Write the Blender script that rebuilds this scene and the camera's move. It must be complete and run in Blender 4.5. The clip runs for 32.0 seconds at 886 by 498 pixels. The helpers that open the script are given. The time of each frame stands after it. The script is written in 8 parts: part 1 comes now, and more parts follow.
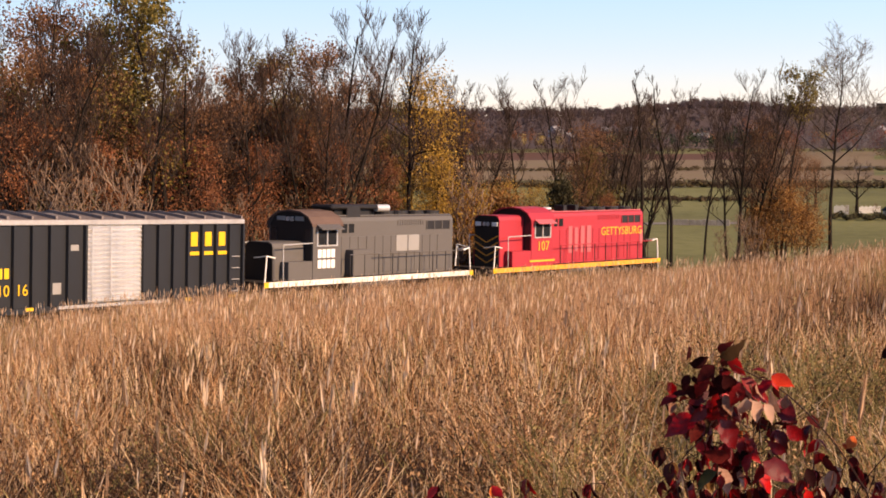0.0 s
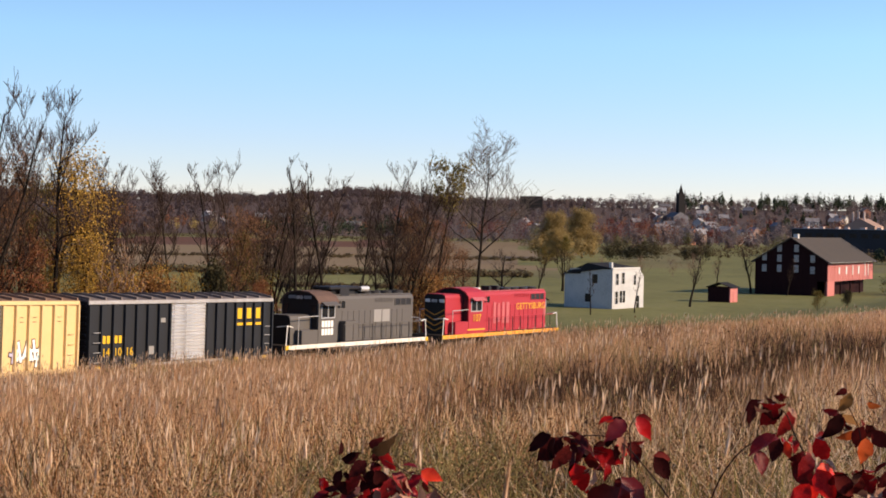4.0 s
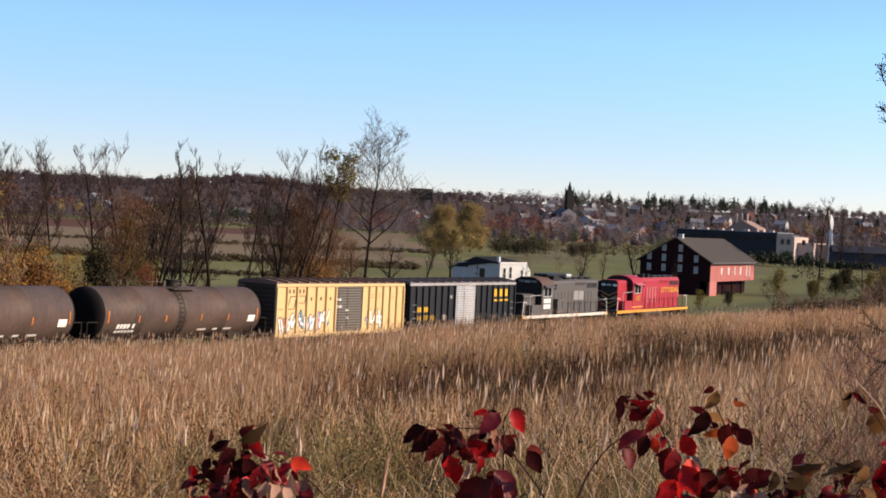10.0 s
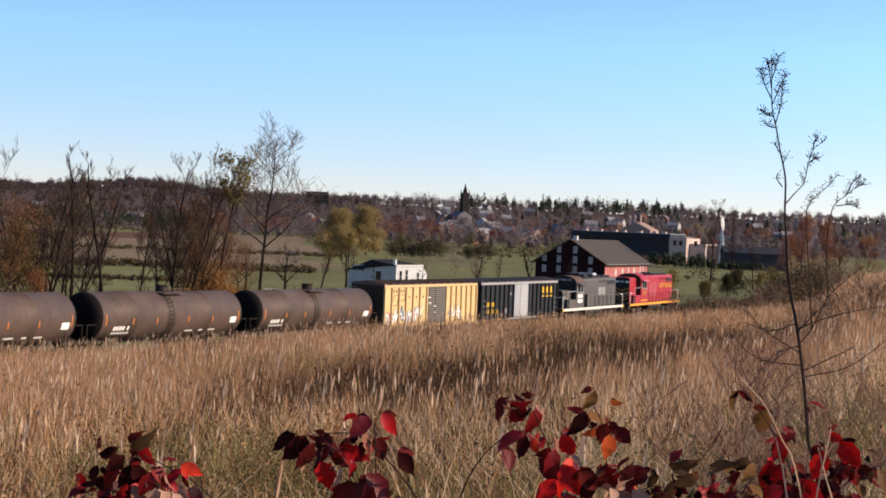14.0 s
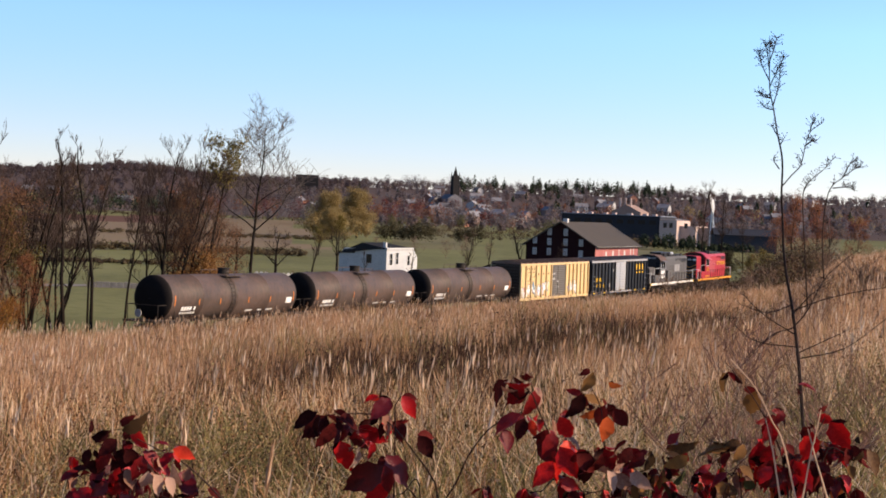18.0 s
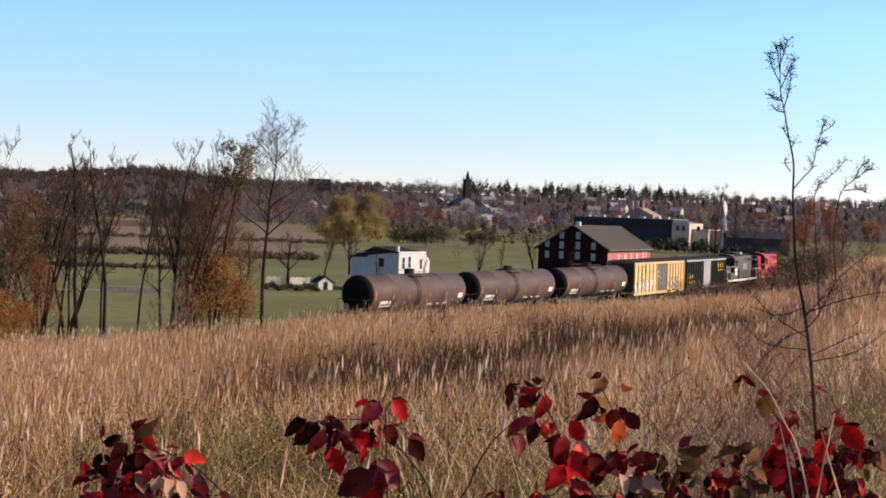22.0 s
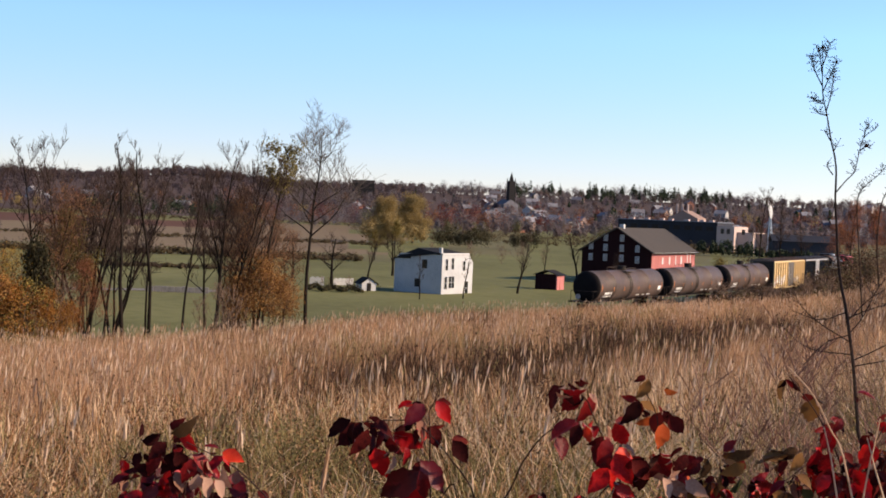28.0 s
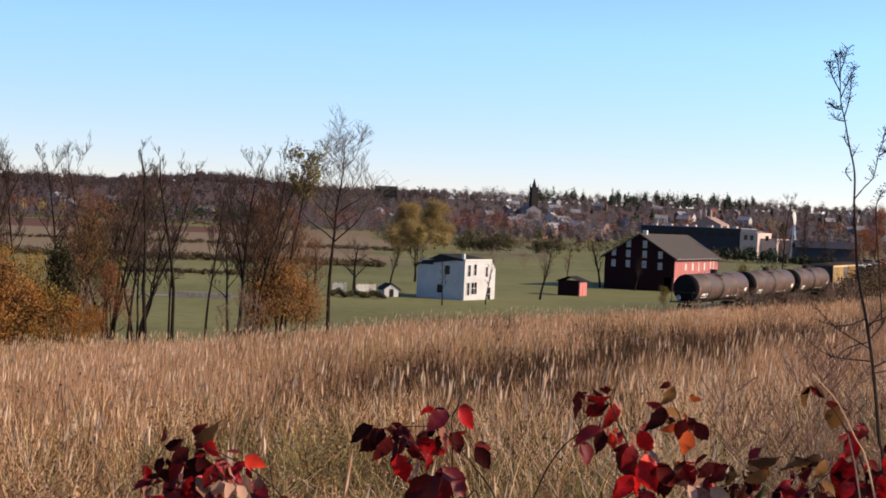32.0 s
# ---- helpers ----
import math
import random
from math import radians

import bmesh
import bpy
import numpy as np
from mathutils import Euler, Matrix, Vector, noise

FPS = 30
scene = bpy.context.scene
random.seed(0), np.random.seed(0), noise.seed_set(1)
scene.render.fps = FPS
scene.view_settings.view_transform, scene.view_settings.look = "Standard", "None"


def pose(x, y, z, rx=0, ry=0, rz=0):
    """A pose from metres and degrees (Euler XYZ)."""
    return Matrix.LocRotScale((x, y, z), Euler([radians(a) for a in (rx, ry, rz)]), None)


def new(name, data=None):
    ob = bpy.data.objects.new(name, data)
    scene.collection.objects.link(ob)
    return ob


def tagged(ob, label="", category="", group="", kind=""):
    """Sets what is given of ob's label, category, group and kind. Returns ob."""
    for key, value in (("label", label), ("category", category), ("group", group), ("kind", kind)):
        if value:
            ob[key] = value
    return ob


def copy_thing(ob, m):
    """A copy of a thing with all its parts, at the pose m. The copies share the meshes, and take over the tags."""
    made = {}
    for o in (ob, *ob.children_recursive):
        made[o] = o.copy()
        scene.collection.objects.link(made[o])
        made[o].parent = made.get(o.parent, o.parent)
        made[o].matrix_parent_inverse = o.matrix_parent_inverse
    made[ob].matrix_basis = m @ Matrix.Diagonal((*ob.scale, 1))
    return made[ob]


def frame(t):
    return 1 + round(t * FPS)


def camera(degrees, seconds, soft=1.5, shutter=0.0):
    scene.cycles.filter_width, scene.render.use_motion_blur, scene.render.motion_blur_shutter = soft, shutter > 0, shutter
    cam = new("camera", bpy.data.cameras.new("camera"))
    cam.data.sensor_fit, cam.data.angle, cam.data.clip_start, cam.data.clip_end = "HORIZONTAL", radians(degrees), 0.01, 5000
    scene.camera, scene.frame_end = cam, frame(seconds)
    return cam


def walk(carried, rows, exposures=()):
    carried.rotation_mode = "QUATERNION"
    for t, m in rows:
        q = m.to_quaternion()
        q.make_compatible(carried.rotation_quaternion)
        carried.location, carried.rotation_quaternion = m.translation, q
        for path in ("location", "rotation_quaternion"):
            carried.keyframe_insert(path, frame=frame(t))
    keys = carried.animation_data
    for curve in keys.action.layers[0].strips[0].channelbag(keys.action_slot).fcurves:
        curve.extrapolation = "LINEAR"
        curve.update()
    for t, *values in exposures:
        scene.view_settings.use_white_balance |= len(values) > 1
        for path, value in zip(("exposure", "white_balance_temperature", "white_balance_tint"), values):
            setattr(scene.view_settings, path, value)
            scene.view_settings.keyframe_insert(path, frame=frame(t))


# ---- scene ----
SECONDS = 32.0
EYE = 1.6
cam = camera(32.4, SECONDS, soft=1.75)

# seconds, turn to the right, tilt up, lean (degrees)
PATH = [
    (0, -19.26, -4.19, -0.26), (0.5, -17.08, -3.22, -0.41), (1, -14.35, -1.87, -0.41), (1.5, -11.70, -1.03, -0.01), (2, -10.63, -0.52, 0.28),
    (2.5, -9.19, -0.81, 0.55), (3, -6.42, -1.22, 0.90), (3.5, -6.55, -0.85, 0.76), (5.5, -5.18, -1.25, 2.24), (6, -5.68, -1.37, 2.29),
    (6.5, -4.78, -1.32, 2.47), (7, -4.53, -1.05, 2.49), (7.5, -4.22, -0.56, 2.51), (8, -3.52, -0.64, 2.45), (8.5, -3.15, -0.66, 2.44),
    (9, -2.70, -0.62, 2.51), (9.5, -2.18, -0.87, 2.65), (10, -2.17, -1.08, 2.69), (10.5, -2.00, -1.19, 2.70), (11, -2.00, -1.12, 2.74),
    (11.5, -1.98, -1.09, 2.73), (12, -1.67, -1.24, 2.74), (12.5, -0.86, -1.04, 2.50), (13, 0.78, -0.86, 2.52), (13.5, 1.46, -0.79, 2.42),
    (14, 1.74, -0.80, 2.41), (14.5, 1.61, -1.02, 2.24), (16.5, 1.80, -1.13, 2.17), (17, 2.00, -1.32, 2.27), (17.5, 2.24, -1.40, 2.30),
    (18, 2.10, -1.43, 2.27), (18.5, 2.17, -1.34, 2.33), (19, 2.05, -1.23, 2.34), (19.5, 1.93, -1.18, 2.20), (20, 1.77, -1.21, 2.14),
    (20.5, 1.59, -1.24, 2.11), (21, 1.60, -1.43, 2.09), (21.5, 1.81, -1.36, 2.12), (22, 1.64, -1.31, 2.10), (22.5, 1.47, -1.54, 2.28),
    (23, 1.47, -1.56, 2.25), (23.5, 1.36, -1.45, 2.27), (24, 1.21, -1.51, 2.37), (24.5, 0.95, -1.53, 2.39), (25, 0.70, -1.67, 2.39),
    (25.5, 0.38, -1.69, 2.32), (27.5, 0.17, -1.31, 2.40), (28, 0.00, -1.31, 2.40), (28.5, -0.19, -1.31, 2.25), (29, -0.19, -1.32, 2.32),
    (29.5, -0.17, -1.43, 2.33), (30, -0.36, -1.34, 2.37), (30.5, -0.66, -1.10, 2.33), (31, -0.70, -1.14, 2.41), (31.5, -0.84, -1.11, 2.47),
    (32, -0.85, -1.12, 2.43)]
walk(cam, [(t, pose(0.025 * (min(max(t - 6, 0), 7) / 7 - 1), 0, EYE - 0.02 * max(1 - t, 0), 90 + p, -r, -y)) for t, y, p, r in PATH],
     exposures=[(0, 0.68, 8400, 20), (1.0, 0.60, 8000, 18), (1.7, 0.45, 7800, 13), (3.5, 0.45, 7350, 11), (6, 0.43, 6850, 9), (12, 0.40, 6800, 9), (14.5, 0.40, 6750, 9), (17, 0.48, 6850, 11), (32, 0.49, 6900, 11)])

# ---- light ----
SUN_AZ, SUN_EL = 101.0, 25.0
world = bpy.data.worlds.new("sky")
scene.world = world
world.use_nodes = True
wn, wl = world.node_tree.nodes, world.node_tree.links
wn.clear()
sky = wn.new("ShaderNodeTexSky")
sky.sky_type = "NISHITA"
sky.sun_disc = False
sky.sun_elevation, sky.sun_rotation = radians(SUN_EL), radians(SUN_AZ)
sky.altitude, sky.air_density, sky.dust_density, sky.ozone_density = 0, 0.7, 0.0, 6.0
bg = wn.new("ShaderNodeBackground")
bg.inputs["Strength"].default_value = 0.158
wout = wn.new("ShaderNodeOutputWorld")
tint = wn.new("ShaderNodeVectorMath")
tint.operation = "MULTIPLY"
tint.inputs[1].default_value = (1.175, 1.03, 0.98)
wl.new(sky.outputs[0], tint.inputs[0])
# haze above the horizon, thinning with height
where = wn.new("ShaderNodeTexCoord")
split = wn.new("ShaderNodeSeparateXYZ")
haze = wn.new("ShaderNodeValToRGB")
stops = ((0.0, (0.90, 0.71, 0.655)), (0.055, (0.96, 0.875, 0.855)), (0.12, (1.05, 1.13, 1.07)), (0.32, (1.0, 1.0, 1.0)))
while len(haze.color_ramp.elements) < len(stops):
    haze.color_ramp.elements.new(0.5)
for e, (at, c) in zip(haze.color_ramp.elements, stops):
    e.position, e.color = at, (*c, 1)
veil = wn.new("ShaderNodeVectorMath")
veil.operation = "MULTIPLY"
wl.new(where.outputs["Generated"], split.inputs[0])
wl.new(split.outputs[2], haze.inputs[0])
wl.new(tint.outputs[0], veil.inputs[0])
wl.new(haze.outputs[0], veil.inputs[1])
# the sky is brighter on the side of the sun
side = wn.new("ShaderNodeMath")
side.operation = "MULTIPLY_ADD"
side.inputs[1].default_value, side.inputs[2].default_value = 0.50, 0.99
glow = wn.new("ShaderNodeVectorMath")
glow.operation = "SCALE"
wl.new(split.outputs[0], side.inputs[0])
wl.new(veil.outputs[0], glow.inputs[0])
wl.new(side.outputs[0], glow.inputs["Scale"])
wl.new(glow.outputs[0], bg.inputs[0])
wl.new(bg.outputs[0], wout.inputs[0])
sun = new("sun", bpy.data.lights.new("sun", "SUN"))
sun.data.energy, sun.data.angle, sun.data.color = 5.2, radians(0.6), (1.0, 0.795, 0.585)
to_sun = Vector((math.sin(radians(SUN_AZ)) * math.cos(radians(SUN_EL)), math.cos(radians(SUN_AZ)) * math.cos(radians(SUN_EL)), math.sin(radians(SUN_EL))))
sun.rotation_euler = to_sun.to_track_quat("Z", "Y").to_euler()
sun.location = to_sun * 200


# ---- materials ----
def surf(name, stops, scale=3.0, fine=40.0, rough=0.8, metal=0.0, bump=0.2, island=0.0, per_object=0.0, streak=None, spread=0.5, coat=0.0, through_light=0.0, depth=0.02, gloss=0.06):
    """A worn surface: colours from a coarse and a fine noise, some variation from piece to piece, and a fine relief."""
    m = bpy.data.materials.new(name)
    m.use_nodes = True
    n, l = m.node_tree.nodes, m.node_tree.links
    b = n["Principled BSDF"]
    tc = n.new("ShaderNodeTexCoord")
    mp = n.new("ShaderNodeMapping")
    if streak:
        mp.inputs["Scale"].default_value = streak
    l.new(tc.outputs["Object"], mp.inputs[0])
    a = n.new("ShaderNodeTexNoise")
    a.inputs["Scale"].default_value, a.inputs["Detail"].default_value = scale, 5
    f = n.new("ShaderNodeTexNoise")
    f.inputs["Scale"].default_value, f.inputs["Detail"].default_value = fine, 3
    l.new(mp.outputs[0], a.inputs["Vector"])
    l.new(mp.outputs[0], f.inputs["Vector"])
    mix = n.new("ShaderNodeMath")
    mix.operation = "MULTIPLY_ADD"
    mix.inputs[1].default_value = 0.45
    half = n.new("ShaderNodeMath")
    half.operation = "MULTIPLY"
    half.inputs[1].default_value = 0.55
    l.new(f.outputs[0], mix.inputs[0])
    l.new(a.outputs[0], half.inputs[0])
    l.new(half.outputs[0], mix.inputs[2])
    last = mix.outputs[0]
    if island or per_object:
        src = n.new("ShaderNodeNewGeometry").outputs["Random Per Island"] if island else n.new("ShaderNodeObjectInfo").outputs["Random"]
        k = n.new("ShaderNodeMath")
        k.operation = "SUBTRACT"
        k.inputs[1].default_value = 0.5
        l.new(src, k.inputs[0])
        w = n.new("ShaderNodeMath")
        w.operation = "MULTIPLY_ADD"
        w.inputs[1].default_value = island or per_object
        l.new(k.outputs[0], w.inputs[0])
        l.new(last, w.inputs[2])
        last = w.outputs[0]
    ramp = n.new("ShaderNodeValToRGB")
    e = ramp.color_ramp.elements
    while len(e) < len(stops):
        e.new(0.5)
    for i, c in enumerate(stops):
        e[i].position = 0.5 + spread * (i / max(len(stops) - 1, 1) - 0.5)
        e[i].color = (*c, 1)
    l.new(last, ramp.inputs[0])
    l.new(ramp.outputs[0], b.inputs["Base Color"])
    rr = n.new("ShaderNodeMapRange")
    rr.inputs["To Min"].default_value, rr.inputs["To Max"].default_value = max(rough - 0.15, 0.02), min(rough + 0.12, 1)
    l.new(a.outputs[0], rr.inputs[0])
    l.new(rr.outputs[0], b.inputs["Roughness"])
    b.inputs["Metallic"].default_value = metal
    b.inputs["Specular IOR Level"].default_value = gloss
    b.inputs["Coat Weight"].default_value = coat
    if through_light:
        t = n.new("ShaderNodeBsdfTranslucent")
        l.new(ramp.outputs[0], t.inputs[0])
        ms = n.new("ShaderNodeMixShader")
        ms.inputs[0].default_value = through_light
        l.new(b.outputs[0], ms.inputs[1])
        l.new(t.outputs[0], ms.inputs[2])
        l.new(ms.outputs[0], n["Material Output"].inputs[0])
    if bump:
        bp = n.new("ShaderNodeBump")
        bp.inputs["Strength"].default_value, bp.inputs["Distance"].default_value = bump, depth
        l.new(f.outputs[0], bp.inputs["Height"])
        l.new(bp.outputs[0], b.inputs["Normal"])
    return m


def shade(c, k):
    return tuple(min(v * k, 1.0) for v in c)


def paint(name, c, rough=0.45, dirt=(0.10, 0.075, 0.05), scale=1.1, **kw):
    """Weathered paint: its colour, a faded shade and grime that runs down."""
    mid = tuple(0.75 * a + 0.25 * d for a, d in zip(c, dirt))
    return surf(name, [mid, c, shade(c, 1.08), c], scale=scale, fine=14, rough=rough, bump=0.06, gloss=0.3, streak=(1, 1, 0.35), spread=0.7, **kw)


M = {}
M["soil"] = surf("dry_hill_soil", [(0.040, 0.022, 0.011), (0.095, 0.055, 0.027), (0.16, 0.098, 0.049)], 0.3, 9, 0.95, bump=0.6, depth=0.1)
M["lawn"] = surf("valley_grass", [(0.086, 0.082, 0.033), (0.126, 0.125, 0.050), (0.164, 0.162, 0.066), (0.200, 0.174, 0.090)], 0.030, 0.6, 0.95, bump=0.5, depth=0.3, spread=0.5)
M["stubble"] = surf("field_stubble", [(0.135, 0.096, 0.056), (0.195, 0.142, 0.088), (0.17, 0.14, 0.076)], 0.02, 0.6, 0.95, bump=0.4, depth=0.2)
M["ploughed"] = surf("ploughed_field", [(0.09, 0.045, 0.030), (0.13, 0.065, 0.045)], 0.03, 0.7, 0.95, bump=0.4, depth=0.2)
M["pasture"] = surf("pale_pasture", [(0.095, 0.092, 0.040), (0.140, 0.128, 0.062), (0.180, 0.150, 0.080)], 0.015, 0.5, 0.95, bump=0.4, depth=0.2)
M["woodfloor"] = surf("wood_floor", [(0.070, 0.050, 0.044), (0.105, 0.075, 0.064)], 0.05, 1.2, 0.95, bump=0.4, depth=0.2)
M["gravel"] = surf("ballast_stone", [(0.12, 0.11, 0.10), (0.26, 0.24, 0.22)], 2, 25, 0.95, bump=0.8, depth=0.05)
M["rail"] = surf("rail_steel", [(0.13, 0.075, 0.045), (0.22, 0.15, 0.10)], 2, 30, 0.55, metal=0.5)
M["tie"] = surf("sleeper_wood", [(0.05, 0.038, 0.03), (0.10, 0.08, 0.065)], 2, 20, 0.9)
M["bark"] = surf("bark", [(0.009, 0.007, 0.006), (0.024, 0.018, 0.014)], 2, 14, 0.95, bump=0.5, island=0.3)
M["twig_pale"] = surf("pale_twigs", [(0.085, 0.066, 0.054), (0.16, 0.128, 0.106)], 1, 9, 0.95, island=0.4, bump=0)
M["twig_dark"] = surf("dark_twigs", [(0.095, 0.060, 0.043), (0.185, 0.124, 0.090), (0.25, 0.175, 0.128)], 1, 9, 0.95, island=0.5, bump=0)
M["leaf_tan"] = surf("tan_leaves", [(0.17, 0.078, 0.030), (0.30, 0.145, 0.050), (0.38, 0.21, 0.08)], 0.3, 2, 0.8, island=0.6, bump=0, through_light=0.3)
M["hedge"] = surf("hedge_twigs", [(0.070, 0.052, 0.034), (0.12, 0.088, 0.055), (0.15, 0.12, 0.06)], 0.1, 1, 0.95, island=0.6, bump=0, through_light=0.5)
M["twig_straw"] = surf("straw_twigs", [(0.15, 0.085, 0.060), (0.27, 0.165, 0.115)], 4, 30, 0.95, island=0.5, bump=0)
M["twig_red"] = surf("reddish_twigs", [(0.13, 0.065, 0.048), (0.24, 0.135, 0.10)], 4, 30, 0.95, island=0.5, bump=0)
M["twig"] = surf("twigs", [(0.032, 0.021, 0.017), (0.085, 0.056, 0.044)], 1, 9, 0.95, island=0.4, bump=0)
M["leaf_brown"] = surf("brown_leaves", [(0.115, 0.050, 0.027), (0.22, 0.105, 0.054), (0.32, 0.172, 0.090)], 0.25, 2, 0.85, island=0.4, bump=0, through_light=0.3)
M["leaf_rust"] = surf("rust_leaves", [(0.15, 0.052, 0.028), (0.27, 0.100, 0.048), (0.36, 0.16, 0.08)], 0.25, 2, 0.85, island=0.45, bump=0, through_light=0.3)
M["leaf_gold"] = surf("gold_leaves", [(0.26, 0.145, 0.030), (0.46, 0.265, 0.050), (0.56, 0.36, 0.09)], 0.3, 2, 0.8, island=0.6, bump=0, through_light=0.35)
M["leaf_olive"] = surf("olive_leaves", [(0.075, 0.062, 0.020), (0.165, 0.128, 0.036), (0.26, 0.185, 0.058)], 0.3, 2, 0.8, island=0.5, bump=0, through_light=0.25)
M["leaf_orange"] = surf("orange_leaves", [(0.22, 0.075, 0.020), (0.36, 0.15, 0.035), (0.42, 0.23, 0.06)], 0.3, 2, 0.8, island=0.7, bump=0, through_light=0.3)
M["conifer"] = surf("conifer_needles", [(0.020, 0.028, 0.018), (0.045, 0.055, 0.032)], 0.3, 3, 0.9, island=0.6, bump=0)
# far crowns: distance haze is put into these lightened mauve base colours
M["hazed_wood"] = surf("far_woods", [(0.082, 0.062, 0.068), (0.120, 0.094, 0.100), (0.150, 0.120, 0.124), (0.160, 0.112, 0.100), (0.145, 0.120, 0.108), (0.185, 0.150, 0.150)], 0.022, 0.1, 0.95, island=0.06, bump=0, spread=0.36, through_light=0.5)
M["ridge_wood"] = surf("ridge_woods", [(0.062, 0.046, 0.052), (0.088, 0.066, 0.072), (0.112, 0.086, 0.090), (0.120, 0.082, 0.076), (0.105, 0.086, 0.078), (0.135, 0.106, 0.108)], 0.022, 0.1, 0.95, island=0.06, bump=0, spread=0.36, through_light=0.5)
M["far_grey"] = surf("far_bare_trees", [(0.115, 0.098, 0.100), (0.165, 0.142, 0.144), (0.215, 0.188, 0.188)], 0.03, 0.2, 0.95, island=0.08, bump=0, through_light=0.5)
M["far_maroon"] = surf("far_maroon_trees", [(0.100, 0.038, 0.036), (0.160, 0.058, 0.050), (0.195, 0.086, 0.070)], 0.05, 0.4, 0.95, island=0.2, bump=0, through_light=0.45)
M["far_olive"] = surf("far_olive_trees", [(0.080, 0.078, 0.042), (0.135, 0.122, 0.062), (0.18, 0.155, 0.085)], 0.05, 0.4, 0.95, island=0.25, bump=0, through_light=0.45)
M["brush"] = surf("dark_brush", [(0.030, 0.018, 0.013), (0.070, 0.043, 0.030), (0.115, 0.072, 0.045)], 0.3, 2, 0.95, island=0.5, bump=0, through_light=0.2)
M["bush_dark"] = surf("dark_olive_bush", [(0.024, 0.022, 0.012), (0.055, 0.048, 0.026), (0.085, 0.072, 0.040)], 0.2, 1.5, 0.95, island=0.3, bump=0, through_light=0.2)
M["far_rust"] = surf("far_rust_trees", [(0.145, 0.070, 0.048), (0.225, 0.100, 0.058), (0.26, 0.14, 0.085)], 0.03, 0.5, 0.95, island=0.2, bump=0, through_light=0.5)
M["far_gold"] = surf("far_gold_trees", [(0.21, 0.155, 0.066), (0.31, 0.225, 0.096), (0.38, 0.285, 0.135)], 0.05, 0.5, 0.95, island=0.25, bump=0, through_light=0.45)


# ---- mesh tools ----
def box(bm, c, s, rot=None, bevel=0.0):
    m = Matrix.Translation(c) @ (rot or Matrix()) @ Matrix.Diagonal((*s, 1))
    vs = bmesh.ops.create_cube(bm, size=1, matrix=m)["verts"]
    if bevel:
        es = list({e for v in vs for e in v.link_edges})
        bmesh.ops.bevel(bm, geom=es, offset=bevel, segments=1, affect="EDGES", profile=0.5)
    return vs


def rod(bm, a, b, r0, r1=None, n=8, caps=True):
    a, b = Vector(a), Vector(b)
    r1 = r0 if r1 is None else r1
    q = (b - a).to_track_quat("Z", "Y").to_matrix().to_4x4()
    m = Matrix.Translation((a + b) / 2) @ q
    bmesh.ops.create_cone(bm, cap_ends=caps, segments=n, radius1=r0, radius2=r1, depth=(b - a).length, matrix=m)


def sweep(bm, outline, x0, x1):
    """A bar along x with a closed outline of (y, z) points."""
    a = [bm.verts.new((x0, y, z)) for y, z in outline]
    b = [bm.verts.new((x1, y, z)) for y, z in outline]
    k = len(outline)
    for i in range(k):
        bm.faces.new((a[i], a[(i + 1) % k], b[(i + 1) % k], b[i]))
    bm.faces.new(a[::-1])
    bm.faces.new(b)


def plate(bm, points, normal, depth):
    """A flat piece with a closed outline of 3D points, as thick as depth along normal."""
    nv = Vector(normal).normalized() * depth
    a = [bm.verts.new(Vector(p)) for p in points]
    b = [bm.verts.new(Vector(p) + nv) for p in points]
    k = len(points)
    for i in range(k):
        bm.faces.new((a[i], a[(i + 1) % k], b[(i + 1) % k], b[i]))
    bm.faces.new(a[::-1])
    bm.faces.new(b)


def mesh_of(name, bm, material, smooth=False):
    bmesh.ops.recalc_face_normals(bm, faces=bm.faces)
    me = bpy.data.meshes.new(name)
    bm.to_mesh(me)
    bm.free()
    me.materials.append(material)
    if smooth:
        me.shade_smooth()
    return me


def part(name, bm, material, parent, label="", smooth=False):
    ob = new(name, mesh_of(name, bm, material, smooth))
    ob.parent = parent
    return tagged(ob, label)


def again(ob, m, parent=None):
    """Another piece on the same mesh."""
    o = new(ob.name.split(".")[0], ob.data)
    o.parent = parent or ob.parent
    o.matrix_basis = m
    for key in ("label", "kind"):
        if key in ob:
            o[key] = ob[key]
    return o


def root(name, label, category, group="", m=None, kind=""):
    ob = new(name)
    if m is not None:
        ob.matrix_basis = m
    return tagged(ob, label, category, group, kind)


def raw_mesh(name, verts, faces, material, per_face=3, extra=None):
    """A mesh from numpy arrays of one face size."""
    me = bpy.data.meshes.new(name)
    nv, nf = len(verts), len(faces)
    me.vertices.add(nv)
    me.vertices.foreach_set("co", np.asarray(verts, dtype=np.float32).ravel())
    me.loops.add(nf * per_face)
    me.loops.foreach_set("vertex_index", np.asarray(faces, dtype=np.int32).ravel())
    me.polygons.add(nf)
    me.polygons.foreach_set("loop_start", np.arange(nf, dtype=np.int32) * per_face)
    me.update(calc_edges=True)
    for m in [material] + list(extra or []):
        me.materials.append(m)
    return me


def smooth_step(a, b, v):
    t = np.clip((v - a) / (b - a), 0, 1)
    return t * t * (3 - 2 * t)


# ---- the line of the railway: its bearing along it, and the height of the rails ----
BEARING = (0.0316, 0.0467, -0.2568, 0.0433, 0.5588)
GRADE = (-0.0512, -0.9024, 1.2644, 0.3886, -7.7869)
EAVE = 4.45
S = np.arange(-260.0, 291.0, 1.0)


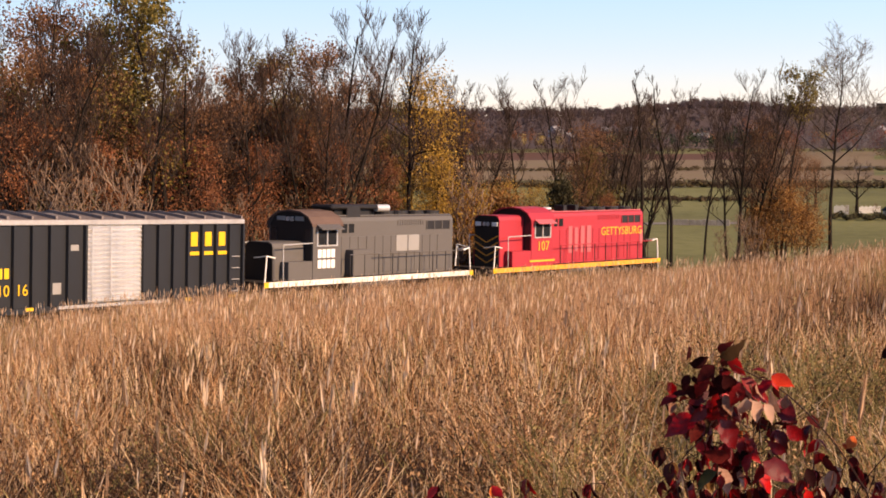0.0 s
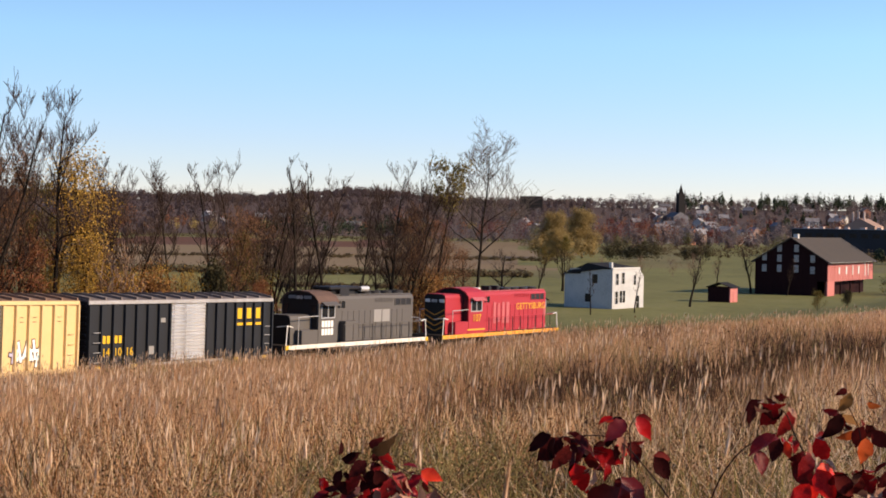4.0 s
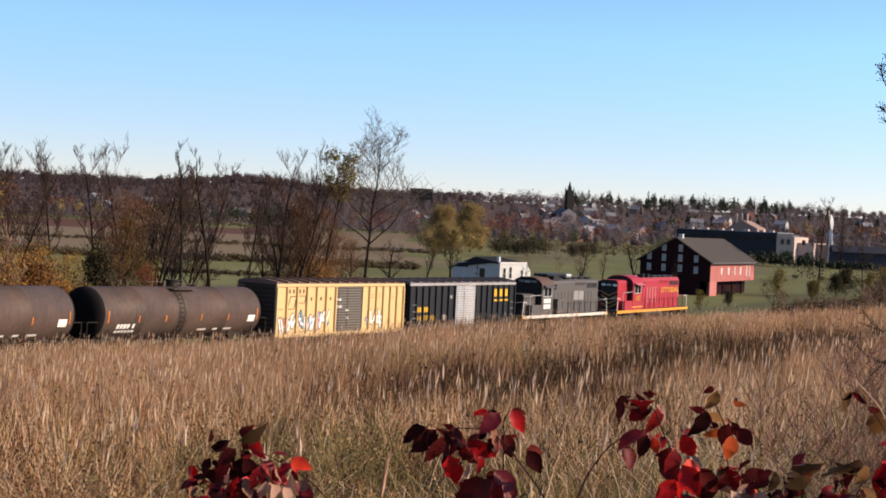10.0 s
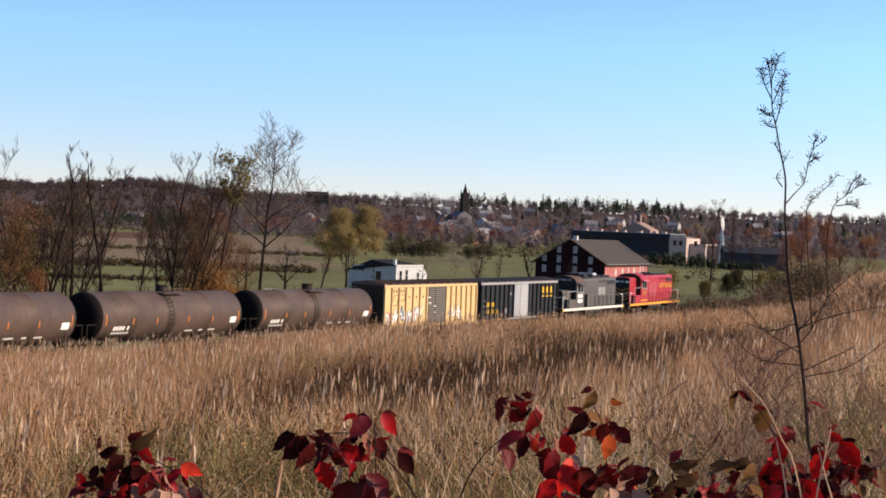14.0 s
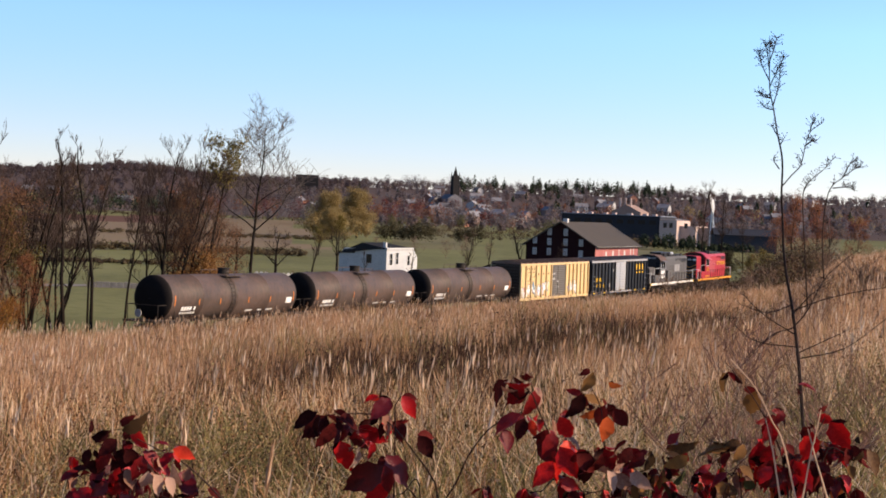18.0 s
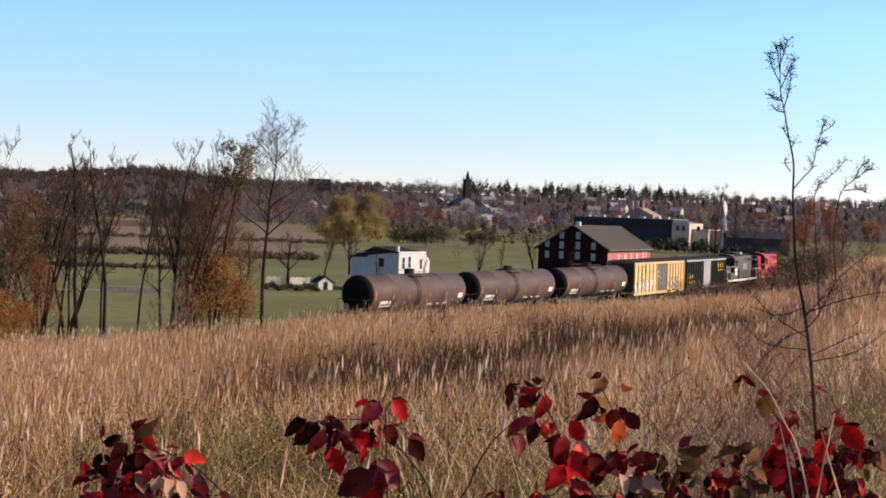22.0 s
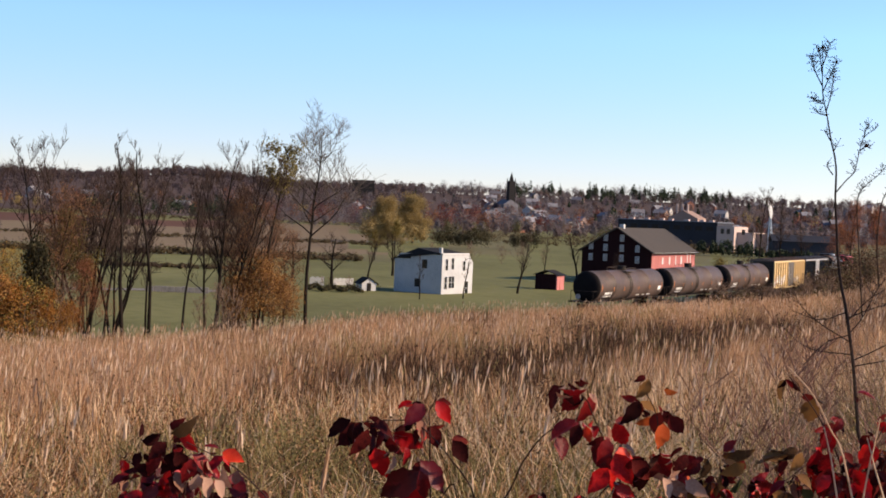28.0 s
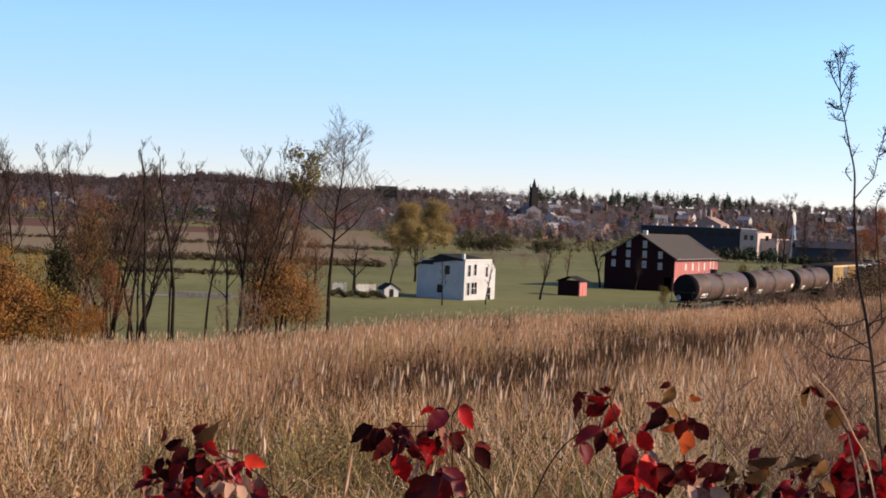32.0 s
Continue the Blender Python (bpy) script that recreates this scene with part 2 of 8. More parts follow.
def line_curve():
    """The middle of the track, its height and its direction, every metre; straight and level past the bend."""
    h = np.polyval(BEARING, np.clip(S, -118, 150) / 100)
    tx, ty = np.sin(h), np.cos(h)
    x, y = np.cumsum(tx) - tx / 2, np.cumsum(ty) - ty / 2
    zero = int(np.argmin(np.abs(S)))
    z = np.polyval(GRADE, np.clip(S, -116, 122) / 100)
    return x - x[zero] + 7.20, y - y[zero] + 141.63, z, tx, ty


TX, TY, TZ, TDX, TDY = line_curve()


def on_line(s):
    """The middle of the track at s: rail top."""
    return Vector((np.interp(s, S, TX), np.interp(s, S, TY), np.interp(s, S, TZ)))


def beside_line(x, y):
    """For places: how far beyond the track (the camera's side is negative), and the rail's height there."""
    x, y = np.atleast_1d(x), np.atleast_1d(y)
    best, off, z = np.full(x.shape, 1e9), np.zeros(x.shape), np.zeros(x.shape)
    for i in range(0, len(S), 2):
        d = (x - TX[i]) ** 2 + (y - TY[i]) ** 2
        o = -(x - TX[i]) * TDY[i] + (y - TY[i]) * TDX[i]
        m = d < best
        best = np.where(m, d, best)
        off = np.where(m, np.sign(o) * np.sqrt(d), off)
        z = np.where(m, TZ[i], z)
    return off, z


# ---- the ground: a grassy hillside down to the railway, a wide valley, wooded rises ----
AZ = [-180, -100, -50, -36, -27, -18, -11, -5, -1.7, 4.6, 10.8, 14, 15.6, 17, 18.5, 24, 40, 70, 120, 180]
CREST = [-3, -6, -8, -6.75, -5.75, -5.30, -4.92, -4.30, -3.80, -3.34, -2.74, -2.42, -2.10, -1.05, -0.80, -0.6, -0.5, -0.5, -0.4, -3]
CREST_AT = [60, 45, 38, 40, 46, 50, 54, 58, 62, 68, 80, 92, 100, 108, 116, 130, 150, 150, 150, 60]
GRASS = 0.75
VALLEY = -12.5 + EYE


def ground(x, y):
    x, y = np.atleast_1d(np.asarray(x, float)), np.atleast_1d(np.asarray(y, float))
    d = np.hypot(x, y)
    az = np.degrees(np.arctan2(x, y))
    el, dc = np.interp(az, AZ, CREST), np.interp(az, AZ, CREST_AT)
    slope = np.tan(np.radians(el)) + (EYE - GRASS) / dc
    hill = np.minimum(d, dc) * slope - np.maximum(d - dc, 0) * 0.1
    hill = hill + 0.12 * np.sin(x * 0.31 + 1) * np.sin(y * 0.27) * np.clip(d / 8 - 0.3, 0, 1)
    off, rz = beside_line(x, y)
    far = np.interp(d, [0, 780, 1150, 1450, 1800, 2100, 2600, 5000], [VALLEY, VALLEY, -7, 1, 18, 32, 12, -30])
    off = np.where(d > 330, np.maximum(off, (d - 330) * 0.3), off)
    far = far + 11.0 * np.exp(-((az + 9.4) / 2.6) ** 2) * smooth_step(1550, 2050, d)
    base = rz - 0.8 + (far - rz + 0.8) * smooth_step(4, 34, off)
    w = smooth_step(0, 1, (d - dc) / (0.38 * dc))
    behind = np.abs(az) > 100
    w = np.where(behind, 0, w)
    near = np.where((off > -9) & (off < 4) & (d < 400), 1, 0)
    w = np.maximum(w, near * smooth_step(-9, -4, off))
    return hill * (1 - w) + base * w


def build_ground():
    az = np.concatenate([np.arange(-180, -62, 6.0), np.arange(-62, 46, 0.75), np.arange(46, 180, 6.0)])
    dd = np.concatenate([[0.3], np.arange(1.5, 150, 2.2), np.geomspace(150, 420, 42)[1:], np.geomspace(420, 4800, 46)[1:]])
    A, D = np.meshgrid(np.radians(az), dd)
    X, Y = np.sin(A) * D, np.cos(A) * D
    Z = ground(X.ravel(), Y.ravel()).reshape(X.shape)
    na, nd = len(az), len(dd)
    v = np.stack([X, Y, Z], 2).reshape(-1, 3)
    i, j = np.meshgrid(np.arange(nd - 1), np.arange(na), indexing="ij")
    j2 = (j + 1) % na
    f = np.stack([i * na + j, i * na + j2, (i + 1) * na + j2, (i + 1) * na + j], 2).reshape(-1, 4)
    f = f[:, ::-1]
    # close the middle under the eye
    v = np.concatenate([v, [[0, 0, float(ground(0, 0)[0])]]])
    k = np.arange(0, na - 1, 2)
    f = np.concatenate([f, np.stack([(k + 2) % na, k + 1, k, np.full(len(k), len(v) - 1)], 1)])
    me = raw_mesh("ground", v, f, M["soil"], 4, [M["lawn"], M["stubble"], M["ploughed"], M["pasture"], M["woodfloor"], M["gravel"]])
    c = v[f].mean(1)
    d, a = np.hypot(c[:, 0], c[:, 1]), np.degrees(np.arctan2(c[:, 0], c[:, 1]))
    off, _ = beside_line(c[:, 0], c[:, 1])
    mat = np.zeros(len(f), np.int32)
    out = ((off > 3) | (d > 560)) & (np.abs(a) < 100)
    edge = 4 * np.sin(a * 0.7) + 3 * np.sin(a * 0.23 + 2)
    left = a < -2.5 + 1.2 * np.sin(d * 0.02)
    mat[out] = 1
    mat[out & left & (d > 380 + edge)] = 4
    mat[out & left & (d > 440 + 2 * edge)] = 2
    mat[out & left & (d > 810 + 3 * edge) & (a < -8)] = 3
    mat[out & left & (d > 980 + 3 * edge)] = 1
    mat[out & ~left & (d > 500) & (np.sin(a * 0.9) > 0.3)] = 4
    mat[out & (d > 1130)] = 5
    mat[out & (off < 40) & (a < -18)] = 5
    mat[(np.abs(off) < 3.4) & (d < 420)] = 6
    me.polygons.foreach_set("material_index", mat)
    me.shade_smooth()
    tagged(new("ground", me), "tan grassy hillside falling to a green valley with fields", "ground", kind="structure")


build_ground()


def build_track():
    line = root("railway_track", "single railway track on stone ballast with wooden sleepers", "railway track", kind="structure")
    rows = [s for s in range(-150, 260, 2)]
    for side in (-0.75, 0.75):
        bm = bmesh.new()
        last = None
        for s in rows:
            p = on_line(s)
            i = int(np.searchsorted(S, s))
            q = Vector((-TDY[i], TDX[i], 0))
            ring = [bm.verts.new(p + q * (side + a) + Vector((0, 0, b))) for a, b in ((-0.07, -0.17), (-0.035, -0.14), (-0.035, 0), (0.035, 0), (0.035, -0.14), (0.07, -0.17))]
            if last:
                for k in range(6):
                    bm.faces.new((last[k], last[(k + 1) % 6], ring[(k + 1) % 6], ring[k]))
            last = ring
        part("rail", bm, M["rail"], line)
    bm = bmesh.new()
    last = None
    for s in rows:
        p = on_line(s)
        i = int(np.searchsorted(S, s))
        q = Vector((-TDY[i], TDX[i], 0))
        ring = [bm.verts.new(p + q * a + Vector((0, 0, b))) for a, b in ((-2.9, -0.95), (-1.7, -0.26), (1.7, -0.26), (2.9, -0.95))]
        if last:
            for k in range(3):
                bm.faces.new((last[k], last[k + 1], ring[k + 1], ring[k]))
        last = ring
    part("ballast", bm, M["gravel"], line)
    bm = bmesh.new()
    s = -120.0
    while s < 200:
        p = on_line(s)
        i = int(np.searchsorted(S, s))
        box(bm, p - Vector((0, 0, 0.26)), (0.22, 2.6, 0.17), Matrix.Rotation(math.atan2(TDY[i], TDX[i]), 4, "Z"))
        s += 0.8
    tagged(part("sleeper", bm, M["tie"], line), kind="stuff")


build_track()


# ---- the train ----
M["car_yellow"] = paint("boxcar_yellow", (0.60, 0.425, 0.205), 0.55, dirt=(0.22, 0.14, 0.07))
M["car_black"] = paint("boxcar_black", (0.014, 0.015, 0.018), 0.55, dirt=(0.035, 0.031, 0.028))
M["car_brown"] = paint("boxcar_end_brown", (0.060, 0.040, 0.026), 0.7)
M["car_roof"] = surf("boxcar_roof", [(0.10, 0.075, 0.065), (0.17, 0.14, 0.13), (0.26, 0.235, 0.225)], 0.8, 10, 0.6, metal=0.2, bump=0.1)
M["roof_rust"] = surf("boxcar_roof_rust", [(0.12, 0.065, 0.040), (0.22, 0.135, 0.095), (0.25, 0.20, 0.17)], 0.8, 10, 0.7, bump=0.1)
M["galvanised"] = surf("galvanised_door", [(0.58, 0.55, 0.52), (0.80, 0.77, 0.73)], 1.5, 12, 0.36, metal=0.75, bump=0.08, gloss=0.5)
M["door_grey"] = surf("door_grey", [(0.125, 0.112, 0.100), (0.18, 0.165, 0.15)], 1.2, 12, 0.5, bump=0.08, streak=(1, 1, 0.4))
M["edge_grey"] = surf("worn_eave", [(0.25, 0.24, 0.235), (0.48, 0.46, 0.45)], 1.5, 14, 0.55, metal=0.3)
M["iron"] = surf("grimy_iron", [(0.020, 0.017, 0.015), (0.055, 0.045, 0.038)], 2, 20, 0.75)
M["wheel"] = surf("wheel_steel", [(0.08, 0.06, 0.05), (0.16, 0.12, 0.10)], 2, 20, 0.6, metal=0.5)
M["red"] = paint("engine_red", (0.34, 0.026, 0.038), 0.5, dirt=(0.27, 0.065, 0.06))
M["red_pale"] = paint("engine_faded_red", (0.42, 0.10, 0.11), 0.55, dirt=(0.3, 0.11, 0.10))
M["engine_grey"] = paint("engine_grey", (0.088, 0.080, 0.075), 0.6, dirt=(0.08, 0.062, 0.052))
M["grey_pale"] = paint("engine_pale_grey", (0.24, 0.23, 0.22), 0.6)
M["rust_roof"] = surf("engine_cab_roof", [(0.085, 0.055, 0.046), (0.14, 0.092, 0.076)], 1.5, 14, 0.7)
M["engine_black"] = paint("engine_black", (0.016, 0.014, 0.014), 0.5, dirt=(0.03, 0.025, 0.022))
M["sill_white"] = paint("sill_white", (0.66, 0.62, 0.56), 0.6)
M["sill_orange"] = paint("sill_orange", (0.72, 0.30, 0.045), 0.55)
M["letter_yellow"] = paint("lettering_yellow", (0.62, 0.37, 0.02), 0.55)
M["letter_orange"] = paint("lettering_orange", (0.66, 0.36, 0.04), 0.55)
M["letter_white"] = paint("lettering_white", (0.76, 0.74, 0.70), 0.55)
M["letter_black"] = paint("lettering_black", (0.05, 0.035, 0.02), 0.6)
M["silver"] = surf("bare_metal", [(0.42, 0.41, 0.40), (0.66, 0.65, 0.64)], 2, 20, 0.4, metal=0.5)
M["glass_dark"] = surf("dark_glass", [(0.010, 0.011, 0.013), (0.025, 0.027, 0.03)], 2, 10, 0.10, bump=0, gloss=0.4)
M["tank"] = surf("tank_black", [(0.038, 0.029, 0.024), (0.066, 0.049, 0.041), (0.102, 0.066, 0.052), (0.098, 0.080, 0.070)], 0.55, 5, 0.58, bump=0.05, streak=(1, 1, 0.5), spread=0.55, gloss=0.18)
# near-black ends of the tanks: the shade on them is put into the colour
M["tank_head"] = surf("tank_end_black", [(0.008, 0.007, 0.007), (0.018, 0.015, 0.014)], 1, 8, 0.7, bump=0.05)
M["reflector"] = paint("reflector_strip", (0.55, 0.17, 0.03), 0.5)
for key, c in (("blue", (0.10, 0.26, 0.36)), ("pink", (0.46, 0.16, 0.16)), ("lilac", (0.40, 0.37, 0.48))):
    M["spray_" + key] = paint("spray_" + key, c, 0.55)


def lettering(text, size, x, y, z, material, parent, name="lettering", facing=-1, width=1.0):
    """Letters that stand on the near side of a car."""
    cu = bpy.data.curves.new(name, "FONT")
    cu.body, cu.size, cu.extrude, cu.align_x = text, size, 0.008, "CENTER"
    cu.resolution_u = 3
    tmp = bpy.data.objects.new(name, cu)
    me = bpy.data.meshes.new_from_object(tmp)
    bpy.data.objects.remove(tmp)
    me.materials.clear()
    me.materials.append(material)
    me.transform(pose(x, y, z, 90, 0, 0) @ Matrix.Diagonal((width, 1, 1, 1)))
    ob = new(name, me)
    ob.parent = parent
    return ob


def bars(bm, x, z, y, n, w, h, gap, d=0.012):
    for i in range(n):
        box(bm, (x + i * (w + gap), y, z), (w, d, h))


def bogie(parent, x, wheel_base=1.75, radius=0.42, deep=False):
    truck = new("bogie")
    truck.parent = parent
    truck.location = (x, 0, 0)
    bm = bmesh.new()
    for sy in (-1, 1):
        y = sy * 1.0
        sweep_pts = [(-wheel_base / 2 - 0.25, 0.50), (-wheel_base / 2 + 0.2, 0.62), (-0.45, 0.78), (0.45, 0.78), (wheel_base / 2 - 0.2, 0.62), (wheel_base / 2 + 0.25, 0.50),
                     (wheel_base / 2 + 0.2, 0.36), (wheel_base / 2 - 0.3, 0.40), (0.4, 0.22), (-0.4, 0.22), (-wheel_base / 2 + 0.3, 0.40), (-wheel_base / 2 - 0.2, 0.36)]
        plate(bm, [(px, y - 0.07, pz) for px, pz in sweep_pts], (0, 1, 0), 0.14)
    box(bm, (0, 0, 0.56), (0.4, 2.2, 0.28))
    if deep:
        box(bm, (0, 0, 0.75), (wheel_base + 1.0, 2.0, 0.25))
    part("bogie_frame", bm, M["iron"], truck)
    first = None
    for wx in (-wheel_base / 2, wheel_base / 2):
        bm = bmesh.new()
        rod(bm, (wx, -0.72, radius), (wx, 0.72, radius), 0.08)
        for sy in (-1, 1):
            rod(bm, (wx, sy * 0.68, radius), (wx, sy * 0.81, radius), radius, n=20)
            rod(bm, (wx, sy * 0.65, radius), (wx, sy * 0.68, radius), radius + 0.03, n=20)
        part("wheelset", bm, M["wheel"], truck)


def coupler(parent, x, sx):
    bm = bmesh.new()
    box(bm, (x + sx * 0.35, 0, 0.86), (0.8, 0.16, 0.18))
    box(bm, (x + sx * 0.72, 0.02, 0.86), (0.22, 0.30, 0.28), bevel=0.04)
    part("coupler", bm, M["iron"], parent)


def ladder(parent, x, y0, z0, z1, w, n, material, along="x"):
    bm = bmesh.new()
    for k in range(n):
        z = z0 + (z1 - z0) * k / (n - 1)
        if along == "x":
            rod(bm, (x, y0, z), (x + w, y0, z), 0.022, n=6)
        else:
            rod(bm, (x, y0, z), (x, y0 + w, z), 0.022, n=6)
    part("ladder", bm, material, parent)


def boxcar(name, label, body, end, roof, door, chord, panels, door_at, door_w, ribs):
    car = root(name, label, "boxcar", "cars of the train")
    L, W, z0, z1 = 15.93, 1.60, 0.90, EAVE
    bm = bmesh.new()
    box(bm, (0, 0, (z0 + z1 - 0.05) / 2), (L - 0.12, 2 * W - 0.02, z1 - z0 - 0.1), bevel=0.02)
    part("body", bm, body, car)
    # roof: two shallow slopes, with cross ribs
    bm = bmesh.new()
    sweep(bm, [(-W - 0.06, z1 - 0.03), (-W - 0.06, z1 + 0.03), (0, z1 + 0.25), (W + 0.06, z1 + 0.03), (W + 0.06, z1 - 0.03)], -L / 2, L / 2)
    part("roof", bm, roof, car)
    bm = bmesh.new()
    for sy in (-1, 1):
        plate(bm, [(-0.05, sy * (W + 0.03), z1 + 0.042), (0.05, sy * (W + 0.03), z1 + 0.042), (0.05, 0, z1 + 0.255), (-0.05, 0, z1 + 0.255)], (0, 0, 1), 0.12)
    rib = None
    for k in range(ribs):
        x = -L / 2 + 0.12 + (L - 0.24) * k / (ribs - 1)
        if rib is None:
            rib = part("roof_rib", bm, roof, car)
            rib.location = (x, 0, 0)
        else:
            again(rib, pose(x, 0, 0))
    for sy in (-1, 1):
        bm = bmesh.new()
        box(bm, (0, sy * (W + 0.05), z1 - 0.09), (L, 0.10, 0.20), bevel=0.02)
        part("top_chord", bm, chord, car)
        bm = bmesh.new()
        box(bm, (0, sy * (W + 0.02), z0 + 0.05), (L, 0.12, 0.26), bevel=0.02)
        part("side_sill", bm, body, car)
    # outside posts
    bm = bmesh.new()
    sweep_out = [(-0.08, 0), (-0.055, -0.15), (0.055, -0.15), (0.08, 0)]
    zb, zt = z0 + 0.18, z1 - 0.20
    a = [bm.verts.new((px, py, zb)) for px, py in sweep_out]
    b = [bm.verts.new((px, py, zt)) for px, py in sweep_out]
    for i in range(4):
        bm.faces.new((a[i], a[(i + 1) % 4], b[(i + 1) % 4], b[i]))
    bm.faces.new(a), bm.faces.new(b)
    post = part("side_post", bm, body, car)
    d0, d1 = door_at, door_at + door_w
    xs = [-L / 2 + 0.08 + (d0 + L / 2 - 0.16) * k / panels for k in range(panels + 1)] + [d1 + 0.08 + (L / 2 - d1 - 0.16) * k / panels for k in range(panels + 1)]
    post.location = (xs[0], -W + 0.01, 0)
    for k, x in enumerate(xs):
        if k:
            again(post, pose(x, -W + 0.01, 0))
        again(post, pose(x, W - 0.01, 0, 0, 0, 180))
    # corrugated doors
    for sy in (-1, 1):
        bm = bmesh.new()
        n = 17
        ribs_at = []
        box(bm, ((d0 + d1) / 2, sy * (W - 0.01), (zb + zt) / 2), (door_w, 0.05, zt - zb))
        for k in range(n):
            z = zb + 0.08 + (zt - zb - 0.16) * k / (n - 1)
            ribs_at.append(z)
        dr = part("door", bm, door, car)
        bm = bmesh.new()
        sweep(bm, [(sy * (W + 0.01), -0.085), (sy * (W + 0.085), -0.01), (sy * (W + 0.085), 0.03), (sy * (W + 0.01), 0.075)], d0 + 0.04, d1 - 0.04)
        dr_rib = part("door_rib", bm, door, dr)
        dr_rib.location = (0, 0, ribs_at[0])
        for z in ribs_at[1:]:
            again(dr_rib, pose(0, 0, z))
        bm = bmesh.new()
        for dx in (0.25, door_w * 0.42):
            rod(bm, (d0 + dx, sy * (W + 0.10), zb + 0.1), (d0 + dx, sy * (W + 0.10), zt - 0.1), 0.025, n=6)
        part("door_rod", bm, door, dr)
        bm = bmesh.new()
        box(bm, ((d0 + d1) / 2, sy * (W + 0.11), z0 + 0.10), (door_w * 2.0, 0.07, 0.12))
        part("door_rail", bm, chord, car)
    # corrugated ends
    for sx in (-1, 1):
        bm = bmesh.new()
        box(bm, (sx * (L / 2 - 0.06), 0, (z0 + z1) / 2), (0.06, 2 * W, z1 - z0 - 0.02))
        wall = part("end_wall", bm, end, car)
        bm = bmesh.new()
        box(bm, (0, 0, 0), (0.09, 2 * W - 0.16, 0.17), bevel=0.03)
        end_rib = part("end_rib", bm, end, wall)
        end_rib.location = (sx * (L / 2 - 0.02), 0, z0 + 0.25)
        for k in range(1, 11):
            again(end_rib, pose(sx * (L / 2 - 0.02), 0, z0 + 0.25 + (z1 - z0 - 0.5) * k / 10))
        ladder(car, sx * (L / 2 - 0.62) - 0.25, -W - 0.13, z0 - 0.15, z0 + 1.9, 0.5, 5, chord)
        ladder(car, sx * (L / 2 + 0.09), W - 0.55, z0 + 0.1, z1 - 0.2, 0.45, 9, chord, "y")
        coupler(car, sx * (L / 2 - 0.05), sx)
        bogie(car, sx * (L / 2 - 2.1))
    bm = bmesh.new()
    box(bm, (0, 0, 0.78), (L - 1.0, 0.5, 0.34))
    box(bm, (1.5, -0.7, 0.68), (1.3, 0.5, 0.4))
    rod(bm, (-2.2, -0.8, 0.66), (-1.2, -0.8, 0.66), 0.2)
    part("underframe", bm, M["iron"], car)
    return car, xs, zb, zt, W


def black_boxcar():
    car, xs, zb, zt, W = boxcar("black_boxcar", "weathered black boxcar with a bare metal door and yellow lettering", M["car_black"], M["engine_black"], M["car_roof"], M["galvanised"], M["edge_grey"], 7, -1.45, 3.05, 14)
    y = -W - 0.014
    # three big yellow shapes with a bar under each, one to a panel, near the front end
    for k in (11, 12, 13):
        xm = (xs[k] + xs[k + 1]) / 2
        bm = bmesh.new()
        box(bm, (xm, y, 3.60), (0.42, 0.014, 0.62), bevel=0.003)
        box(bm, (xm, y, 2.98), (0.62, 0.014, 0.16))
        part("yellow_emblem", bm, M["letter_yellow"], car)
    bm = bmesh.new()
    for k, digits in ((1, "14"), (2, "10"), (3, "16")):
        lettering(digits, 0.62, (xs[k] + xs[k + 1]) / 2, y, 1.55, M["letter_yellow"], car, "car_number")
    for k in (1, 2):
        xm = (xs[k] + xs[k + 1]) / 2
        bars(bm, xm - 0.16, 2.42, y, 2, 0.22, 0.40, 0.10)
    part("letter_bars", bm, M["letter_yellow"], car)
    bm = bmesh.new()
    box(bm, (xs[6] + 0.38, y, 3.35), (0.42, 0.014, 0.24))
    box(bm, (xs[5] + 0.35, y, 1.75), (0.5, 0.014, 0.45))
    part("stencil_plate", bm, M["grey_pale"], car)
    for x in (-7.2, -4.4, -2.2, 0, 2.2, 4.4, 7.2):
        bm = bmesh.new()
        box(bm, (x, -W - 0.09, 1.0), (0.42, 0.012, 0.13))
        part("reflector_bar", bm, M["letter_yellow"], car)
    return car


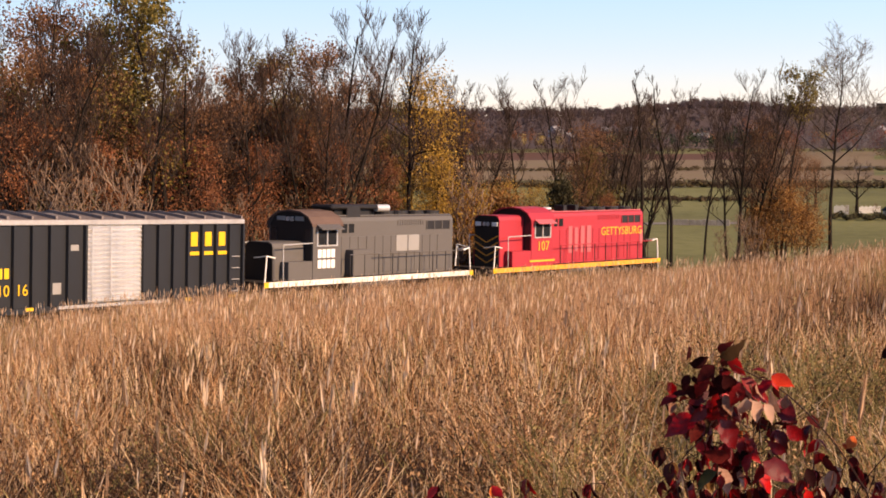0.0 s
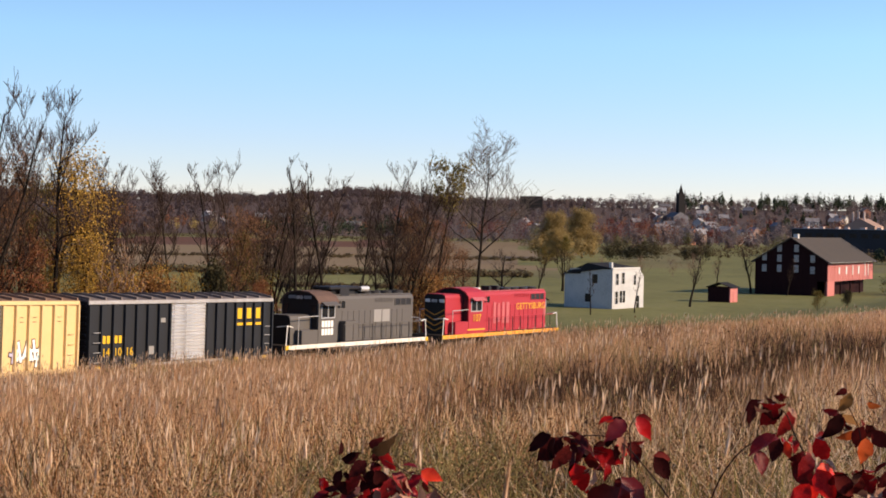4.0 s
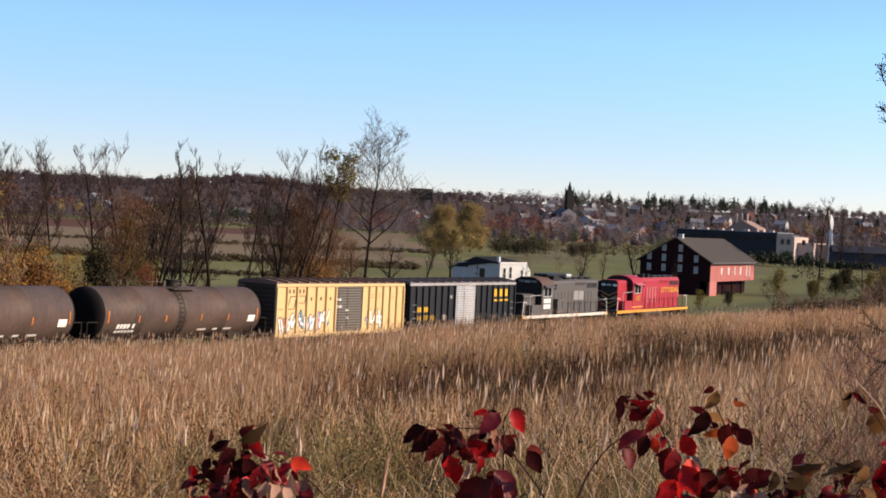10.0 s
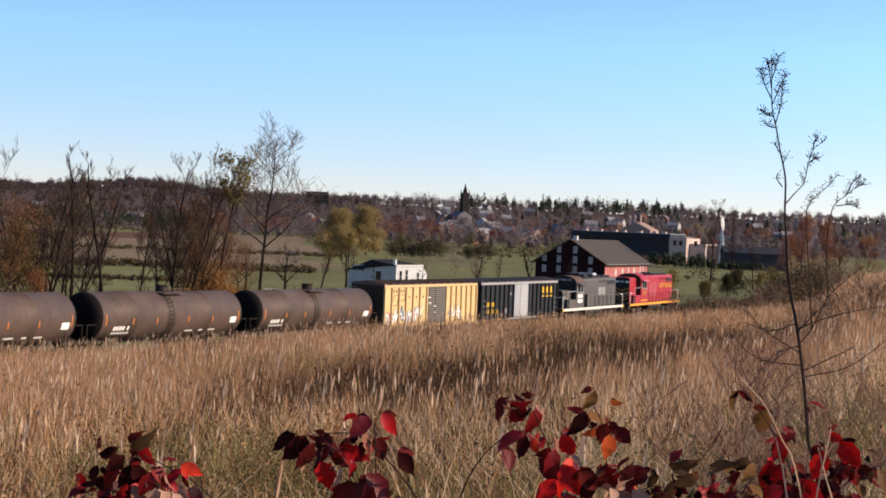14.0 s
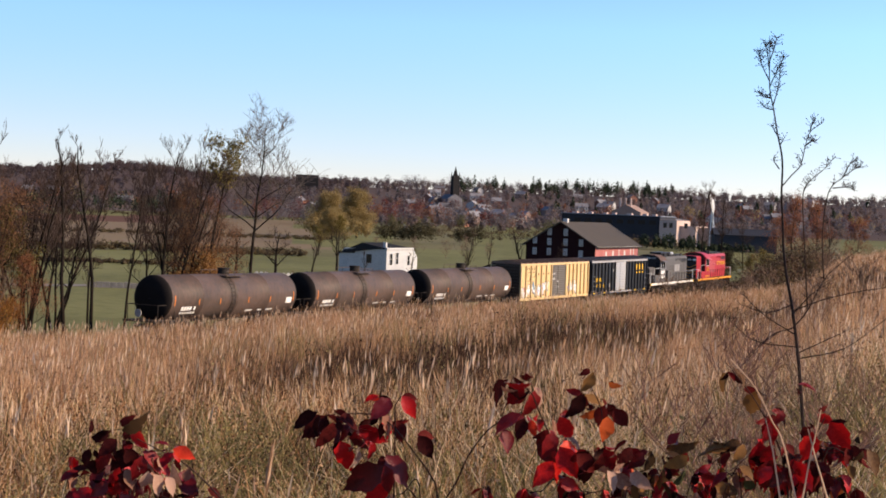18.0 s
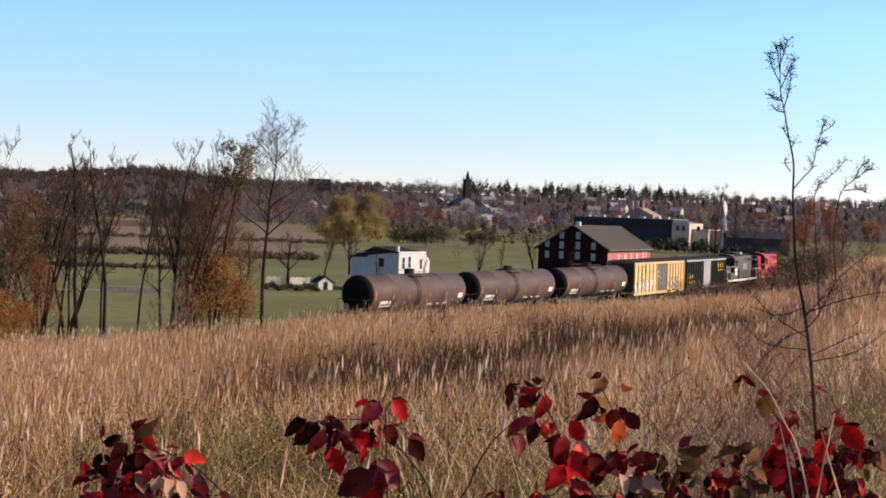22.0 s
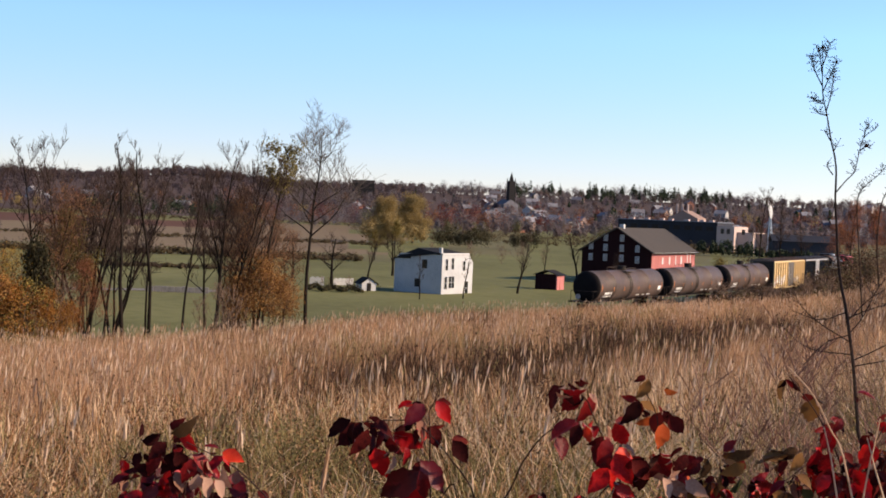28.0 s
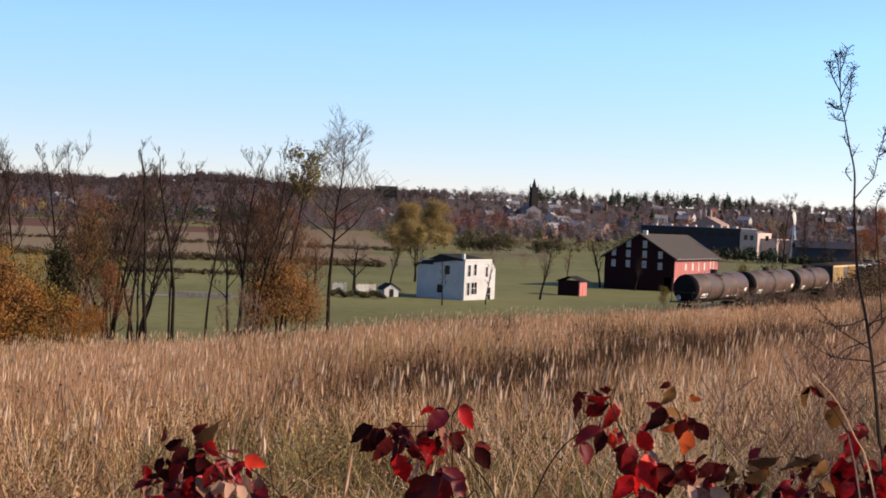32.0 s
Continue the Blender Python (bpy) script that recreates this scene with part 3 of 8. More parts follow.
def yellow_boxcar():
    car, xs, zb, zt, W = boxcar("yellow_boxcar", "faded yellow boxcar with a grey door and graffiti", M["car_yellow"], M["car_brown"], M["roof_rust"], M["door_grey"], M["car_yellow"], 6, -0.95, 3.2, 14)
    y = -W - 0.014
    rnd = random.Random(4)
    bm = bmesh.new()
    for k, n in ((1, 2), (2, 2)):
        bars(bm, xs[k] + 0.35, 3.95, y, n, 0.13, 0.26, 0.30)
    for k in (3, 4, 5):
        box(bm, ((xs[k] + xs[k + 1]) / 2, y, 3.42), (0.15, 0.012, 0.22))
    for k in (8, 9, 11):
        for dz in (0.11, -0.11):
            box(bm, ((xs[k] + xs[k + 1]) / 2, y, 3.55 + dz), (0.26, 0.012, 0.03))
    # outline of a big emblem
    for a, b in (((xs[1] + 0.15, 2.75), (xs[1] + 0.45, 3.6)), ((xs[1] + 0.45, 3.6), (xs[2] + 0.0, 3.6)), ((xs[2], 3.6), (xs[2] - 0.28, 2.75)), ((xs[2] - 0.28, 2.75), (xs[1] + 0.15, 2.75)),
                 ((xs[2] + 0.15, 3.15), (xs[3] - 0.2, 3.15)), ((xs[3] - 0.2, 3.15), (xs[3] - 0.1, 3.6)), ((xs[2] + 0.1, 3.4), (xs[2] + 0.15, 3.15)), ((xs[2] + 0.2, 3.62), (xs[3] - 0.1, 3.62))):
        m = ((a[0] + b[0]) / 2, y, (a[1] + b[1]) / 2)
        ln = math.hypot(b[0] - a[0], b[1] - a[1])
        box(bm, m, (ln, 0.012, 0.045), Matrix.Rotation(-math.atan2(b[1] - a[1], b[0] - a[0]), 4, "Y"))
    part("dark_markings", bm, M["letter_black"], car)
    # spray paint: crossing fat strokes on dark edges, between the posts
    def tag(xa, xb, z, h, seed):
        rnd = random.Random(seed)
        dark, strokes = bmesh.new(), []
        x, i = xa, 0
        while x < xb:
            for turn in (rnd.uniform(-0.5, 0.5), rnd.uniform(0.7, 2.2)):
                ln = h * rnd.uniform(0.6, 1.0) if abs(turn) < 0.6 else 0.34
                c = (x + rnd.uniform(-0.08, 0.08), z + rnd.uniform(-0.18, 0.18) * h)
                rot = Matrix.Rotation(turn, 4, "Y")
                box(dark, (c[0], -W - 0.012, c[1]), (0.26, 0.006 + 0.0006 * (i % 7), ln + 0.10), rot)
                key = rnd.choices(("white", "blue", "pink", "lilac"), (5, 1.4, 0.8, 1.0))[0]
                light = bmesh.new()
                box(light, (c[0], -W - 0.018, c[1]), (0.16, 0.008 + 0.0006 * (i % 7), ln), rot)
                strokes.append((key, light))
                i += 1
            x += 0.27
        tag_dark = part("graffiti", dark, M["letter_black"], car, "spray-painted letters along the foot of the car")
        for key, light in strokes:
            part("paint_stroke", light, M["letter_white"] if key == "white" else M["spray_" + key], tag_dark)
    tag(xs[0] + 0.55, xs[5] + 0.4, 1.82, 1.35, 4)
    tag(xs[8] - 0.1, xs[10] + 0.1, 1.88, 1.15, 5)
    bm = bmesh.new()
    for x, z, w in ((-0.6, 3.35, 0.45), (-0.55, 2.85, 0.55), (0.4, 2.55, 0.35), (0.45, 2.05, 0.25)):
        box(bm, (x, -W - 0.075, z), (w, 0.012, 0.16))
    part("stencil_plate", bm, M["letter_white"], car)
    return car


def engine(name, label, main, roof_m, sill, high_nose, extra):
    """A road switcher that runs with its long hood ahead: short hood and cab at the rear."""
    car = root(name, label, "locomotive", "cars of the train")
    L = 15.6
    zf = 1.45
    bm = bmesh.new()
    box(bm, (0, 0, zf - 0.14), (L, 3.0, 0.26), bevel=0.02)
    part("walkway", bm, M["iron"], car)
    for sy in (-1, 1):
        bm = bmesh.new()
        box(bm, (0, sy * 1.51, zf - 0.13), (L, 0.05, 0.24))
        part("sill_stripe", bm, sill, car)
    # long hood, rounded along its top edges
    hw, ht = 0.92, 4.30
    bm = bmesh.new()
    outline = [(-hw, zf), (-hw, ht - 0.25), (-hw + 0.07, ht - 0.08), (-hw + 0.25, ht), (hw - 0.25, ht), (hw - 0.07, ht - 0.08), (hw, ht - 0.25), (hw, zf)]
    sweep(bm, outline, -2.6, 6.75)
    part("long_hood", bm, main, car)
    # hood doors
    n, first = 13, None
    for sy in (-1, 1):
        for k in range(n):
            x = -1.7 + 0.62 * k
            if first is None:
                bm = bmesh.new()
                box(bm, (0, 0, 0), (0.57, 0.03, 1.75), bevel=0.008)
                first = part("hood_door", bm, main, car)
                first.location = (x, sy * (hw + 0.012), 2.45)
            else:
                again(first, pose(x, sy * (hw + 0.012), 2.45))
    for sy in (-1, 1):
        for x, w in ((5.5, 1.9),):
            bm = bmesh.new()
            box(bm, (x, sy * (hw + 0.01), 3.80), (w, 0.03, 0.42))
            part("radiator_grille", bm, M["engine_black"], car)
            for k in range(4):
                bm = bmesh.new()
                box(bm, (x - w / 2 + w * k / 3, sy * (hw + 0.03), 3.80), (0.05, 0.03, 0.44))
                part("grille_bar", bm, main, car)
        for k in range(2):
            bm = bmesh.new()
            box(bm, (-1.75 + 0.5 * k, sy * (hw + 0.012), 3.72), (0.36, 0.03, 0.42))
            part("hood_window", bm, M["glass_dark"], car)
        for k in range(12):
            bm = bmesh.new()
            box(bm, (2.3 + 0.18 * k, sy * (hw + 0.02), 3.95), (0.10, 0.02, 0.26))
            part("louvre", bm, main, car)
    # cab with an arched roof
    cw = 1.5
    x0, x1 = -4.55, -2.6
    arch = [(-cw, zf), (-cw, 3.95), (-cw + 0.25, 4.25), (-0.75, 4.48), (0, 4.55), (0.75, 4.48), (cw - 0.25, 4.25), (cw, 3.95), (cw, zf)]
    bm = bmesh.new()
    sweep(bm, arch, x0, x1)
    part("cab", bm, main, car)
    bm = bmesh.new()
    outer = [(-cw - 0.05, 3.86), (-cw - 0.05, 3.98), (-cw + 0.22, 4.30), (-0.76, 4.54), (0, 4.61), (0.76, 4.54), (cw - 0.22, 4.30), (cw + 0.05, 3.98), (cw + 0.05, 3.86), (cw - 0.25, 4.24), (0.75, 4.47), (0, 4.54), (-0.75, 4.47), (-cw + 0.25, 4.24)]
    sweep(bm, outer, x0 - 0.12, x1 + 0.1)
    part("cab_roof", bm, roof_m, car)
    # thin black plate on the cab's end, painting the shade of that wall
    bm = bmesh.new()
    plate(bm, [(x0 - 0.012, y * 0.93, z * 0.985 + 0.06) for y, z in arch], (1, 0, 0), 0.01)
    part("cab_end_wall", bm, M["engine_black"], car)
    for y in (-1.15, 1.15):
        bm = bmesh.new()
        box(bm, (x0 - 0.02, y, 3.45), (0.03, 0.42, 0.6))
        part("end_window", bm, M["glass_dark"], car)
    for sy in (-1, 1):
        bm = bmesh.new()
        for k in range(2):
            box(bm, (x0 + 0.62 + 0.68 * k, sy * (cw + 0.004), 3.38), (0.58, 0.03, 0.72))
        w = part("cab_window", bm, M["glass_dark"], car)
        bm = bmesh.new()
        for k in range(3):
            box(bm, (x0 + 0.29 + 0.68 * k, sy * (cw + 0.016), 3.38), (0.07, 0.03, 0.82))
        for dz in (-0.40, 0.40):
            box(bm, (x0 + 0.97, sy * (cw + 0.016), 3.38 + dz), (1.46, 0.03, 0.06))
        part("window_frame", bm, M["silver"], w)
        bm = bmesh.new()
        plate(bm, [(x0 + 0.2, sy * (cw + 0.02), 3.95), (x0 + 1.75, sy * (cw + 0.02), 3.95), (x0 + 1.75, sy * (cw + 0.42), 3.72), (x0 + 0.2, sy * (cw + 0.42), 3.72)], (0, 0, 1), 0.03)
        part("sun_shade", bm, extra["shade"], car)
    # short hood
    nt = 4.18 if high_nose else 3.18
    nw = 0.92
    bm = bmesh.new()
    sweep(bm, [(-nw, zf), (-nw, nt - 0.25), (-nw + 0.08, nt - 0.07), (-nw + 0.28, nt), (nw - 0.28, nt), (nw - 0.08, nt - 0.07), (nw, nt - 0.25), (nw, zf)], -6.65, x0 + 0.02)
    part("short_hood", bm, main, car)
    bm = bmesh.new()
    plate(bm, [(-6.66, -nw * 0.98, zf), (-6.66, -nw * 0.98, nt - 0.2), (-6.66, -nw * 0.7, nt - 0.02), (-6.66, nw * 0.7, nt - 0.02), (-6.66, nw * 0.98, nt - 0.2), (-6.66, nw * 0.98, zf)], (-1, 0, 0), 0.02)
    part("nose_end", bm, M["engine_black"], car)
    if high_nose:
        for k in range(4):
            bm = bmesh.new()
            for s in (-1, 1):
                box(bm, (-6.69, s * 0.44, 1.85 + 0.36 * k), (0.012, 0.92, 0.06), Matrix.Rotation(s * 0.42, 4, "X"))
            part("chevron", bm, M["sill_orange"], car)
        for y in (-0.62, 0.62):
            bm = bmesh.new()
            box(bm, (-6.70, y, 3.72), (0.05, 0.42, 0.22), bevel=0.01)
            part("number_board", bm, M["letter_white"], car)
    else:
        for y in (-0.62, 0.62):
            bm = bmesh.new()
            box(bm, (x0 - 0.04, y, 4.20), (0.05, 0.60, 0.2), bevel=0.01)
            part("number_board", bm, M["grey_pale"], car)
    bm = bmesh.new()
    hx, hz = (-6.70, 3.72) if high_nose else (x0 - 0.03, 4.18)
    for y in (-0.13, 0.13):
        rod(bm, (hx, y, hz), (hx - 0.08, y, hz), 0.11, n=12)
    part("headlight", bm, M["silver"], car)
    # roof gear
    for x in (5.9, 4.6, 3.3, 2.2):
        bm = bmesh.new()
        rod(bm, (x, 0, ht), (x, 0, ht + 0.20), 0.52, n=16)
        part("radiator_fan", bm, M["engine_black"], car)
    for x in (0.9, -0.2):
        bm = bmesh.new()
        box(bm, (x, 0, ht + 0.17), (0.30, 0.75, 0.36), bevel=0.02)
        part("exhaust", bm, M["engine_black"], car)
    bm = bmesh.new()
    for y in (-0.1, 0.12, 0.3):
        rod(bm, (x1 + 0.9, y, ht + 0.16), (x1 + 1.35, y, ht + 0.16), 0.035, 0.09, n=8)
    box(bm, (x1 + 0.9, 0.1, ht + 0.07), (0.1, 0.5, 0.16))
    part("horn", bm, M["silver"], car)
    bm = bmesh.new()
    for sy in (-1, 1):
        box(bm, (2.0, sy * (hw - 0.16), ht + 0.02), (9.4, 0.05, 0.05))
    part("roof_rail", bm, extra["shade"], car)
    # tanks and steps
    bm = bmesh.new()
    sweep(bm, [(-1.35, 1.2), (-1.42, 0.9), (-1.25, 0.55), (-0.8, 0.4), (0.8, 0.4), (1.25, 0.55), (1.42, 0.9), (1.35, 1.2)], -2.0, 2.2)
    part("fuel_tank", bm, M["iron"], car)
    bm = bmesh.new()
    rod(bm, (-1.9, -1.25, 1.12), (2.0, -1.25, 1.12), 0.17, n=12)
    part("air_tank", bm, M["engine_grey"], car)
    for sx in (-1, 1):
        for sy in (-1, 1):
            bm = bmesh.new()
            for k in range(3):
                box(bm, (sx * (L / 2 - 0.3), sy * 1.3, 0.45 + 0.32 * k), (0.55, 0.45, 0.05))
            box(bm, (sx * (L / 2 - 0.56), sy * 1.3, 0.85), (0.04, 0.45, 0.9))
            part("step_ladder", bm, M["iron"], car)
        bm = bmesh.new()
        box(bm, (sx * (L / 2 - 0.02), 0, 0.95), (0.06, 2.6, 0.85))
        part("pilot_plate", bm, M["engine_black"], car)
        bm = bmesh.new()
        box(bm, (sx * (L / 2 - 0.15), -1.52, zf - 0.13), (0.3, 0.07, 0.25))
        part("corner_mark", bm, M["letter_yellow"], car)
        coupler(car, sx * (L / 2 - 0.05), sx)
        bogie(car, sx * 4.75, 2.74, 0.51, deep=True)
    # handrails: posts and a top rail on each side
    post = None
    for sy in (-1, 1):
        for x in [-1.9 + 1.06 * k for k in range(9)]:
            if post is None:
                bm = bmesh.new()
                rod(bm, (0, 0, 0), (0, 0, 1.05), 0.028, n=6)
                post = part("rail_post", bm, M["engine_black"], car)
                post.location = (x, sy * 1.47, zf)
            else:
                again(post, pose(x, sy * 1.47, zf))
        bm = bmesh.new()
        rod(bm, (-1.9, sy * 1.47, zf + 1.05), (7.0, sy * 1.47, zf + 1.05), 0.025, n=6)
        part("handrail", bm, extra["rail"], car)
        for sx in (-1, 1):
            bm = bmesh.new()
            rod(bm, (sx * 7.72, sy * 1.45, 0.9), (sx * 7.55, sy * 1.45, zf + 1.15), 0.035, n=6)
            rod(bm, (sx * 7.55, sy * 1.45, zf + 1.15), (sx * 7.0, sy * 1.45, zf + 1.05), 0.03, n=6)
            rod(bm, (sx * 7.55, sy * 1.45, zf + 1.15), (sx * 7.55, sy * 0.6, zf + 1.05), 0.025, n=6)
            part("grab_rail", bm, M["letter_white"], car)
    for sy in (-1, 1):
        bm = bmesh.new()
        box(bm, (-5.35, sy * 1.20, zf + 0.42), (1.62, 0.56, 0.84), bevel=0.02)
        part("battery_box", bm, main, car)
        bm = bmesh.new()
        rod(bm, (-6.5, sy * 1.47, zf + 1.62), (-4.5, sy * 1.47, zf + 1.66), 0.03, n=6)
        rod(bm, (-6.5, sy * 1.47, zf), (-6.5, sy * 1.47, zf + 1.62), 0.025, n=6)
        part("handrail", bm, M["silver"], car)
    return car, x0, x1, hw, zf, cw


def taller(car, k):
    """Stretches a thing's parts upwards."""
    done = set()
    for ob in car.children_recursive:
        ob.location.z *= k
        if ob.data and ob.data.name not in done:
            done.add(ob.data.name)
            ob.data.transform(Matrix.Diagonal((1, 1, k, 1)))


def red_engine():
    car, x0, x1, hw, zf, cw = engine("red_locomotive", "bright red diesel locomotive with an orange sill and gold lettering", M["red"], M["red"], M["sill_orange"], True, {"shade": M["red_pale"], "rail": M["red"]})
    lettering("GETTYSBURG", 0.66, 4.55, -hw - 0.045, 2.92, M["letter_orange"], car, width=1.02)
    lettering("107", 0.72, x0 + 1.0, -cw - 0.03, 2.28, M["letter_orange"], car)
    for x, w, h in ((-0.4, 0.34, 1.5), (0.15, 0.30, 1.35), (0.75, 0.34, 1.5), (1.35, 0.40, 1.5), (6.55, 0.3, 0.8)):
        bm = bmesh.new()
        box(bm, (x, -hw - 0.035, 2.75), (w, 0.02, h))
        part("faded_panel", bm, M["red_pale"], car)
    bm = bmesh.new()
    box(bm, (x0 + 0.95, -cw - 0.02, 1.72), (2.2, 0.012, 0.10))
    part("gold_stripe", bm, M["letter_orange"], car)
    taller(car, 1.05)
    return car


def grey_engine():
    car, x0, x1, hw, zf, cw = engine("grey_locomotive", "weathered grey diesel locomotive with a rusty cab roof and white sill", M["engine_grey"], M["rust_roof"], M["sill_white"], False, {"shade": M["engine_grey"], "rail": M["engine_grey"]})
    bm = bmesh.new()
    for r in range(2):
        bars(bm, x0 + 0.45, 2.62 - 0.48 * r, -cw - 0.012, 4, 0.24, 0.38, 0.07)
    part("number_bars", bm, M["letter_white"], car)
    bm = bmesh.new()
    for k in range(2):
        box(bm, (2.55 + 0.95 * k, -hw - 0.035, 2.95), (0.86, 0.02, 0.78))
    part("pale_panel", bm, M["grey_pale"], car)
    bm = bmesh.new()
    box(bm, (-0.75, -0.05, 4.72), (3.6, 1.5, 0.22), bevel=0.08)
    box(bm, (-0.95, -0.75, 4.42), (1.0, 0.10, 0.6), bevel=0.03)
    box(bm, (-0.75, -0.05, 4.45), (2.6, 0.9, 0.4))
    part("roof_blister", bm, M["engine_black"], car)
    bm = bmesh.new()
    rod(bm, (0.85, -0.66, 4.66), (1.75, -0.66, 4.66), 0.17, n=12)
    part("muffler", bm, M["silver"], car)
    bm = bmesh.new()
    box(bm, (-1.0, -1.2, 2.1), (1.35, 0.55, 1.25), bevel=0.03)
    part("equipment_box", bm, M["engine_grey"], car)
    taller(car, 1.05)
    return car


def tank_car(name, label):
    car = root(name, label, "tank car", "cars of the train")
    L, R, zc = 16.32, 1.565, 2.62
    bm = bmesh.new()
    n, rings = 40, []
    prof = [(-L / 2, 0.02), (-L / 2 + 0.03, R * 0.45), (-L / 2 + 0.12, R * 0.78), (-L / 2 + 0.26, R * 0.94), (-L / 2 + 0.36, R * 0.985), (-L / 2 + 0.44, R), (-L / 2 + 0.5, R)]
    seams = [-4.1, 0.0, 4.1]
    mid = []
    for s in seams:
        mid += [(s - 0.04, R), (s - 0.03, R + 0.012), (s + 0.03, R + 0.012), (s + 0.04, R)]
    prof = prof + mid + [(-x, r) for x, r in prof[::-1]]
    for x, r in prof:
        rings.append([(x, r * math.cos(2 * math.pi * k / n), zc + r * math.sin(2 * math.pi * k / n)) for k in range(n)])

    def shell(name, some, material):
        bm = bmesh.new()
        rows = [[bm.verts.new(p) for p in ring] for ring in some]
        for a, b in zip(rows, rows[1:]):
            for k in range(n):
                bm.faces.new((a[k], a[(k + 1) % n], b[(k + 1) % n], b[k]))
        part(name, bm, material, car, smooth=True)
    bm.free()
    shell("tank_shell", rings[6:-6], M["tank"])
    shell("tank_head", rings[:7], M["tank_head"])
    shell("tank_head", rings[-7:][::-1], M["tank_head"])
    # top fittings
    bm = bmesh.new()
    rod(bm, (0.3, 0, zc + R - 0.1), (0.3, 0, zc + R + 0.35), 0.42, n=16)
    rod(bm, (0.3, 0, zc + R + 0.35), (0.3, 0, zc + R + 0.42), 0.48, n=16)
    part("manway", bm, M["iron"], car)
    bm = bmesh.new()
    for sy in (-1, 1):
        box(bm, (0.2, sy * 0.85, zc + R - 0.12), (2.3, 0.55, 0.05))
        for x in (-0.9, 0.2, 1.3):
            rod(bm, (x, sy * 1.1, zc + R - 0.12), (x, sy * 1.1, zc + R + 0.22), 0.025, n=6)
        rod(bm, (-0.9, sy * 1.1, zc + R + 0.22), (1.3, sy * 1.1, zc + R + 0.22), 0.025, n=6)
    part("top_platform", bm, M["wheel"], car)
    for sy in (-1, 1):
        bm = bmesh.new()
        for k in range(12):
            a = -0.95 + 1.85 * k / 11
            y, z = sy * (R + 0.09) * math.cos(a), zc + (R + 0.09) * math.sin(a)
            rod(bm, (-0.85, y, z), (-0.4, y, z), 0.02, n=5)
        for x in (-0.85, -0.4):
            for k in range(11):
                a, b = -0.95 + 1.85 * k / 11, -0.95 + 1.85 * (k + 1) / 11
                rod(bm, (x, sy * (R + 0.09) * math.cos(a), zc + (R + 0.09) * math.sin(a)), (x, sy * (R + 0.09) * math.cos(b), zc + (R + 0.09) * math.sin(b)), 0.022, n=5)
        part("ladder", bm, M["iron"], car)
    # under the tank
    bm = bmesh.new()
    box(bm, (0, 0, 1.08), (L - 1.0, 0.5, 0.35))
    for sx in (-1, 1):
        box(bm, (sx * (L / 2 - 0.2), 0, 1.12), (2.6, 2.6, 0.12))
        for sy in (-1, 1):
            box(bm, (sx * (L / 2 - 2.3), sy * 0.8, 1.45), (1.2, 0.12, 0.9))
    rod(bm, (0.3, 0, 0.7), (0.3, 0, 1.4), 0.2)
    part("underframe", bm, M["iron"], car)
    for sx in (-1, 1):
        bm = bmesh.new()
        for sy in (-1, 1):
            rod(bm, (sx * (L / 2 + 0.65), sy * 1.25, 1.15), (sx * (L / 2 + 0.65), sy * 1.25, 2.2), 0.025, n=6)
            rod(bm, (sx * (L / 2 - 1.1), sy * 1.3, 1.15), (sx * (L / 2 - 1.1), sy * 1.3, 2.2), 0.025, n=6)
            rod(bm, (sx * (L / 2 + 0.65), sy * 1.25, 2.2), (sx * (L / 2 - 1.1), sy * 1.3, 2.2), 0.025, n=6)
        rod(bm, (sx * (L / 2 + 0.65), -1.25, 2.2), (sx * (L / 2 + 0.65), 1.25, 2.2), 0.025, n=6)
        part("end_rail", bm, M["iron"], car)
        coupler(car, sx * (L / 2 + 0.55), sx)
        bogie(car, sx * (L / 2 - 1.5))
        bm = bmesh.new()
        rod(bm, (sx * (L / 2 + 0.4), 0.55, 1.6), (sx * (L / 2 + 0.45), 0.55, 1.6), 0.28, n=14)
        part("brake_wheel", bm, M["edge_grey"], car)
    # strips and stencils, bent to the shell
    def patch(bm, x, a0, a1, w, rows=4, lift=0.012):
        last = None
        for k in range(rows + 1):
            a = a0 + (a1 - a0) * k / rows
            y, z = -(R + lift) * math.cos(a), zc + (R + lift) * math.sin(a)
            row = [bm.verts.new((x - w / 2, y, z)), bm.verts.new((x + w / 2, y, z))]
            if last:
                bm.faces.new((last[0], last[1], row[1], row[0]))
            last = row
    for x in (-7.35, -4.6, -2.1, 1.4, 4.2, 7.35):
        bm = bmesh.new()
        patch(bm, x, -0.30, -0.04 if abs(x) < 7 else 0.15, 0.09)
        part("reflector_strip", bm, M["reflector"], car)
    stencils = [(-6.35 + 0.30 * k, -0.55, -0.36, 0.24) for k in range(4)] + [(-4.98, -0.55, -0.36, 0.2)] + [(-6.35 + 0.30 * k, -0.75, -0.63, 0.22) for k in range(6)]
    stencils += [(1.9, -0.78, -0.68, 0.9), (3.3, -0.78, -0.68, 0.5), (4.6, -0.78, -0.68, 0.8), (6.75, -0.40, -0.12, 0.75)]
    for x, a0, a1, w in stencils:
        bm = bmesh.new()
        patch(bm, x, a0, a1, w)
        part("stencil_bar", bm, M["letter_white"], car)
    return car


CARS = {}
CARS["red"] = (red_engine(), 59.24)
CARS["grey"] = (grey_engine(), 41.82)
CARS["black"] = (black_boxcar(), 24.45)
CARS["yellow"] = (yellow_boxcar(), 7.70)
first_tank = tank_car("tank_car", "grimy black tank car with white stencils and orange strips")
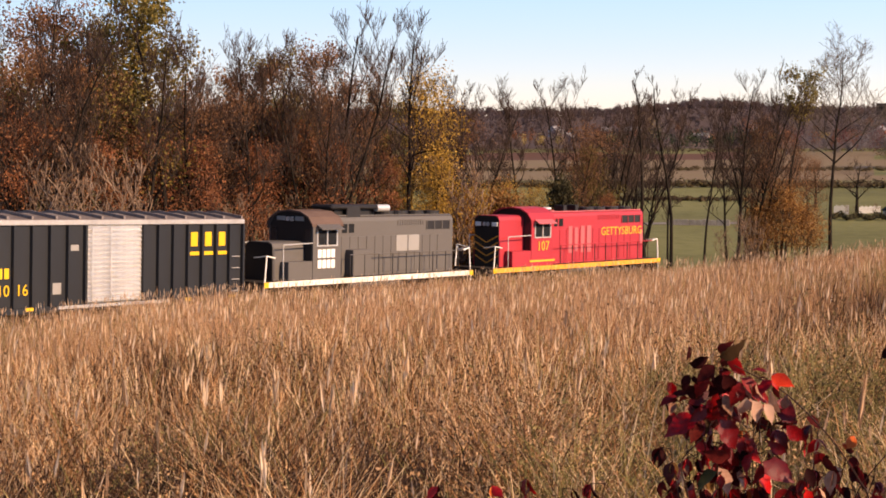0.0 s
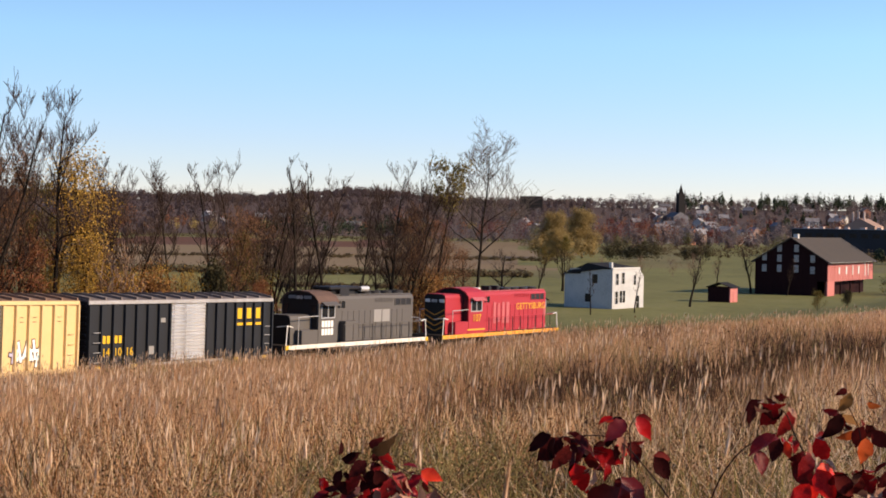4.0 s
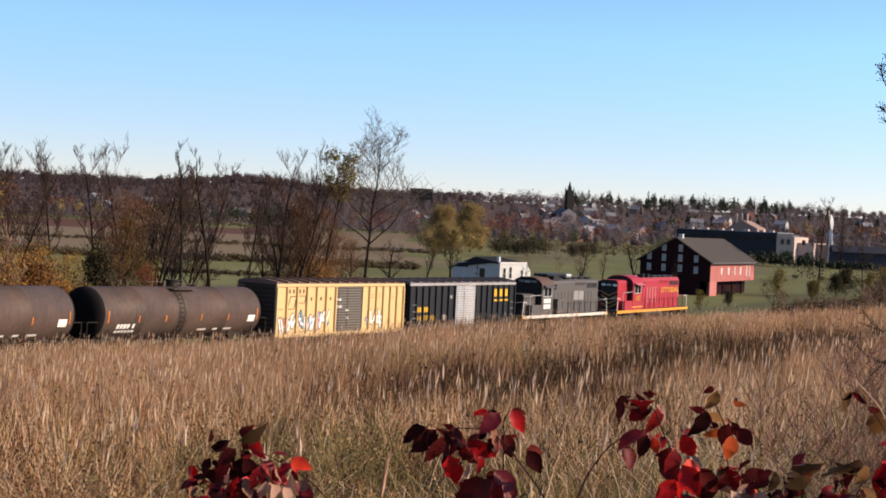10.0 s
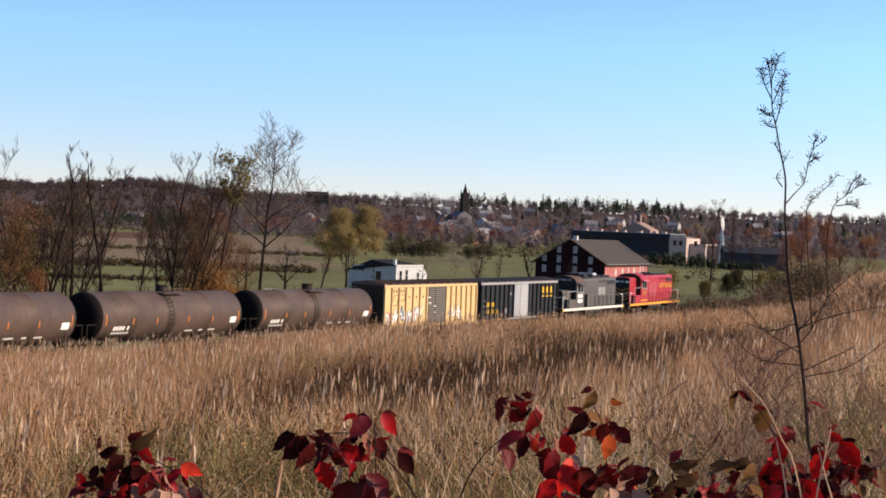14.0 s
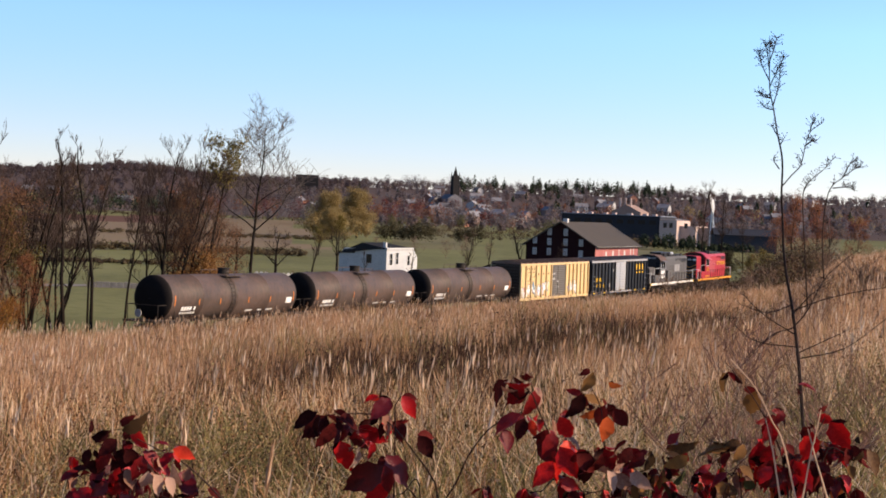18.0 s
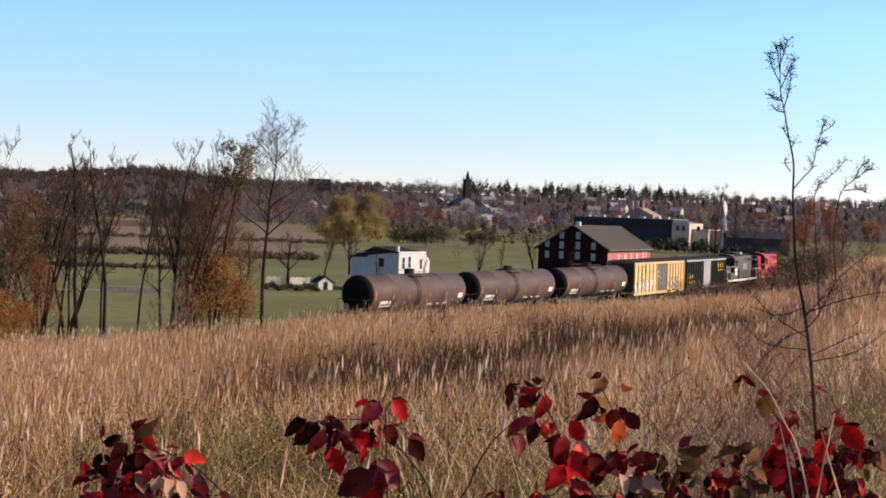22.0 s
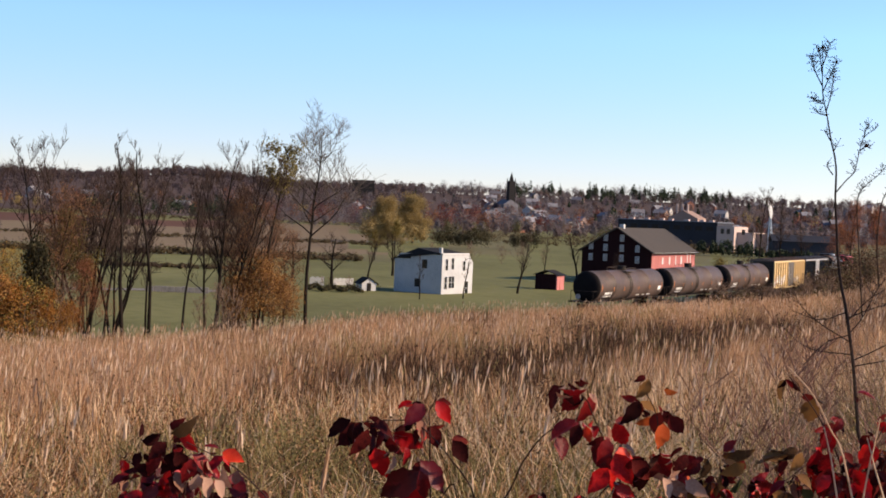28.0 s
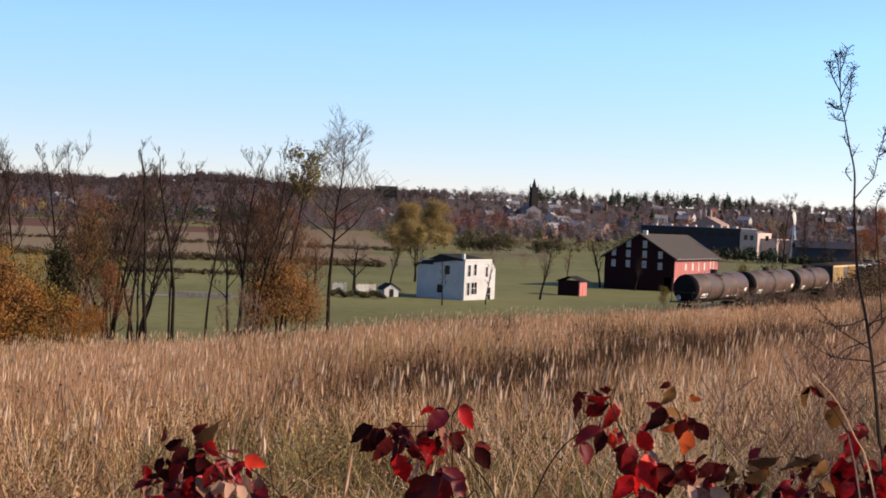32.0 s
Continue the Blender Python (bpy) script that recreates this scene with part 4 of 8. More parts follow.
for k in range(3):
    tank = first_tank if k == 0 else copy_thing(first_tank, Matrix())
    if k == 2:
        tagged(tank, "grimy black tank car, the last of the train")
    CARS["tank%d" % k] = (tank, -9.62 - 18.19 * k)


def train_at(t):
    """How far along the line the train is: it slows from about 8 to 5 metres a second."""
    return float(np.polyval([-3.8729, 0.2386, 1.7986, -13.3588, 106.3752, -4.09], (t - 16) / 16))


def car_pose(s, spread=5.0):
    a, b = on_line(s - spread), on_line(s + spread)
    m = (a + b) / 2
    h = b - a
    return Matrix.Translation(m) @ Matrix.Rotation(math.atan2(h.y, h.x), 4, "Z") @ Matrix.Rotation(-math.atan2(h.z, math.hypot(h.x, h.y)), 4, "Y")


def motions():
    for car, at in CARS.values():
        walk(car, [(t, car_pose(train_at(t) + at)) for t in np.arange(0, SECONDS + 0.01, 1.0)])
    # the wind leans the plants a little: thing, height, rows of seconds and metres to the right
    for thing, height, rows in SWAY:
        base = thing.matrix_basis.copy()
        walk(thing, [(t, base @ Matrix.Rotation(math.atan2(d, height), 4, "Y")) for t, d in rows])


SWAY = []



# ---- buildings in the valley ----
M["white_wall"] = surf("white_limewash", [(0.30, 0.30, 0.31), (0.44, 0.44, 0.44), (0.50, 0.495, 0.48)], 0.5, 4, 0.85, bump=0.1)
M["dark_roof"] = surf("dark_roof", [(0.016, 0.015, 0.016), (0.032, 0.029, 0.028)], 0.6, 5, 0.8)
# red barn boards in two copies, with shade and sunlight put into the colour
M["barn_shaded"] = surf("barn_boards", [(0.014, 0.006, 0.007), (0.022, 0.008, 0.009), (0.030, 0.012, 0.012)], 0.6, 4, 0.85, bump=0.2, streak=(3, 3, 0.2))
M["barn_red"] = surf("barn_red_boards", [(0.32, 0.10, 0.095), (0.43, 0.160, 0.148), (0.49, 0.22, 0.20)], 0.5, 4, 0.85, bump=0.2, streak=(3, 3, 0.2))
M["barn_roof"] = surf("barn_roof", [(0.055, 0.048, 0.043), (0.085, 0.073, 0.064)], 0.4, 3, 0.85)
M["stone_pale"] = surf("pale_stone", [(0.30, 0.285, 0.27), (0.46, 0.44, 0.42)], 0.8, 4, 0.9, bump=0.4)
M["stone"] = surf("field_stone", [(0.16, 0.135, 0.115), (0.30, 0.26, 0.22)], 0.8, 4, 0.9, bump=0.4)
M["frame_white"] = paint("white_woodwork", (0.48, 0.47, 0.46), 0.7)
M["brick"] = surf("town_brick", [(0.17, 0.075, 0.055), (0.27, 0.13, 0.095)], 0.3, 2, 0.9)
M["plaster"] = surf("town_plaster", [(0.25, 0.165, 0.135), (0.34, 0.24, 0.20)], 0.2, 2, 0.9)
M["cream"] = surf("cream_stucco", [(0.40, 0.29, 0.25), (0.55, 0.43, 0.38)], 0.2, 2, 0.9)
M["slate"] = surf("town_roof", [(0.11, 0.105, 0.115), (0.26, 0.25, 0.26)], 0.3, 2, 0.8, per_object=0.5)
M["blue_wall"] = surf("works_wall", [(0.026, 0.027, 0.034), (0.044, 0.046, 0.056)], 0.1, 1, 0.7)
M["blue_roof"] = surf("works_roof", [(0.17, 0.20, 0.25), (0.27, 0.31, 0.37)], 0.1, 1, 0.6)


def frame_at(x, y, ux, uy, z=None):
    """A pose whose x axis runs along (ux, uy), on the ground at (x, y)."""
    gz = float(ground(x, y)[0]) if z is None else z
    return pose(x, y, gz, 0, 0, math.degrees(math.atan2(uy, ux)))


def polar(az, d):
    """A place by direction and distance on the first plan, brought to true scale."""
    az, d = radians(az * 0.82), d * 1.18
    return d * math.sin(az), d * math.cos(az)


def farmhouse():
    # x: along the sunny front, y: along the shaded side
    h = root("farmhouse", "two-storey whitewashed farmhouse with a low dark roof", "house", m=frame_at(0.2, 237.0, 0.52, 0.854))
    A, B, H = 9.5, 8.8, 6.4
    def wall(points, normal):
        bm = bmesh.new()
        plate(bm, points, normal, 0.3)
        part("wall", bm, M["white_wall"], h)
    wall([(0, 0, -0.6), (A, 0, -0.6), (A, 0, H - 1.5), (A * 0.84, 0, H), (0, 0, H)], (0, 1, 0))
    wall([(0, 0.3, -0.6), (0, B, -0.6), (0, B, H - 1.3), (0, B * 0.88, H - 0.25), (0, 0.3, H - 0.25)], (1, 0, 0))
    wall([(0.3, B, -0.6), (A, B, -0.6), (A, B, H - 1.5), (0.3, B, H - 1.3)], (0, -1, 0))
    wall([(A, 0.3, -0.6), (A, B - 0.3, -0.6), (A, B - 0.3, H - 1.5), (A, 0.3, H - 1.5)], (-1, 0, 0))
    bm = bmesh.new()
    top = [(-0.25, 0.32, H - 0.05), (A * 0.84, 0.32, H - 0.02), (A + 0.3, 0.32, H - 1.5), (A + 0.3, B + 0.3, H - 1.55), (-0.25, B + 0.3, H - 1.2)]
    ring = [bm.verts.new(p) for p in top]
    ridge = [bm.verts.new((0.4, B * 0.55, H + 0.65)), bm.verts.new((A * 0.78, B * 0.55, H + 0.65))]
    bm.faces.new((ring[0], ring[1], ridge[1], ridge[0]))
    bm.faces.new((ring[1], ring[2], ring[3], ridge[1]))
    bm.faces.new((ring[3], ring[4], ridge[0], ridge[1]))
    bm.faces.new((ring[4], ring[0], ridge[0]))
    bm.faces.new(ring[::-1])
    roof = part("roof", bm, M["dark_roof"], h)
    bm = bmesh.new()
    box(bm, (0.5, 0.6, H + 0.4), (0.45, 0.45, 0.9))
    part("chimney", bm, M["white_wall"], roof)
    bm = bmesh.new()
    box(bm, (A * 0.42, -0.07, H - 0.1), (A * 0.86, 0.14, 0.24))
    part("cornice", bm, M["frame_white"], h)
    for x, z, w, hh in ((1.35, 4.6, 0.75, 1.7), (3.15, 4.75, 0.75, 1.7), (1.2, 1.75, 0.75, 1.9), (2.5, 1.85, 0.75, 1.8), (3.4, 1.85, 0.75, 1.8), (6.7, 4.4, 0.7, 1.5), (7.6, 0.9, 1.0, 2.0)):
        bm = bmesh.new()
        box(bm, (x, -0.005, z), (w, 0.05, hh))
        win = part("window", bm, M["glass_dark"], h)
        bm = bmesh.new()
        for dx in (-w / 2 - 0.06, w / 2 + 0.06):
            box(bm, (x + dx, -0.03, z), (0.1, 0.08, hh + 0.2))
        box(bm, (x, -0.03, z), (w, 0.07, 0.06))
        part("window_frame", bm, M["frame_white"], win)
    for y, z, w, hh in ((3.2, 4.6, 0.95, 1.4), (6.9, 5.6, 2.2, 0.6), (4.5, 1.6, 0.9, 1.3)):
        bm = bmesh.new()
        box(bm, (-0.005, y, z), (0.05, w, hh))
        win = part("window", bm, M["glass_dark"], h)
        bm = bmesh.new()
        box(bm, (-0.03, y, z - hh / 2 - 0.06), (0.1, w + 0.2, 0.1))
        part("window_sill", bm, M["frame_white"], win)


farmhouse()


def barn():
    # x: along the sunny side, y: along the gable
    b = root("bank_barn", "large dark red bank barn with louvred gable and grey roof", "barn", m=frame_at(41.6, 302, 0.43, 0.903))
    L, W, E, R, F = 31.0, 14.6, 6.7, 11.1, 2.8
    # gables and back wall take the shaded colour, the sunny side the lit one
    bm = bmesh.new()
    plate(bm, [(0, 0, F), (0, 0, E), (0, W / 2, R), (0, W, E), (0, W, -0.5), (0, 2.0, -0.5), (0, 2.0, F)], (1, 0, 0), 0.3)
    gable = part("gable_wall", bm, M["barn_shaded"], b)
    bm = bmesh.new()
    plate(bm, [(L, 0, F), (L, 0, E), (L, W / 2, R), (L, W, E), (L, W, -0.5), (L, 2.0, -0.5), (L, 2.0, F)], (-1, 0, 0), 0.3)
    part("gable_wall", bm, M["barn_shaded"], b)
    bm = bmesh.new()
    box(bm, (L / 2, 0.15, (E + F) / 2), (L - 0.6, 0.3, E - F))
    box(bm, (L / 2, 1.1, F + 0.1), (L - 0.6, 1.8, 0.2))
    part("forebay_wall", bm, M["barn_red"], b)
    # recessed wall in the shaded colour, which paints the shadow under the forebay
    bm = bmesh.new()
    box(bm, (L / 2 + 2.2, 2.2, F / 2 - 0.25), (L - 5.0, 0.4, F + 0.5))
    part("stable_wall", bm, M["barn_shaded"], b)
    bm = bmesh.new()
    box(bm, (2.5, 0.15, F / 2 - 0.3), (4.4, 0.3, F + 0.6))
    box(bm, (4.55, 1.1, F / 2 - 0.3), (0.3, 1.8, F + 0.6))
    part("end_wall", bm, M["barn_red"], b)
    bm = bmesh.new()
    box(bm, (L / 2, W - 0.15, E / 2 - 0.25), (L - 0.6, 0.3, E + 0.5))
    part("back_wall", bm, M["barn_shaded"], b)
    # board battens on the sunny side
    bat = None
    for k in range(36):
        x = 0.5 + k * 0.8
        if bat is None:
            bm = bmesh.new()
            box(bm, (0, 0, 0), (0.1, 0.05, E - F - 0.1))
            bat = part("batten", bm, M["barn_red"], b)
            bat.location = (x, -0.02, (E + F) / 2)
        else:
            again(bat, pose(x, -0.02, (E + F) / 2))
    for sy, y0 in ((-1, -0.7), (1, W + 0.7)):
        bm = bmesh.new()
        z0 = E - 0.42
        plate(bm, [(-0.5, y0, z0), (L + 0.5, y0, z0), (L + 0.5, W / 2, R + 0.06), (-0.5, W / 2, R + 0.06)], (0, 0.5 * sy, 1), 0.2)
        part("roof_slope", bm, M["barn_roof"], b)
    bm = bmesh.new()
    box(bm, (L / 2, -0.62, E - 0.28), (L + 1.0, 0.14, 0.26))
    part("eave_board", bm, M["frame_white"], b)
    for y, zs in ((W * 0.87, (7.4, 5.2)), (W * 0.66, (9.2, 7.2, 5.2)), (W * 0.425, (9.2, 7.2, 5.2)), (W * 0.20, (7.2, 5.0))):
        for z in zs:
            bm = bmesh.new()
            box(bm, (-0.03, y, z), (0.08, 0.92, 1.45))
            lv = part("louvre_window", bm, M["stone"], b, "pale louvred opening")
            bm = bmesh.new()
            for k in range(6):
                box(bm, (-0.09, y, z - 0.6 + 0.24 * k), (0.06, 0.9, 0.10), Matrix.Rotation(0.5, 4, "Y"))
            part("slat", bm, M["frame_white"], lv)
    for x, w, hh in ((7.5, 0.9, 1.3), (12.2, 1.0, 1.5), (16.5, 0.5, 1.9), (20.5, 1.0, 1.6), (25.0, 0.45, 2.6), (27.2, 0.45, 2.6)):
        bm = bmesh.new()
        box(bm, (x, -0.03, 4.9), (w, 0.07, hh))
        part("hatch", bm, M["frame_white"], b)
    bm = bmesh.new()
    for x in (9.5, 16.0, 22.5):
        box(bm, (x, 0.3, F / 2 - 0.3), (0.25, 0.25, F + 0.6))
    part("forebay_post", bm, M["barn_shaded"], b)
    bm = bmesh.new()
    box(bm, (3.0, W / 2, R + 0.45), (0.9, 0.9, 0.9))
    part("roof_vent", bm, M["frame_white"], b)


barn()


def shed():
    s = root("small_shed", "small dark red board shed on the lawn", "shed", m=frame_at(20.5, 267.6, 0.42, 0.91))
    A, B, H = 3.6, 3.9, 2.6
    # walls away from the sun get the shaded board colour
    for name, c, sz, m in (("front_wall", (A / 2, 0.1, H / 2 - 0.2), (A, 0.2, H + 0.4), "barn_red"), ("side_wall", (0.1, B / 2 + 0.1, H / 2 - 0.2), (0.2, B - 0.2, H + 0.4), "barn_shaded"),
                           ("back_wall", (A / 2, B + 0.1, H / 2 - 0.2), (A, 0.2, H + 0.4), "barn_shaded"), ("side_wall", (A - 0.1, B / 2 + 0.1, H / 2 - 0.2), (0.2, B - 0.2, H + 0.4), "barn_red")):
        bm = bmesh.new()
        box(bm, c, sz)
        part(name, bm, M[m], s)
    for sy, y0 in ((-1, -0.3), (1, B + 0.5)):
        bm = bmesh.new()
        plate(bm, [(-0.3, y0, H - 0.1), (A + 0.3, y0, H - 0.1), (A + 0.3, B / 2 + 0.1, H + 0.75), (-0.3, B / 2 + 0.1, H + 0.75)], (0, 0.4 * sy, 1), 0.1)
        part("roof_slope", bm, M["dark_roof"], s)
    bm = bmesh.new()
    box(bm, (A / 2, -0.03, 0.95), (1.0, 0.06, 1.9))
    part("door", bm, M["barn_red"], s)


shed()


def white_ruins():
    for x, y, ux, uy, w, hh in ((-21.2, 211, 1, 0.15, 2.1, 1.5), (-17.6, 214, 0.9, 0.45, 3.4, 1.25)):
        f = root("white_board_fence", "short run of white board fence by the farmhouse", "fence", "white fences", frame_at(x, y * 1.18, ux, uy))
        for k in range(2):
            bm = bmesh.new()
            box(bm, (w / 2, 0, hh * (0.25 + 0.5 * k)), (w, 0.06, 0.12))
            part("rail", bm, M["frame_white"], f)
        n = int(w / 0.24)
        for k in range(n + 1):
            bm = bmesh.new()
            t = hh * (1.0 if k % 3 else 0.86)
            plate(bm, [(w * k / n - 0.09, -0.05, -0.4), (w * k / n + 0.09, -0.05, -0.4), (w * k / n + 0.09, -0.05, t - 0.1), (w * k / n, -0.05, t), (w * k / n - 0.09, -0.05, t - 0.1)], (0, -1, 0), 0.04)
            part("picket", bm, M["frame_white"], f)
    low = root("low_stone_wall", "long low wall of pale stone on the lawn", "wall", m=frame_at(-40.4, 213, 1, 0.08))
    for k in range(9):
        bm = bmesh.new()
        box(bm, (0.95 * k, 0, 0.2 + 0.04 * (k % 3)), (0.9, 0.45, 1.1 + 0.08 * (k % 2)), bevel=0.05)
        part("stone_block", bm, M["gravel"], low)
    s = root("springhouse", "tiny whitewashed springhouse with a gabled roof", "outbuilding", m=frame_at(-12.2, 238, 0.9, 0.42))
    bm = bmesh.new()
    plate(bm, [(0, 0, -0.4), (2.4, 0, -0.4), (2.4, 0, 1.2), (1.2, 0, 2.0), (0, 0, 1.2)], (0, 1, 0), 2.6)
    part("wall", bm, M["white_wall"], s)
    for sx, x0 in ((1, -0.25), (-1, 2.65)):
        bm = bmesh.new()
        plate(bm, [(x0, -0.2, 1.08), (1.2, -0.2, 2.04), (1.2, 2.8, 2.04), (x0, 2.8, 1.08)], (-0.6 * sx, 0, 1), 0.1)
        part("roof_slope", bm, M["dark_roof"], s)
    bm = bmesh.new()
    box(bm, (1.2, -0.02, 0.55), (0.7, 0.06, 1.3))
    part("door", bm, M["dark_roof"], s)
    lane = bmesh.new()
    plate(lane, [(x, y * 1.18, float(ground(x, y * 1.18)[0]) + 0.05) for x, y in ((-52, 176), (-40, 182), (-28, 185), (-22, 188), (-22, 191), (-28, 189), (-40, 186), (-52, 180))], (0, 0, 1), 0.06)
    ob = new("lane", mesh_of("lane", lane, M["gravel"]))
    tagged(ob, "pale gravel lane past the farmhouse", "lane", kind="structure")


white_ruins()


def town_house(kind, seed):
    rnd = random.Random(seed)
    w, d, hh = rnd.uniform(9, 13), rnd.uniform(8, 10), rnd.uniform(5.5, 7.5)
    h = root("town_house", kind[1], "house", "houses of the far town")
    bm = bmesh.new()
    plate(bm, [(-w / 2, -d / 2, -2), (-w / 2, d / 2, -2), (-w / 2, d / 2, hh), (-w / 2, 0, hh + d * 0.36), (-w / 2, -d / 2, hh)], (1, 0, 0), w)
    part("wall", bm, kind[0], h)
    for sy in (-1, 1):
        bm = bmesh.new()
        plate(bm, [(-w / 2 - 0.4, sy * (d / 2 + 0.4), hh - 0.25), (w / 2 + 0.4, sy * (d / 2 + 0.4), hh - 0.25), (w / 2 + 0.4, 0, hh + d * 0.36 + 0.05), (-w / 2 - 0.4, 0, hh + d * 0.36 + 0.05)], (0, 0.4 * sy, 1), 0.25)
        part("roof_slope", bm, M["slate"], h)
    for k in range(4):
        for z in (1.6, 4.4):
            bm = bmesh.new()
            box(bm, (-w / 2 + w * (k + 0.5) / 4, -d / 2 - 0.02, z), (1.0, 0.1, 1.6))
            part("window", bm, M["glass_dark"], h)
    bm = bmesh.new()
    box(bm, (w * 0.3, 0, hh + d * 0.36 + 0.6), (0.9, 0.9, 2.2))
    part("chimney", bm, M["brick"], h)
    return h


def town():
    rnd = random.Random(11)
    kinds = [(M["stone_pale"], "far grey stone house with a grey roof among trees"), (M["brick"], "far brick house with a grey roof among trees"), (M["plaster"], "far pale plastered house among trees")]
    base = [town_house(k, i) for i, k in enumerate(kinds)]
    spots = [(rnd.uniform(0.5, 19), rnd.uniform(850, 1650)) for _ in range(58)] + [(rnd.uniform(-19, -2), rnd.uniform(1000, 1250)) for _ in range(11)]
    for i, (az, d) in enumerate(spots):
        x, y = polar(az, d)
        m = pose(x, y, float(ground(x, y)[0]), 0, 0, rnd.choice((0, 25, -30, 70, 90, 110)))
        b = base[i % 3]
        if i < 3:
            b.matrix_basis = m
        else:
            copy_thing(b, m)


town()


def works():
    x0, y0 = polar(8.0, 655)
    x1, y1 = polar(12.45, 640)
    g = float(ground((x0 + x1) / 2, (y0 + y1) / 2)[0])
    L = math.hypot(x1 - x0, y1 - y0)
    top = EYE + 650 * math.tan(radians(0.12)) - g
    w = root("factory", "long low dark factory with a pale lit end block", "factory", m=frame_at(x0, y0, x1 - x0, y1 - y0, g))
    bm = bmesh.new()
    box(bm, (L / 2, 12, top / 2 - 1), (L, 24, top + 2))
    part("main_hall", bm, M["blue_wall"], w)
    bm = bmesh.new()
    box(bm, (L / 2, 11.8, top + 0.15), (L + 0.8, 25, 0.3))
    part("flat_roof", bm, M["blue_roof"], w)
    for k in range(9):
        bm = bmesh.new()
        box(bm, (3 + L * k / 9.2, -0.1, top - 3.0), (3.4, 0.3, 2.0))
        part("window_band", bm, M["iron"], w)
    bm = bmesh.new()
    box(bm, (L + 4.5, 10, top / 2 - 1.8), (8.8, 22, top + 0.6))
    part("end_block", bm, M["cream"], w)
    bm = bmesh.new()
    box(bm, (L + 13, 14, top / 2 - 3.0), (8, 20, top - 2.2))
    part("end_block", bm, M["cream"], w)
    bm = bmesh.new()
    box(bm, (L + 21, 16, top / 2 - 3.2), (7.5, 16, top - 2.6))
    part("end_block", bm, M["plaster"], w)
    # vents along the flat roof
    for k in range(7):
        bm = bmesh.new()
        box(bm, (5 + L * k / 7.4, 6 + 3 * (k % 3), top + 0.75), (2.6 - 0.3 * (k % 4), 2.2, 0.9))
        part("roof_vent", bm, M["cream"], w)
    for x in (L + 3, L + 6, L + 12):
        bm = bmesh.new()
        box(bm, (x, -1.05 if x < L + 9 else 3.9, top - 4), (1.6, 0.3, 2.4))
        part("window", bm, M["glass_dark"], w)
    for k in range(3):
        bm = bmesh.new()
        rod(bm, (L * 0.18 + 3 * k, 60, -2), (L * 0.18 + 3 * k, 60, top + 9.5), 0.6, n=8)
        part("flue", bm, M["cream"], w)
    bm = bmesh.new()
    plate(bm, [(L * 0.1, 58, -2), (L * 0.42, 58, -2), (L * 0.42, 58, top + 2), (L * 0.26, 58, top + 6), (L * 0.1, 58, top + 2)], (0, 1, 0), 14)
    part("boiler_house", bm, M["plaster"], w)
    x, y = polar(16.2, 560)
    s = root("long_shed", "long low warehouse with a blue-grey roof", "warehouse", m=frame_at(x, y, 1, -0.1))
    bm = bmesh.new()
    box(bm, (0, 0, 3), (26, 14, 8))
    part("wall", bm, M["blue_wall"], s)
    bm = bmesh.new()
    plate(bm, [(-13.4, -7.6, 6.9), (13.4, -7.6, 6.9), (13.4, 0, 9.6), (-13.4, 0, 9.6)], (0, -0.3, 1), 0.3)
    plate(bm, [(-13.4, 7.6, 6.9), (13.4, 7.6, 6.9), (13.4, 0, 9.6), (-13.4, 0, 9.6)], (0, 0.3, 1), 0.3)
    part("roof", bm, M["blue_wall"], s)
    # a big white dish, seen nearly edge on
    x, y = polar(14.84, 600)
    g = float(ground(x, y)[0])
    d = root("satellite_dish", "large white dish antenna on a steel mast", "antenna", m=pose(x, y, g, 0, 0, -18))
    zc = EYE + 600 * math.tan(radians(0.80)) - g
    bm = bmesh.new()
    rings = []
    tilt = Matrix.Translation((0, 0, zc)) @ Matrix.Rotation(radians(-11), 4, "Y") @ Matrix.Rotation(radians(-90), 4, "Y")
    for r in (0.01, 1.6, 3.1, 4.6):
        rings.append([bm.verts.new(tilt @ Vector((r * math.cos(a), r * math.sin(a), 0.055 * r * r))) for a in np.linspace(0, 2 * math.pi, 25)[:-1]])
    for a, b in zip(rings, rings[1:]):
        for k in range(24):
            bm.faces.new((a[k], a[(k + 1) % 24], b[(k + 1) % 24], b[k]))
    part("reflector", bm, M["white_wall"], d)
    bm = bmesh.new()
    for dx, dy in ((-1.5, -1.5), (1.5, -1.5), (0, 1.6)):
        rod(bm, (dx, dy, -1), (-0.9, 0, zc), 0.25, n=6)
    part("mast", bm, M["silver"], d)


works()


